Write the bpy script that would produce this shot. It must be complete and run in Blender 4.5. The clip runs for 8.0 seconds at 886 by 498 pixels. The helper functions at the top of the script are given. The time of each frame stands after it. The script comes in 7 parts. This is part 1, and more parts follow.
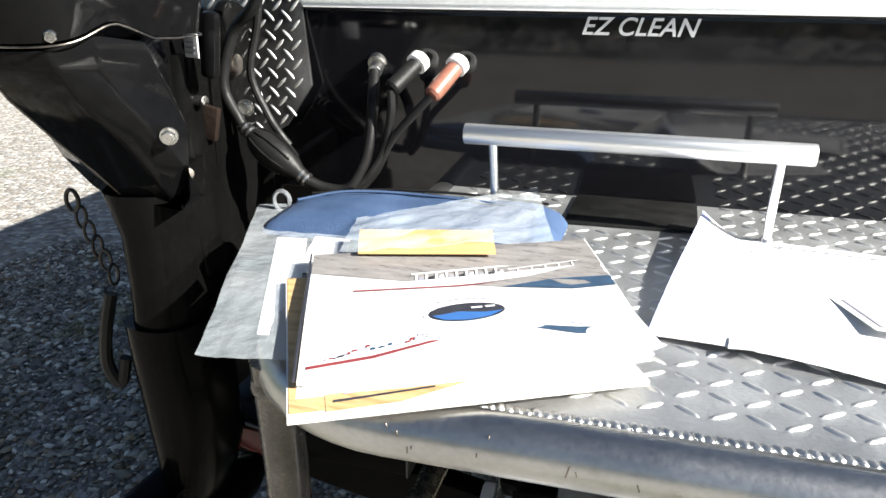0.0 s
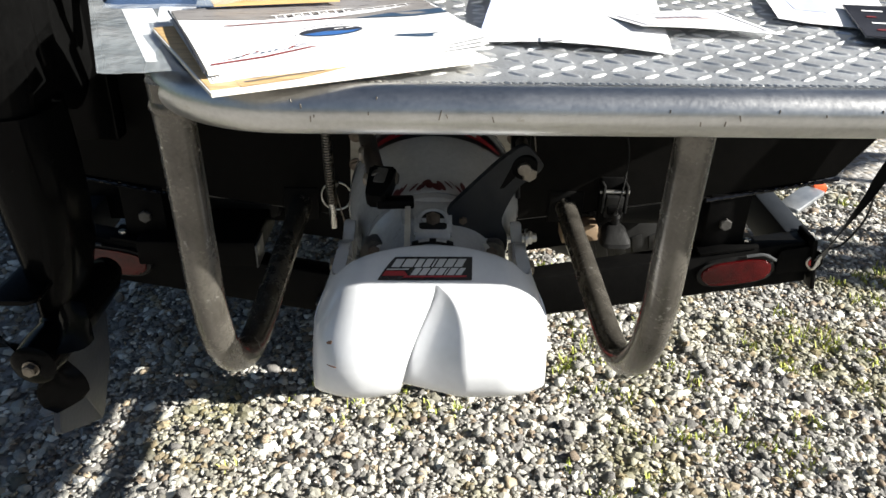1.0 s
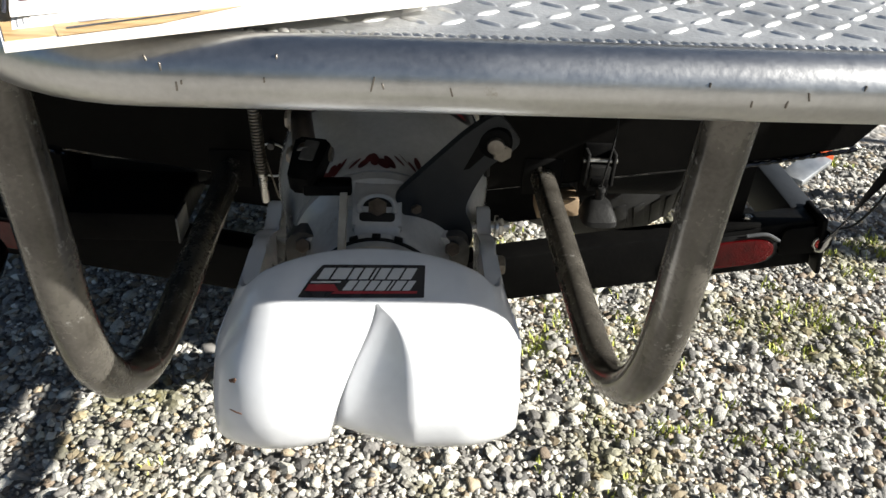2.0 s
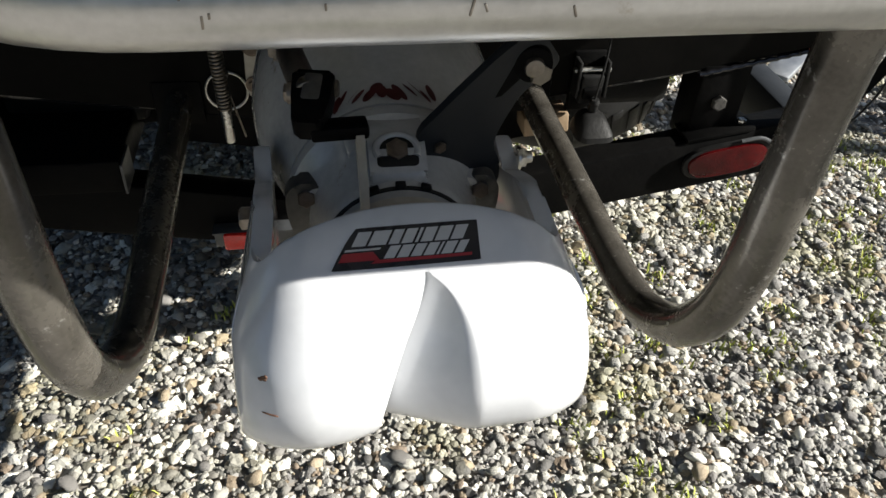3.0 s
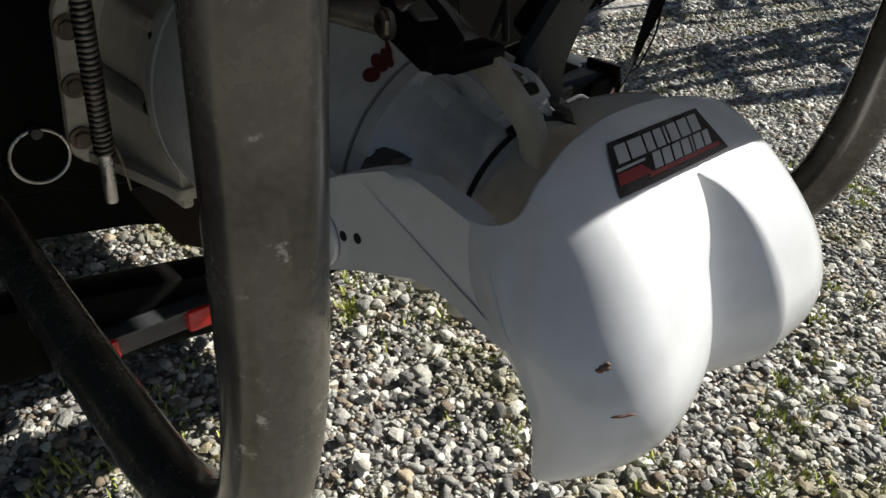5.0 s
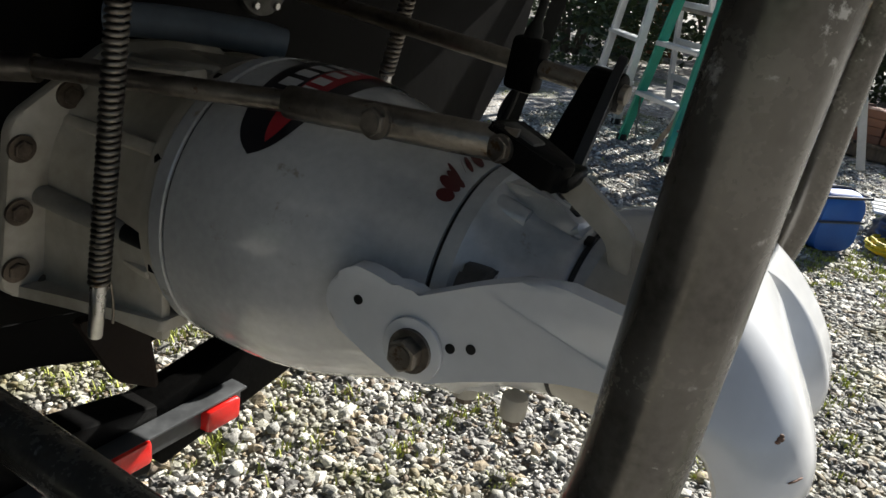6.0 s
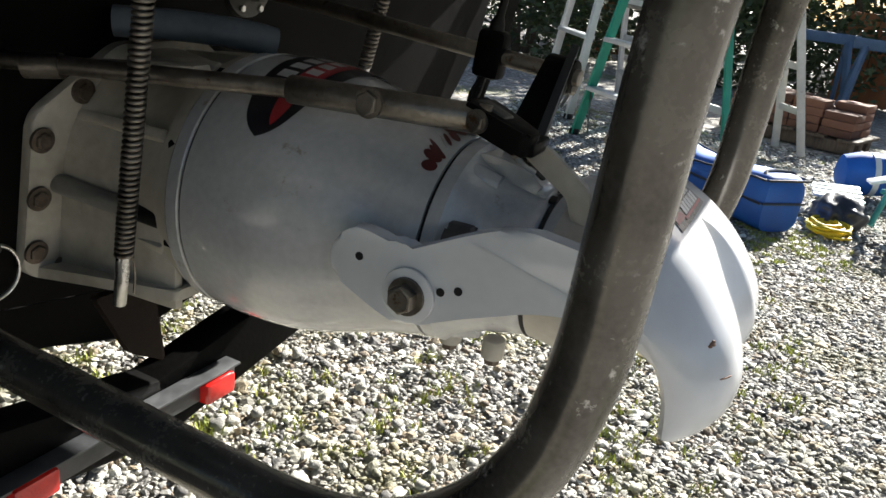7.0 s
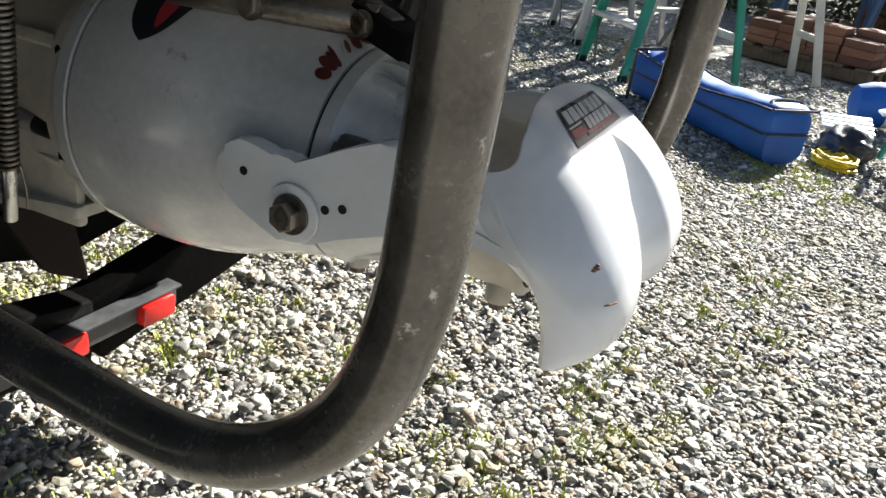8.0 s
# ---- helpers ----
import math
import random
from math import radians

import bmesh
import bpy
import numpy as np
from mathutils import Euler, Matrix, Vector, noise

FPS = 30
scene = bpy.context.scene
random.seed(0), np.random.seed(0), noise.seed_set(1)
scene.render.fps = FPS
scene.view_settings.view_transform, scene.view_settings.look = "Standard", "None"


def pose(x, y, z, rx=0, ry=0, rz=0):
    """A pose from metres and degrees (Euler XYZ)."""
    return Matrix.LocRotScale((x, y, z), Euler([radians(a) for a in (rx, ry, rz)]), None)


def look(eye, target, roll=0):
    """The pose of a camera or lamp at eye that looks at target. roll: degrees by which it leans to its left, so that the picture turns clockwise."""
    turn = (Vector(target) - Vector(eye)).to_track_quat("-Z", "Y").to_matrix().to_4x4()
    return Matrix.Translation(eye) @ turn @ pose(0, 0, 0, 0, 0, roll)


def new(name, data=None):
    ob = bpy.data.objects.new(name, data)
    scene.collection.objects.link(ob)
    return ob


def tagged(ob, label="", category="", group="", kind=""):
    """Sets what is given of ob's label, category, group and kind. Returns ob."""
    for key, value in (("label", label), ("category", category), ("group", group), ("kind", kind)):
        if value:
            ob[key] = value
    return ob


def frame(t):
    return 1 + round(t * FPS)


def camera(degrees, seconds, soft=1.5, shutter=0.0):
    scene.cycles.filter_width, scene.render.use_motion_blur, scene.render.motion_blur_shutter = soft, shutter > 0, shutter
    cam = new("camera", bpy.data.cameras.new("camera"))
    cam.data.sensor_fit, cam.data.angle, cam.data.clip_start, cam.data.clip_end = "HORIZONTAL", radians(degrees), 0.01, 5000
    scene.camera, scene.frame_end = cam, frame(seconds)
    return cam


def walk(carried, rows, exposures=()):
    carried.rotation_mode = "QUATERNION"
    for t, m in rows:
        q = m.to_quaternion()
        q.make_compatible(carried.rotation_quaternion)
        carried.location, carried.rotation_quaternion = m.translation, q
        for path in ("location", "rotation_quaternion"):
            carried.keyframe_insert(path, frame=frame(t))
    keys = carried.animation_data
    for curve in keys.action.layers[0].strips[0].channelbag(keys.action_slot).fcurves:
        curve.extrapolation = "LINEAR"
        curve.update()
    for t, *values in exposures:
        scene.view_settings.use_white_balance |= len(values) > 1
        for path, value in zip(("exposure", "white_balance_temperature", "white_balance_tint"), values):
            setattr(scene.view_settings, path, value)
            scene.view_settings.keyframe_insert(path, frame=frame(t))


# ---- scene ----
# ---------- camera ----------
cam = camera(60.3, 8.0)
PATH = [
    (0, (0.047, -0.039, 1.32), (-0.497, 1.768, 0.657), 0.4),
    (0.5, (0.054, -0.164, 1.269), (-0.139, 1.685, 0.532), 0.6),
    (1, (-0.002, -0.251, 1.221), (0.019, 1.507, 0.268), 1.1),
    (1.2, (0.002, -0.231, 1.206), (0.097, 1.5, 0.208), 1.3),
    (2.3, (0.024, 0.033, 1.159), (0.126, 1.691, 0.046), 3.5),
    (2.5, (-0.009, 0.056, 1.155), (0.111, 1.69, 0.009), 3.0),
    (3, (-0.071, 0.092, 1.128), (0.231, 1.612, -0.137), 3.4),
    (3.5, (-0.058, 0.147, 1.101), (0.326, 1.62, -0.196), 4.2),
    (4, (-0.133, 0.183, 1.053), (0.521, 1.573, -0.228), 3.1),
    (4.5, (-0.272, 0.237, 0.991), (0.699, 1.483, -0.235), 5.6),
    (4.7, (-0.315, 0.261, 0.971), (0.687, 1.529, -0.206), 4.1),
    (5.8, (-0.52, 0.45, 0.931), (1.113, 1.341, 0.196), 7.2),
    (6, (-0.544, 0.47, 0.934), (1.105, 1.347, 0.219), 8.5),
    (6.5, (-0.574, 0.497, 0.942), (1.107, 1.361, 0.286), 9.1),
    (7, (-0.643, 0.44, 0.933), (1.06, 1.224, 0.237), 7.5),
    (7.5, (-0.611, 0.41, 0.9), (1.053, 1.171, 0.092), 7.1),
    (8, (-0.566, 0.366, 0.921), (1.064, 1.135, 0.054), 8.1),
]
EXPOSURES = [(0, 1.72), (1, 1.5), (2.5, 1.4), (4.5, 0.88), (6, 1.34), (6.5, 1.8), (7, 1.9), (8, 1.92)]
walk(cam, [(t, look(eye, target, roll)) for t, eye, target, roll in PATH], EXPOSURES)

# ---------- daylight ----------
SUN_WAY = Vector((1.7, -0.36, 1.0)).normalized()
world = bpy.data.worlds.new("sky")
scene.world = world
world.use_nodes = True
sky = world.node_tree.nodes.new("ShaderNodeTexSky")
sky.sky_type = "NISHITA"
sky.sun_disc = False
sky.sun_elevation = math.asin(SUN_WAY.z)
sky.sun_rotation = math.atan2(SUN_WAY.x, SUN_WAY.y)
world.node_tree.links.new(sky.outputs[0], world.node_tree.nodes["Background"].inputs[0])
world.node_tree.nodes["Background"].inputs[1].default_value = 0.031
sun_data = bpy.data.lights.new("sun", "SUN")
sun_data.energy = 5.0
sun_data.angle = radians(0.53)
sun_data.color = (1.0, 0.972, 0.9)
sun = new("sun", sun_data)
sun.matrix_world = SUN_WAY.to_track_quat("Z", "Y").to_matrix().to_4x4()

# ---------- materials ----------


def surface(name, low, high, rough=(0.4, 0.6), metal=0.0, fine=60.0, coarse=6.0, bump=0.1, coat=0.0, wear=None, wear_at=0.62, grain=(1, 1, 1), per="none", alpha=1.0, spec=0.5):
    """Paint, metal or stone with variation at two scales, an optional wear colour in patches and fine relief."""
    m = bpy.data.materials.new(name)
    m.use_nodes = True
    n, link = m.node_tree.nodes, m.node_tree.links.new
    b = n["Principled BSDF"]
    co = n.new("ShaderNodeTexCoord")
    mp = n.new("ShaderNodeMapping")
    mp.inputs["Scale"].default_value = grain
    link(co.outputs["Object"], mp.inputs[0])
    big, small = n.new("ShaderNodeTexNoise"), n.new("ShaderNodeTexNoise")
    for tex, scale, detail in ((big, coarse, 5), (small, fine, 4)):
        tex.inputs["Scale"].default_value, tex.inputs["Detail"].default_value = scale, detail
        link(mp.outputs[0], tex.inputs["Vector"])
    mix = n.new("ShaderNodeMath")
    mix.operation = "MULTIPLY_ADD"
    link(small.outputs["Fac"], mix.inputs[0])
    mix.inputs[1].default_value = 0.45
    link(big.outputs["Fac"], mix.inputs[2])
    ramp = n.new("ShaderNodeMapRange")
    link(mix.outputs[0], ramp.inputs[0])
    ramp.inputs[1].default_value, ramp.inputs[2].default_value = 0.45, 1.0
    col = n.new("ShaderNodeMix")
    col.data_type = "RGBA"
    link(ramp.outputs[0], col.inputs[0])
    col.inputs[6].default_value, col.inputs[7].default_value = (*low, 1), (*high, 1)
    out = col.outputs[2]
    if per != "none":
        src = n.new("ShaderNodeObjectInfo") if per == "object" else n.new("ShaderNodeNewGeometry")
        value = src.outputs["Random"] if per == "object" else src.outputs["Random Per Island"]
        link(value, col.inputs[0])
    if wear:
        patch = n.new("ShaderNodeTexNoise")
        patch.inputs["Scale"].default_value, patch.inputs["Detail"].default_value = coarse * 2.3, 8
        patch.inputs["Roughness"].default_value = 0.7
        link(mp.outputs[0], patch.inputs["Vector"])
        cut = n.new("ShaderNodeMapRange")
        cut.inputs[1].default_value, cut.inputs[2].default_value = wear_at, wear_at + 0.06
        link(patch.outputs["Fac"], cut.inputs[0])
        worn = n.new("ShaderNodeMix")
        worn.data_type = "RGBA"
        link(cut.outputs[0], worn.inputs[0])
        link(out, worn.inputs[6])
        worn.inputs[7].default_value = (*wear, 1)
        out = worn.outputs[2]
    link(out, b.inputs["Base Color"])
    rr = n.new("ShaderNodeMapRange")
    link(mix.outputs[0], rr.inputs[0])
    rr.inputs[1].default_value, rr.inputs[2].default_value = 0.45, 1.0
    rr.inputs[3].default_value, rr.inputs[4].default_value = rough
    link(rr.outputs[0], b.inputs["Roughness"])
    b.inputs["Metallic"].default_value = metal
    b.inputs["Coat Weight"].default_value = coat
    b.inputs["Coat Roughness"].default_value = 0.08
    b.inputs["Alpha"].default_value = alpha
    b.inputs["Specular IOR Level"].default_value = spec
    if bump:
        bp = n.new("ShaderNodeBump")
        bp.inputs["Strength"].default_value, bp.inputs["Distance"].default_value = bump, 0.004
        link(small.outputs["Fac"], bp.inputs["Height"])
        link(bp.outputs[0], b.inputs["Normal"])
    return m


def pebble_material(name, per):
    """Mixed river gravel: grey, white, brown and dark stones, one colour a stone, with speckles."""
    m = surface(name, (0.2, 0.2, 0.2), (0.5, 0.5, 0.48), (0.6, 0.85), fine=220, coarse=60, bump=0.5)
    n, link = m.node_tree.nodes, m.node_tree.links.new
    b = n["Principled BSDF"]
    src = n.new("ShaderNodeObjectInfo") if per == "object" else n.new("ShaderNodeNewGeometry")
    ramp = n.new("ShaderNodeValToRGB")
    ramp.color_ramp.interpolation = "CONSTANT"
    stops = ((0, (0.2, 0.19, 0.18)), (0.16, (0.46, 0.445, 0.4)), (0.3, (0.29, 0.28, 0.26)), (0.43, (0.42, 0.34, 0.24)), (0.5, (0.56, 0.54, 0.49)), (0.6, (0.22, 0.17, 0.125)), (0.68, (0.39, 0.38, 0.355)), (0.82, (0.78, 0.765, 0.71)), (0.93, (0.11, 0.105, 0.1)))
    el = ramp.color_ramp.elements
    el[0].position, el[0].color = 0, (*stops[0][1], 1)
    el[1].position, el[1].color = stops[1][0], (*stops[1][1], 1)
    for p, c in stops[2:]:
        e = el.new(p)
        e.color = (*c, 1)
    link(src.outputs["Random"] if per == "object" else src.outputs["Random Per Island"], ramp.inputs[0])
    mul = n.new("ShaderNodeMix")
    mul.data_type, mul.blend_type = "RGBA", "OVERLAY"
    mul.inputs[0].default_value = 0.55
    old = b.inputs["Base Color"].links[0].from_socket
    link(ramp.outputs[0], mul.inputs[6])
    link(old, mul.inputs[7])
    # moss and soil in patches
    co = n.new("ShaderNodeTexCoord")
    no = n.new("ShaderNodeTexNoise")
    no.inputs["Scale"].default_value, no.inputs["Detail"].default_value = 3.1, 6
    link(co.outputs["Object"], no.inputs["Vector"])
    cut = n.new("ShaderNodeMapRange")
    cut.inputs[1].default_value, cut.inputs[2].default_value, cut.inputs[4].default_value = 0.5, 0.7, 0.62 if per == "island" else 0.0
    link(no.outputs["Fac"], cut.inputs[0])
    moss = n.new("ShaderNodeMix")
    moss.data_type = "RGBA"
    link(cut.outputs[0], moss.inputs[0])
    link(mul.outputs[2], moss.inputs[6])
    moss.inputs[7].default_value = (0.2, 0.185, 0.065, 1)
    link(moss.outputs[2], b.inputs["Base Color"])
    return m


def far_gravel_material():
    """Gravel past the reach of the modelled stones: cells the size of stones, with relief and mossy patches."""
    m = bpy.data.materials.new("gravel_ground")
    m.use_nodes = True
    n, link = m.node_tree.nodes, m.node_tree.links.new
    b = n["Principled BSDF"]
    b.inputs["Roughness"].default_value = 0.85
    co = n.new("ShaderNodeTexCoord")
    vo = n.new("ShaderNodeTexVoronoi")
    vo.inputs["Scale"].default_value = 34
    link(co.outputs["Object"], vo.inputs["Vector"])
    sep = n.new("ShaderNodeSeparateColor")
    link(vo.outputs["Color"], sep.inputs[0])
    ramp = n.new("ShaderNodeValToRGB")
    el = ramp.color_ramp.elements
    el[0].color, el[1].color = (0.15, 0.14, 0.13, 1), (0.6, 0.57, 0.52, 1)
    for p, c in ((0.3, (0.3, 0.29, 0.275, 1)), (0.55, (0.24, 0.2, 0.155, 1)), (0.75, (0.36, 0.35, 0.34, 1))):
        el.new(p).color = c
    link(sep.outputs[0], ramp.inputs[0])
    no = n.new("ShaderNodeTexNoise")
    no.inputs["Scale"].default_value, no.inputs["Detail"].default_value = 0.9, 7
    link(co.outputs["Object"], no.inputs["Vector"])
    cut = n.new("ShaderNodeMapRange")
    cut.inputs[1].default_value, cut.inputs[2].default_value, cut.inputs[4].default_value = 0.56, 0.68, 0.75
    link(no.outputs["Fac"], cut.inputs[0])
    mix = n.new("ShaderNodeMix")
    mix.data_type = "RGBA"
    link(cut.outputs[0], mix.inputs[0])
    link(ramp.outputs[0], mix.inputs[6])
    mix.inputs[7].default_value = (0.1, 0.13, 0.035, 1)
    link(mix.outputs[2], b.inputs["Base Color"])
    bp = n.new("ShaderNodeBump")
    bp.inputs["Strength"].default_value, bp.inputs["Distance"].default_value = 0.9, 0.012
    bp.invert = True
    link(vo.outputs["Distance"], bp.inputs["Height"])
    link(bp.outputs[0], b.inputs["Normal"])
    return m


BARE_ALLOY = surface("bare_aluminium_pipe", (0.4, 0.4, 0.4), (0.58, 0.58, 0.575), (0.28, 0.38), 1.0, fine=180, coarse=9, bump=0.05, wear=(0.34, 0.31, 0.27), wear_at=0.68)
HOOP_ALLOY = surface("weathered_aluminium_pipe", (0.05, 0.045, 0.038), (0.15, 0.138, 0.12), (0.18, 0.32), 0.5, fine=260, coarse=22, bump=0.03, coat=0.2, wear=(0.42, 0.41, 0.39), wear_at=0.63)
TREAD = surface("tread_plate_aluminium", (0.5, 0.51, 0.52), (0.68, 0.69, 0.7), (0.42, 0.58), 0.95, fine=240, coarse=14, bump=0.15)
# Tread plate in a darker colour, for the upright panel.
TREAD_DARK = surface("dark_tread_plate", (0.2, 0.2, 0.205), (0.32, 0.32, 0.325), (0.28, 0.42), 1.0, fine=240, coarse=14, bump=0.12)
TREAD_BAR = surface("tread_bar_aluminium", (0.74, 0.74, 0.73), (0.9, 0.9, 0.89), (0.36, 0.5), 0.9, fine=260, coarse=20, bump=0.1)
WELD = surface("weld_bead", (0.55, 0.55, 0.54), (0.85, 0.85, 0.84), (0.3, 0.45), 1.0, fine=300, coarse=40, bump=0.3)
POLISHED = surface("polished_aluminium", (0.7, 0.7, 0.69), (0.9, 0.9, 0.89), (0.3, 0.45), 1.0, fine=200, coarse=8, bump=0.05, grain=(0.05, 1, 1))
JET_WHITE = surface("white_jet_paint", (0.62, 0.63, 0.65), (0.74, 0.75, 0.77), (0.14, 0.24), 0, fine=70, coarse=5, bump=0.02, coat=0.6, wear=(0.55, 0.54, 0.52), wear_at=0.7)
# White with the platform's shade mixed into the colour; the beige patches are grime.
JET_BOWL = surface("weathered_shaded_white_paint", (0.36, 0.365, 0.37), (0.52, 0.525, 0.53), (0.12, 0.26), 0, fine=140, coarse=9, bump=0.03, coat=0.6, wear=(0.3, 0.275, 0.235), wear_at=0.62)
JET_STAINED = surface("stained_white_paint", (0.25, 0.22, 0.17), (0.5, 0.475, 0.42), (0.3, 0.5), 0, fine=70, coarse=7, bump=0.06, wear=(0.24, 0.16, 0.09), wear_at=0.68)
CAST_GREY = surface("grey_cast_alloy", (0.2, 0.195, 0.185), (0.33, 0.32, 0.3), (0.4, 0.55), 0.6, fine=150, coarse=20, bump=0.2)
BLACK_GLOSS = surface("black_gloss_paint", (0.004, 0.004, 0.005), (0.009, 0.009, 0.011), (0.04, 0.1), 0, fine=60, coarse=3, bump=0.006, coat=0.0, spec=0.5)
BLACK_COWL = surface("black_cowl_paint", (0.003, 0.003, 0.0032), (0.006, 0.006, 0.0064), (0.05, 0.12), 0, fine=60, coarse=5, bump=0.01, coat=0.0, spec=0.08)
MOTOR_BLACK = surface("black_motor_paint", (0.002, 0.002, 0.002), (0.0045, 0.0045, 0.0045), (0.1, 0.25), 0, fine=120, coarse=9, bump=0.05, spec=0.05, wear=(0.02, 0.018, 0.015), wear_at=0.7)
BLACK_SATIN = surface("black_satin_steel", (0.003, 0.003, 0.0033), (0.007, 0.0068, 0.0065), (0.3, 0.5), 0, fine=110, coarse=9, bump=0.12, wear=(0.02, 0.014, 0.01), wear_at=0.73, spec=0.035)
BLACK_RUBBER = surface("black_rubber", (0.005, 0.005, 0.005), (0.012, 0.012, 0.012), (0.4, 0.6), 0, fine=200, coarse=25, bump=0.12, spec=0.25)
DULL_BLACK = surface("dull_black_hull_paint", (0.0025, 0.0025, 0.0025), (0.007, 0.0065, 0.006), (0.4, 0.65), 0, fine=60, coarse=5, bump=0.1, spec=0.04)
CAST_DARK = surface("dark_stained_casting", (0.05, 0.048, 0.046), (0.12, 0.115, 0.108), (0.45, 0.6), 0.2, fine=150, coarse=24, bump=0.25, spec=0.3)
GRIMY_WHITE = surface("grimy_white_plastic", (0.1, 0.09, 0.075), (0.24, 0.225, 0.2), (0.4, 0.6), 0, fine=90, coarse=18, bump=0.1, wear=(0.08, 0.06, 0.045), wear_at=0.62)
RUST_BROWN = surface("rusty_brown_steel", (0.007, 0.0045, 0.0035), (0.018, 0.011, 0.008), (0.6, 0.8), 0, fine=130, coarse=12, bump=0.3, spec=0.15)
CHIP_BROWN = surface("brown_paint_chip", (0.09, 0.045, 0.025), (0.2, 0.1, 0.06), (0.6, 0.8), 0, fine=300, coarse=90, bump=0.2)
LAMP_GREY = surface("dark_grey_lamp_bar", (0.05, 0.052, 0.055), (0.1, 0.105, 0.11), (0.3, 0.45), 0.3, fine=90, coarse=20, bump=0.1)
DARK_LENS = surface("deep_red_lens", (0.035, 0.001, 0.0015), (0.085, 0.002, 0.003), (0.14, 0.22), 0, fine=260, coarse=50, bump=0.25, coat=0.1, spec=0.3)
PLATE_BLACK = surface("blue_black_bracket_paint", (0.008, 0.01, 0.013), (0.017, 0.02, 0.025), (0.45, 0.6), 0, fine=90, coarse=9, bump=0.06, spec=0.3)
STEEL = surface("stainless_steel", (0.45, 0.44, 0.42), (0.68, 0.67, 0.64), (0.22, 0.4), 1.0, fine=200, coarse=25, bump=0.1)
OLD_STEEL = surface("tarnished_steel_rod", (0.12, 0.105, 0.09), (0.3, 0.275, 0.245), (0.3, 0.5), 1.0, fine=160, coarse=25, bump=0.2, wear=(0.12, 0.08, 0.05), wear_at=0.6)
DARK_STEEL = surface("dark_tarnished_steel", (0.03, 0.028, 0.027), (0.075, 0.07, 0.065), (0.35, 0.55), 0.8, fine=160, coarse=25, bump=0.2)
BROWN_BOLT = surface("rusty_bolt", (0.07, 0.055, 0.042), (0.19, 0.15, 0.12), (0.45, 0.6), 0.6, fine=220, coarse=60, bump=0.25)
RED_LENS = surface("red_lens", (0.45, 0.006, 0.006), (0.7, 0.02, 0.015), (0.12, 0.22), 0, fine=300, coarse=40, bump=0.15, coat=0.6)
AMBER_LENS = surface("orange_lens", (0.75, 0.1, 0.03), (0.9, 0.18, 0.06), (0.12, 0.22), 0, fine=300, coarse=40, bump=0.1, coat=0.6)
GALV = surface("galvanised_steel", (0.4, 0.42, 0.44), (0.62, 0.64, 0.66), (0.35, 0.5), 0.8, fine=90, coarse=20, bump=0.1)
WHITE_PLASTIC = surface("white_plastic", (0.72, 0.72, 0.7), (0.85, 0.85, 0.83), (0.3, 0.45), 0, fine=90, coarse=10, bump=0.03)
WHITE_DECK = surface("white_gelcoat_edge", (0.72, 0.74, 0.74), (0.86, 0.88, 0.88), (0.4, 0.6), 0, fine=140, coarse=12, bump=0.1)
PAPER = surface("white_paper", (0.76, 0.76, 0.77), (0.84, 0.84, 0.85), (0.45, 0.6), 0, fine=60, coarse=4, bump=0.02)
PAPER_EDGE = surface("page_edges", (0.5, 0.46, 0.4), (0.78, 0.75, 0.7), (0.6, 0.75), 0, fine=500, coarse=60, bump=0.2, grain=(0.1, 0.1, 6))
INK_BLUE = surface("blue_ink", (0.02, 0.08, 0.27), (0.04, 0.15, 0.4), (0.3, 0.4), 0, bump=0)
INK_PALE = surface("pale_lilac_ink", (0.42, 0.46, 0.72), (0.5, 0.54, 0.8), (0.4, 0.5), 0, bump=0)
INK_GREY = surface("grey_ink", (0.28, 0.28, 0.33), (0.4, 0.4, 0.45), (0.4, 0.5), 0, bump=0)
INK_DARK = surface("dark_ink", (0.015, 0.017, 0.025), (0.035, 0.037, 0.05), (0.3, 0.4), 0, bump=0)
INK_RED = surface("dull_red_ink", (0.17, 0.025, 0.03), (0.28, 0.05, 0.055), (0.3, 0.4), 0, fine=300, coarse=60, bump=0)
INK_NAVY = surface("navy_ink", (0.02, 0.045, 0.09), (0.05, 0.1, 0.17), (0.3, 0.4), 0, fine=300, coarse=60, bump=0)
MARK_RED = surface("dark_red_mark", (0.03, 0.003, 0.004), (0.08, 0.007, 0.008), (0.4, 0.5), 0, bump=0)
SKEG_GREY = surface("blue_grey_skeg", (0.022, 0.028, 0.04), (0.045, 0.055, 0.075), (0.3, 0.45), 0.4, fine=120, coarse=14, bump=0.1)
HOSE_BLUE = surface("pale_blue_hose", (0.07, 0.09, 0.12), (0.13, 0.16, 0.2), (0.35, 0.5), 0, fine=120, coarse=16, bump=0.08)
INK_WATER = surface("photo_of_grey_water", (0.16, 0.15, 0.15), (0.36, 0.34, 0.33), (0.25, 0.35), 0, fine=160, coarse=30, bump=0, grain=(1, 3, 1))
INK_SAND = surface("photo_of_tan_boards", (0.35, 0.2, 0.08), (0.7, 0.5, 0.25), (0.3, 0.4), 0, fine=120, coarse=20, bump=0, grain=(1, 8, 1))
MANILA = surface("manila_card", (0.54, 0.34, 0.14), (0.64, 0.43, 0.2), (0.5, 0.65), 0, fine=90, coarse=8, bump=0.03)
POLY = surface("clear_plastic_sleeve", (0.74, 0.84, 0.9), (0.92, 0.96, 1.0), (0.06, 0.16), 0, fine=45, coarse=10, bump=0.9, alpha=0.15)
DENIM = surface("blue_nylon_bag", (0.022, 0.05, 0.115), (0.055, 0.1, 0.2), (0.6, 0.8), 0, fine=500, coarse=14, bump=0.3)
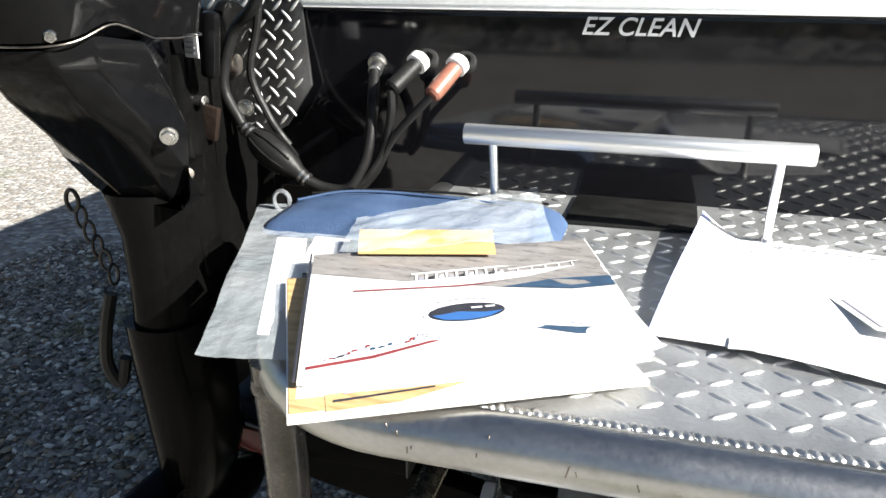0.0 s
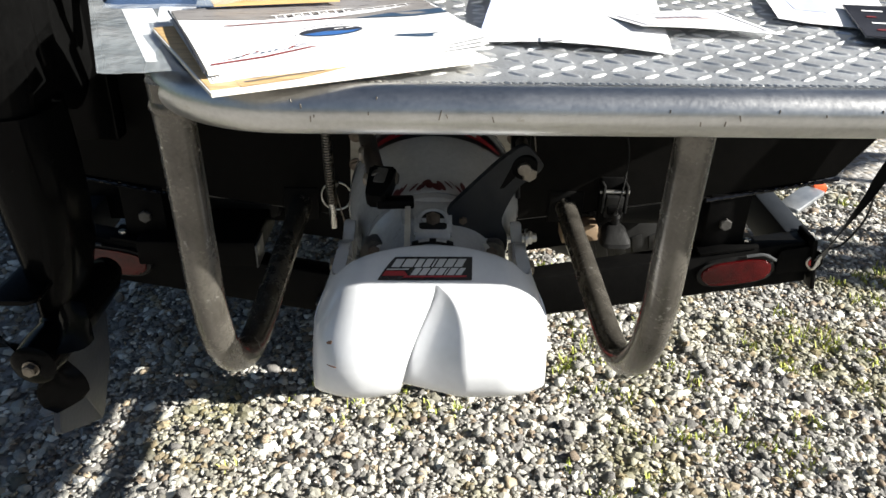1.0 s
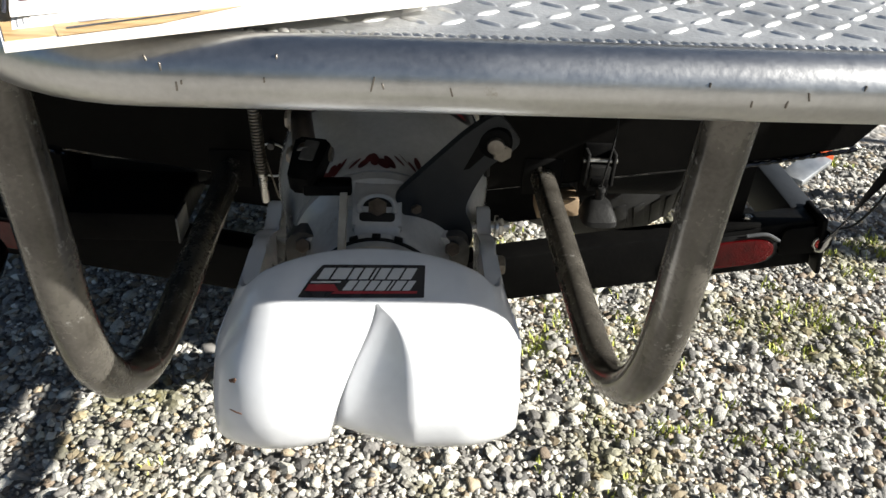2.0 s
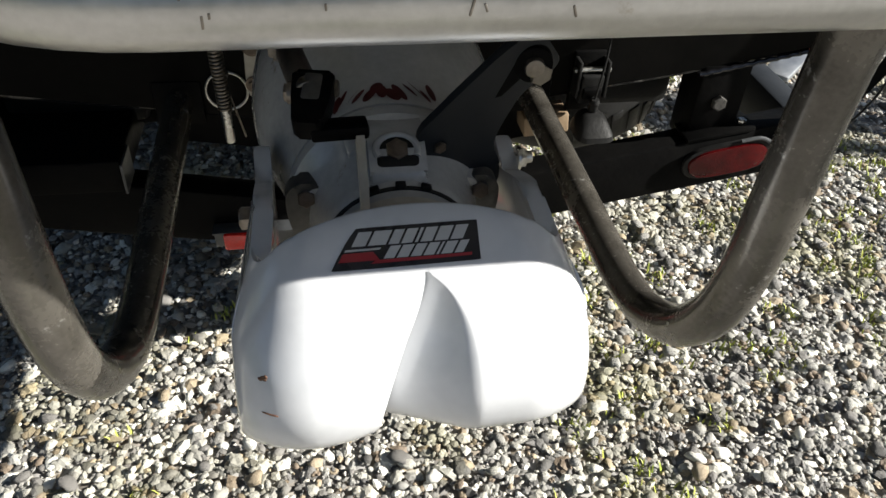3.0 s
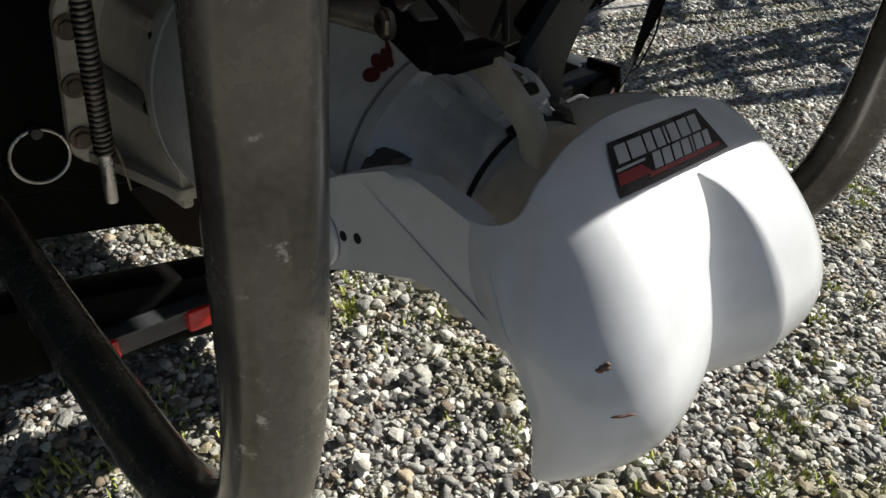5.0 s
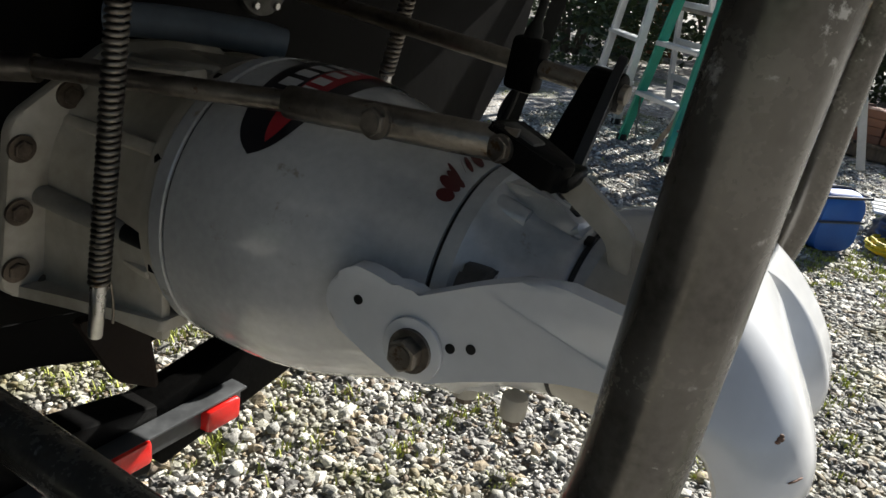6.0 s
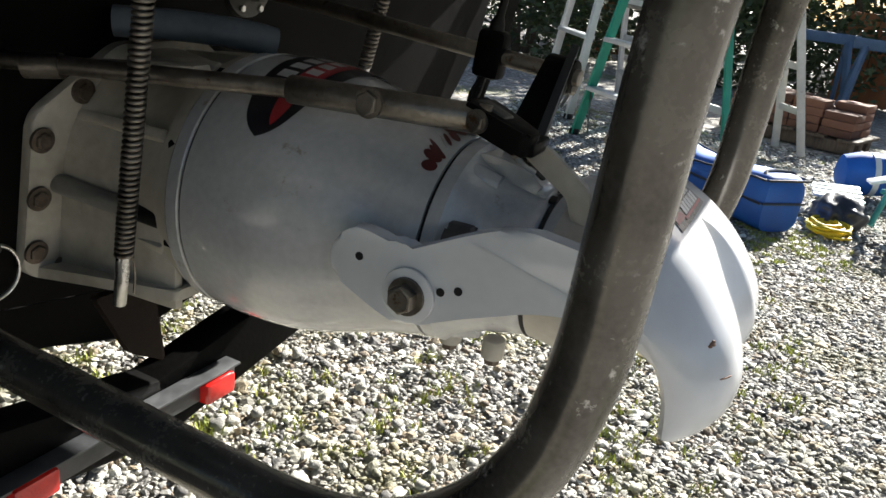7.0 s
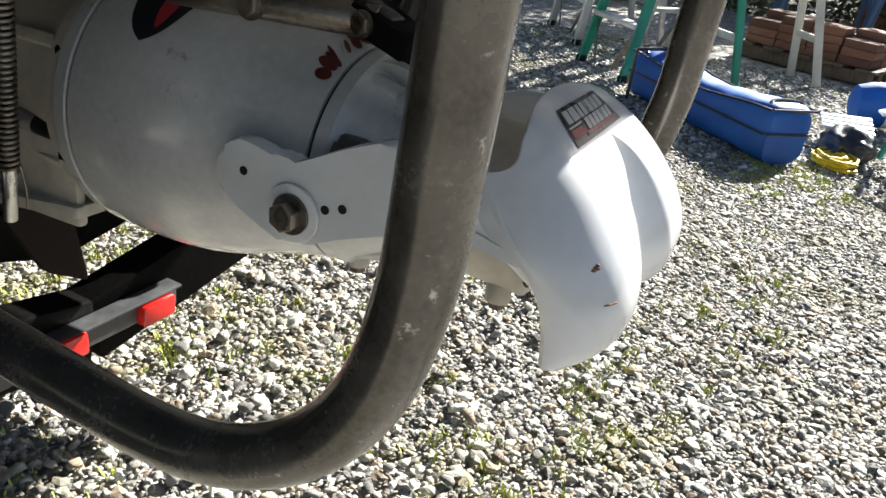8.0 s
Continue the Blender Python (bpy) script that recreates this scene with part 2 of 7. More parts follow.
DECAL_BLACK = surface("black_decal", (0.008, 0.008, 0.012), (0.016, 0.016, 0.02), (0.25, 0.35), 0, bump=0)
DECAL_RED = surface("red_decal", (0.3, 0.015, 0.025), (0.4, 0.03, 0.04), (0.3, 0.4), 0, bump=0)
DECAL_SILVER = surface("silver_decal", (0.5, 0.51, 0.52), (0.62, 0.63, 0.64), (0.3, 0.4), 0.2, bump=0)
COPPER = surface("copper_brown_grip", (0.2, 0.075, 0.05), (0.32, 0.14, 0.1), (0.35, 0.5), 0.1, fine=140, coarse=15, bump=0.08)
TARP_BLUE = surface("blue_nylon_canvas", (0.008, 0.08, 0.36), (0.015, 0.14, 0.55), (0.5, 0.65), 0, fine=260, coarse=4, bump=0.2)
LADDER_GREEN = surface("green_fibreglass", (0.006, 0.2, 0.13), (0.012, 0.3, 0.2), (0.35, 0.5), 0, fine=90, coarse=6, bump=0.05)
LADDER_ALLOY = surface("ladder_aluminium", (0.5, 0.51, 0.52), (0.7, 0.71, 0.72), (0.35, 0.5), 0.7, fine=90, coarse=8, bump=0.06)
LADDER_CREAM = surface("cream_painted_ladder", (0.45, 0.42, 0.36), (0.62, 0.6, 0.54), (0.5, 0.65), 0, fine=90, coarse=8, bump=0.1, wear=(0.3, 0.26, 0.2), wear_at=0.64)
BRICK = surface("brown_paving_brick", (0.1, 0.045, 0.028), (0.22, 0.1, 0.06), (0.75, 0.9), 0, fine=120, coarse=20, bump=0.35, per="object")
TIMBER = surface("rough_timber", (0.14, 0.09, 0.05), (0.3, 0.22, 0.14), (0.65, 0.85), 0, fine=60, coarse=10, bump=0.3, grain=(1, 8, 1))
PALLET_WOOD = surface("dark_weathered_timber", (0.06, 0.042, 0.028), (0.15, 0.11, 0.075), (0.7, 0.9), 0, fine=60, coarse=10, bump=0.3, grain=(1, 8, 1))
YELLOW_ROPE = surface("yellow_rope", (0.6, 0.42, 0.01), (0.8, 0.6, 0.03), (0.5, 0.65), 0, fine=300, coarse=60, bump=0.4)
TEAL = surface("teal_paint", (0.04, 0.26, 0.24), (0.08, 0.38, 0.34), (0.4, 0.55), 0, fine=80, coarse=10, bump=0.05)
TERRACOTTA = surface("rust_brown_board", (0.26, 0.09, 0.03), (0.42, 0.16, 0.06), (0.6, 0.8), 0, fine=50, coarse=6, bump=0.2)
GRASS = surface("grass_blades", (0.24, 0.3, 0.04), (0.5, 0.52, 0.12), (0.5, 0.7), 0, fine=40, coarse=4, bump=0, per="island")
LEAF = surface("shrub_leaves", (0.02, 0.035, 0.012), (0.08, 0.11, 0.035), (0.35, 0.55), 0, fine=40, coarse=4, bump=0, per="island")
BARK = surface("bark", (0.05, 0.04, 0.03), (0.12, 0.095, 0.07), (0.8, 0.95), 0, fine=60, coarse=12, bump=0.5)
STONE_PART = pebble_material("gravel_stone", "object")
STONE_REST = pebble_material("gravel_stones", "island")
GROUND = far_gravel_material()

# ---------- mesh helpers ----------


def thing(name, at, label, category, group="", kind=""):
    ob = new(name)
    ob.empty_display_size = 0.05
    ob.location = at
    ob["base"] = (float(at[0]), float(at[1]), float(at[2]))
    return tagged(ob, label, category, group, kind)


def finish(name, bm, material, angle=35):
    bmesh.ops.recalc_face_normals(bm, faces=bm.faces[:])
    me = bpy.data.meshes.new(name)
    bm.to_mesh(me)
    bm.free()
    for p in me.polygons:
        p.use_smooth = True
    me.set_sharp_from_angle(angle=radians(angle))
    me.materials.append(material)
    return me


def part(name, bm, material, parent, label="", angle=35):
    """Links a mesh modelled in place as one part under a thing or under a part."""
    ob = new(name, finish(name, bm, material, angle) if isinstance(bm, bmesh.types.BMesh) else bm)
    if parent is not None:
        ob.parent = parent
        if "base" in parent:
            ob.matrix_parent_inverse = Matrix.Translation(-Vector(parent["base"]))
    return tagged(ob, label)


def box(size, at, turn=None, bevel=0.0, bm=None, seg=2):
    bm = bm or bmesh.new()
    m = Matrix.Translation(at) @ (turn.to_4x4() if turn else Matrix.Identity(4)) @ Matrix.Diagonal((*size, 1))
    made = bmesh.ops.create_cube(bm, size=1, matrix=m)
    if bevel:
        edges = list({e for v in made["verts"] for e in v.link_edges})
        bmesh.ops.bevel(bm, geom=edges, offset=bevel, segments=seg, affect="EDGES", profile=0.5)
    return bm


def beam(a, b, w, h, bevel=0.004, bm=None, up=(0, 0, 1)):
    """A bar of section w by h from a to b."""
    a, b = Vector(a), Vector(b)
    d = (b - a).normalized()
    side = d.cross(Vector(up))
    side = side.normalized() if side.length > 1e-4 else Vector((1, 0, 0))
    top = side.cross(d)
    turn = Matrix((side, d, top)).transposed()
    return box((w, (b - a).length, h), (a + b) / 2, turn, bevel, bm)


def rod(a, b, r, r2=None, seg=20, bm=None, bevel=0.0):
    bm = bm or bmesh.new()
    a, b = Vector(a), Vector(b)
    turn = (b - a).to_track_quat("Z", "Y").to_matrix().to_4x4()
    made = bmesh.ops.create_cone(bm, cap_ends=True, segments=seg, radius1=r, radius2=r if r2 is None else r2, depth=(b - a).length, matrix=Matrix.Translation((a + b) / 2) @ turn)
    if bevel:
        ring = [e for e in {e for v in made["verts"] for e in v.link_edges} if len(e.link_faces) == 2 and any(len(f.verts) > 4 for f in e.link_faces)]
        bmesh.ops.bevel(bm, geom=ring, offset=bevel, segments=2, affect="EDGES", profile=0.5)
    return bm


def glide(points, steps=8):
    """A smooth line through the points."""
    p = [Vector(q) for q in points]
    p = [2 * p[0] - p[1]] + p + [2 * p[-1] - p[-2]]
    out = []
    for i in range(1, len(p) - 2):
        for k in range(steps):
            t = k / steps
            a, b, c, d = p[i - 1], p[i], p[i + 1], p[i + 2]
            out.append(0.5 * ((2 * b) + (c - a) * t + (2 * a - 5 * b + 4 * c - d) * t * t + (3 * b - a - 3 * c + d) * t ** 3))
    return out + [p[-2]]


def tube(points, r, seg=12, bm=None, closed=False):
    """A round tube along a line; r is a radius or one radius a point."""
    bm = bm or bmesh.new()
    pts = [Vector(q) for q in points]
    n = len(pts)
    ring_prev, rings = None, []
    ref = Vector((0, 0, 1))
    for i, q in enumerate(pts):
        if closed:
            d = (pts[(i + 1) % n] - pts[i - 1]).normalized()
        else:
            d = (pts[min(i + 1, n - 1)] - pts[max(i - 1, 0)]).normalized()
        if i == 0 and abs(d.dot(ref)) > 0.9:
            ref = Vector((1, 0, 0))
        side = d.cross(ref).normalized()
        ref = side.cross(d).normalized()
        rad = r[i] if isinstance(r, (list, tuple)) else r
        rings.append([bm.verts.new(q + rad * (math.cos(2 * math.pi * k / seg) * side + math.sin(2 * math.pi * k / seg) * ref)) for k in range(seg)])
    for i in range(n if closed else n - 1):
        a, b = rings[i], rings[(i + 1) % n]
        for k in range(seg):
            bm.faces.new((a[k], a[(k + 1) % seg], b[(k + 1) % seg], b[k]))
    if not closed:
        bm.faces.new(rings[0][::-1])
        bm.faces.new(rings[-1])
    return bm


def lathe(profile, at, axis, seg=48, bm=None, cap=True):
    """A body of revolution: profile of (distance along the axis, radius)."""
    bm = bm or bmesh.new()
    turn = Vector(axis).to_track_quat("Z", "Y").to_matrix()
    rings = []
    for d, r in profile:
        rings.append([bm.verts.new(Vector(at) + turn @ Vector((r * math.cos(2 * math.pi * k / seg), r * math.sin(2 * math.pi * k / seg), d))) for k in range(seg)])
    for a, b in zip(rings, rings[1:]):
        for k in range(seg):
            bm.faces.new((a[k], a[(k + 1) % seg], b[(k + 1) % seg], b[k]))
    if cap:
        bm.faces.new(rings[0][::-1])
        bm.faces.new(rings[-1])
    return bm


def slab(outline, thick, place, bevel=0.0, bm=None):
    """A flat plate: outline in its own x, y, thickness along its z, set by the matrix place."""
    bm = bm or bmesh.new()
    low = [bm.verts.new(place @ Vector((x, y, 0))) for x, y in outline]
    top = [bm.verts.new(place @ Vector((x, y, thick))) for x, y in outline]
    n = len(outline)
    faces = [bm.faces.new(low[::-1]), bm.faces.new(top)]
    for i in range(n):
        bm.faces.new((low[i], low[(i + 1) % n], top[(i + 1) % n], top[i]))
    if bevel:
        edges = list({e for f in faces for e in f.edges})
        bmesh.ops.bevel(bm, geom=edges, offset=bevel, segments=2, affect="EDGES", profile=0.5)
    return bm


def loft(sections, seg=40, bm=None):
    """A skin over level rings: (z, centre x, centre y, half x, half y, squareness)."""
    bm = bm or bmesh.new()
    rings = []
    for z, cx, cy, hx, hy, sq in sections:
        ring = []
        for k in range(seg):
            a = 2 * math.pi * k / seg
            c, s = math.cos(a), math.sin(a)
            ring.append(bm.verts.new((cx + hx * math.copysign(abs(c) ** (2 / sq), c), cy + hy * math.copysign(abs(s) ** (2 / sq), s), z)))
        rings.append(ring)
    for a, b in zip(rings, rings[1:]):
        for k in range(seg):
            bm.faces.new((a[k], a[(k + 1) % seg], b[(k + 1) % seg], b[k]))
    bm.faces.new(rings[0][::-1])
    bm.faces.new(rings[-1])
    return bm


def rounded(points, r, steps=5):
    """An outline with its corners rounded."""
    out, n = [], len(points)
    for i in range(n):
        a, b, c = (Vector((*points[j % n], 0)) for j in (i - 1, i, i + 1))
        u, v = (a - b), (c - b)
        rr = min(r, u.length * 0.45, v.length * 0.45)
        p, q = b + u.normalized() * rr, b + v.normalized() * rr
        for k in range(steps + 1):
            t = k / steps
            w = p * (1 - t) ** 2 + b * 2 * t * (1 - t) + q * t * t
            out.append((w.x, w.y))
    return out


def hex_bolt(name, at, way, r, parent, material, head=None, washer=0.0, label=""):
    """A hexagonal bolt head with chamfer, and a washer where it has one."""
    at, way = Vector(at), Vector(way).normalized()
    head = head or r * 0.7
    bm = rod(at, at + way * head, r, seg=6, bevel=r * 0.12)
    rod(at + way * head * 0.95, at + way * head * 1.08, r * 0.72, seg=16, bm=bm)
    if washer:
        rod(at - way * 0.0005, at + way * 0.003, washer, seg=24, bm=bm)
    return part(name, bm, material, parent, label, angle=25)


def helix(a, b, r, turns, wire, per=12):
    a, b = Vector(a), Vector(b)
    turn = (b - a).to_track_quat("Z", "Y").to_matrix()
    n = int(turns * per)
    return [a + (b - a) * (i / n) + turn @ Vector((r * math.cos(2 * math.pi * i / per), r * math.sin(2 * math.pi * i / per), 0)) for i in range(n + 1)]


# ---------- the setting ----------
PLATE_Z = 1.0125          # top of the boarding platform
PIPE_Y, PIPE_Z, PIPE_R = 0.4475, 0.9945, 0.0241
LEAN_BACK = 0.123         # the transom leans aft towards its top


def transom_y(z):
    return 1.095 + (PLATE_Z - z) * LEAN_BACK


def pipe_y(x):
    """The edge pipe runs a little askew to the transom."""
    return PIPE_Y + 0.0175 * (min(0.7, max(-0.2, x)) - 0.25)


def build_ground():
    bm = bmesh.new()
    bmesh.ops.create_grid(bm, x_segments=120, y_segments=120, size=60)
    for v in bm.verts:
        d = max(0.0, v.co.length - 6)
        v.co.z = -0.012 + 0.05 * min(1, d / 8) * noise.noise(v.co * 0.25)
    ob = new("ground", finish("ground", bm, GROUND, 60))
    return tagged(ob, "grey and white gravel yard with mossy green patches", "gravel ground", kind="structure")


ground = build_ground()

# ---------- boat ----------
boat = thing("boat", (0, 1.1, 0.5), "black gloss painted jet boat hull seen from its stern", "boat")


def build_hull():
    half = [(0.9, 1.28), (0.88, 0.775), (0.79, 0.638), (0.7, 0.618), (0.5, 0.58), (0.0, 0.5)]
    outline = half + [(-x, z) for x, z in half[-2::-1]]
    bm = bmesh.new()
    back = [bm.verts.new((x, transom_y(z), z)) for x, z in outline]
    mid = [bm.verts.new((x * 1.1, 2.6, z + 0.02 + (0.17 if z > 1.2 else 0))) for x, z in outline]
    fore = [bm.verts.new((x * 1.1, 5.6, z + 0.1 + (0.2 if z > 1.2 else 0))) for x, z in outline]
    n = len(outline)
    bm.faces.new(back)
    bm.faces.new(fore[::-1])
    for a, b in ((back, mid), (mid, fore)):
        for i in range(n):
            bm.faces.new((a[i], a[(i + 1) % n], b[(i + 1) % n], b[i]))
    rim = [e for e in bm.edges if all(v in back for v in e.verts)]
    bmesh.ops.bevel(bm, geom=rim, offset=0.008, segments=2, affect="EDGES", profile=0.5)
    part("hull", bm, BLACK_GLOSS, boat, angle=25)
    # dull lower face of the stern, under the platform
    low = [(0.88, 0.99), (0.873, 0.78), (0.785, 0.644), (0.7, 0.624), (0.5, 0.586), (0.0, 0.506)]
    low = low + [(-x, z) for x, z in low[-2::-1]]
    place = Matrix(((1, 0, 0, 0), (0, -LEAN_BACK, -1, 1.095 + PLATE_Z * LEAN_BACK), (0, 1, 0, 0), (0, 0, 0, 1)))
    part("stern_panel", slab(low, 0.003, place), DULL_BLACK, boat)
    # chine weld along the transom's lower edge
    for side in (1, -1):
        line = [Vector((side * (0.54 + 0.255 * k / 40), transom_y(0.62) - 0.004, 0.586 + 0.05 * k / 40)) for k in range(41)]
        bm = tube([p + Vector((0, 0.001 * math.sin(i * 2.1), 0.0008 * math.cos(i * 2.1))) for i, p in enumerate(line)], 0.0042, 8)
        part("weld_bead", bm, BLACK_GLOSS, boat)
    # white coaming over the transom
    bm = slab(rounded([(-0.535, 1.055), (0.93, 1.055), (0.93, 1.75), (-0.535, 1.75)], 0.03), 0.075, Matrix.Translation((0, 0, 1.282)), 0.008)
    part("coaming", bm, WHITE_DECK, boat, "white edge of the stern deck")
    bm = box((1.6, 2.6, 0.12), (0.1, 3.2, 1.44), bevel=0.02)
    part("deck", bm, WHITE_DECK, boat)


build_hull()


def build_tread(parent, outline_test, x0, x1, y0, y1, place, seed, pitch=0.0265, half=0.0125, weave=False):
    """Raised lozenge bars of tread plate, alternately turned, joined into one part."""
    rng = random.Random(seed)
    bm = bmesh.new()
    for i in range(int((x1 - x0) / pitch) + 1):
        for j in range(int((y1 - y0) / pitch) + 1):
            x, y = x0 + i * pitch, y0 + j * pitch
            a = 0.62 if (i + j) % 2 else -0.62
            if weave:
                # the lattice stands on its corner, each bar pointing at the side of its neighbour
                mx, my = x - (x0 + x1) / 2, y - (y0 + y1) / 2
                x, y = (x0 + x1) / 2 + (mx - my) * 0.7071, (y0 + y1) / 2 + (mx + my) * 0.7071
                a = math.pi / 4 if (i + j) % 2 else -math.pi / 4
            if not outline_test(x, y):
                continue
            a = a + rng.uniform(-0.03, 0.03)
            c, s = math.cos(a), math.sin(a)
            ring, top = [], []
            for k in range(10):
                t = 2 * math.pi * k / 10
                u, w = half * math.cos(t), 0.23 * half * math.sin(t)
                ring.append(bm.verts.new(place @ Vector((x + u * c - w * s, y + u * s + w * c, 0.0))))
                u, w = u * 0.72, w * 0.5
                top.append(bm.verts.new(place @ Vector((x + u * c - w * s, y + u * s + w * c, 0.0019))))
            for k in range(10):
                bm.faces.new((ring[k], ring[(k + 1) % 10], top[(k + 1) % 10], top[k]))
            bm.faces.new(top)
    ob = part("tread", bm, TREAD_BAR, parent, angle=80)
    return tagged(ob, kind="stuff")


platform = thing("boarding_platform", (0.25, 0.77, 0.989), "bare aluminium tread plate boarding platform with pipe edge", "platform")


def build_platform():
    lx, rx, back, r = -0.292, 0.885, 1.1, 0.15
    corner = lambda cx, cy, a0, a1: [(cx + r * math.cos(a0 + (a1 - a0) * k / 12), cy + r * math.sin(a0 + (a1 - a0) * k / 12)) for k in range(13)]
    line = [(lx, back)] + corner(lx + r, PIPE_Y + r, math.pi, 1.5 * math.pi) + corner(rx - r, PIPE_Y + r, 1.5 * math.pi, 2 * math.pi) + [(rx, back)]
    # fill the long straights with stations
    dense = []
    for (ax, ay), (bx, by) in zip(line, line[1:]):
        n = max(1, int(math.hypot(bx - ax, by - ay) / 0.03))
        dense += [(ax + (bx - ax) * k / n, ay + (by - ay) * k / n) for k in range(n)]
    dense.append(line[-1])
    part("edge_pipe", tube([(x, y + pipe_y(x) - PIPE_Y, PIPE_Z) for x, y in dense], PIPE_R, 28), BARE_ALLOY, platform, "bare aluminium edge pipe with scuffs")
    bm = slab(line, 0.006, Matrix.Translation((0, 0, PLATE_Z - 0.006)))
    part("tread_plate", bm, TREAD, platform)

    def on_plate(x, y):
        if x < lx + 0.03 or x > rx - 0.03 or y > 1.085 or y < PIPE_Y + 0.034:
            return False
        if y < PIPE_Y + r and (x < lx + r or x > rx - r):
            cx = lx + r if x < lx + r else rx - r
            if math.hypot(x - cx, y - PIPE_Y - r) > r - 0.024:
                return False
        return not (abs(x - 0.006) < 0.1 and y > 0.94)
    build_tread(platform, on_plate, lx, rx, PIPE_Y, 1.09, Matrix.Translation((0, 0, PLATE_Z)), 4)
    # stitched weld along the pipe
    bm = bmesh.new()
    x, rng = lx + r - 0.02, random.Random(5)
    while x < rx - r:
        bmesh.ops.create_uvsphere(bm, u_segments=8, v_segments=5, radius=1, matrix=Matrix.Translation((x, pipe_y(x) + 0.0195 + rng.uniform(-0.0012, 0.0012), PLATE_Z + 0.0002)) @ Matrix.Rotation(0.5 + rng.uniform(-0.2, 0.2), 4, "Z") @ Matrix.Diagonal((0.0042, 0.0068, 0.0026 + rng.uniform(0, 0.0008), 1)))
        x += 0.0072 + rng.uniform(-0.0008, 0.001)
    part("weld_seam", bm, WELD, platform, angle=60)
    # scratches and dents on the pipe
    rng = random.Random(14)
    for x, z, l in [(0.0, 0.002, 0.012), (0.008, 0.001, 0.005)] + [(rng.uniform(-0.2, 0.5), rng.uniform(-0.008, 0.016), rng.uniform(0.003, 0.008)) for k in range(16)]:
        y = pipe_y(x) - math.sqrt(PIPE_R ** 2 - z * z)
        bm = beam((x, y, PIPE_Z + z - l * 0.4), (x + l * rng.uniform(-0.3, 0.3), y, PIPE_Z + z + l * 0.4), 0.0016, 0.0012, 0.0004)
        part("scratch", bm, OLD_STEEL, platform)
    # cross bearers under the plate
    for x in (-0.2, 0.17, 0.55):
        part("bearer", beam((x, 0.5, 0.985), (x, 1.1, 0.985), 0.03, 0.04, 0.003), BLACK_SATIN, platform)


build_platform()


def build_hoop(x, lean):
    """A pipe bent down from the platform's edge and forward under it to the transom."""
    hoop = thing("guard_hoop", (x, 0.51, 0.55), "weathered aluminium pipe hoop welded under the platform edge", "guard rail", "guard hoops under the platform")
    side = [(0.497, 1.005), (0.503, 0.95), (0.508, 0.885), (0.5115, 0.81), (0.517, 0.735), (0.536, 0.665), (0.578, 0.606), (0.64, 0.566), (0.705, 0.552), (0.79, 0.553), (0.9, 0.557), (1.02, 0.561), (1.142, 0.566)]
    path = glide([(x + lean * (y - 0.5), y, z) for y, z in side], 8)
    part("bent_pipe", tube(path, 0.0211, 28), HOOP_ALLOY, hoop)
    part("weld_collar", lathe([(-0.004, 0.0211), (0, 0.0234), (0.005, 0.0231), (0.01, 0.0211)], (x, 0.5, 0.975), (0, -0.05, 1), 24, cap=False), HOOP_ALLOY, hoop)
    part("end_plate", box((0.07, 0.012, 0.07), (x + lean * 0.64, 1.146, 0.566), bevel=0.003), BLACK_SATIN, hoop)
    return hoop


build_hoop(-0.271, 0.0)
build_hoop(0.268, -0.012)


def build_grab_bar():
    bar = thing("grab_bar", (0, 0.955, PLATE_Z), "polished aluminium grab bar on two thin posts", "grab rail")
    y, z = 0.925, 1.131
    part("rail", rod((-0.214, y, z), (0.211, y, z), 0.0135, seg=28, bevel=0.0015), POLISHED, bar)
    for x in (-0.176, 0.174):
        part("post", rod((x, 0.952, PLATE_Z), (x, y, z - 0.01), 0.0058, seg=16), POLISHED, bar)
        part("weld_ring", lathe([(0, 0.0095), (0.004, 0.0075), (0.007, 0.0058)], (x, 0.952, PLATE_Z), (0, 0, 1), 16, cap=False), WELD, bar)


build_grab_bar()


def build_cleanout():
    hatch = thing("cleanout_hatch", (0.006, 1.02, PLATE_Z), "flat black clean-out hatch in the platform against the transom", "hatch")
    part("lid", slab(rounded([(-0.08, 0.945), (0.092, 0.955), (0.092, 1.088), (-0.08, 1.088)], 0.006), 0.004, Matrix.Translation((0, 0, PLATE_Z + 0.001)), 0.001), BLACK_RUBBER, hatch)


build_cleanout()


def flat_text(words, size, shear=0.0):
    """Letters of the built-in font as a flat mesh, centred on the origin."""
    cu = bpy.data.curves.new("letters", "FONT")
    cu.body, cu.size, cu.shear = words, size, shear
    cu.offset = size * 0.012
    cu.align_x, cu.align_y = "CENTER", "CENTER"
    tmp = new("letters", cu)
    bpy.context.view_layer.update()
    me = bpy.data.meshes.new_from_object(tmp.evaluated_get(bpy.context.evaluated_depsgraph_get()))
    bpy.data.objects.remove(tmp)
    return me


def build_transom_lettering():
    me = flat_text("EZ CLEAN", 0.034, 0.3)
    z = 1.262
    m = Matrix.Translation((-0.012, transom_y(z) - 0.0018, z)) @ Matrix.Rotation(math.pi / 2 + math.atan(LEAN_BACK), 4, "X") @ Matrix.Diagonal((0.98, 1.0, 1, 1))
    me.transform(m)
    me.materials.clear()
    me.materials.append(DECAL_SILVER)
    ob = part("lettering", me, None, boat, "silver italic lettering on the transom")
    return ob


build_transom_lettering()


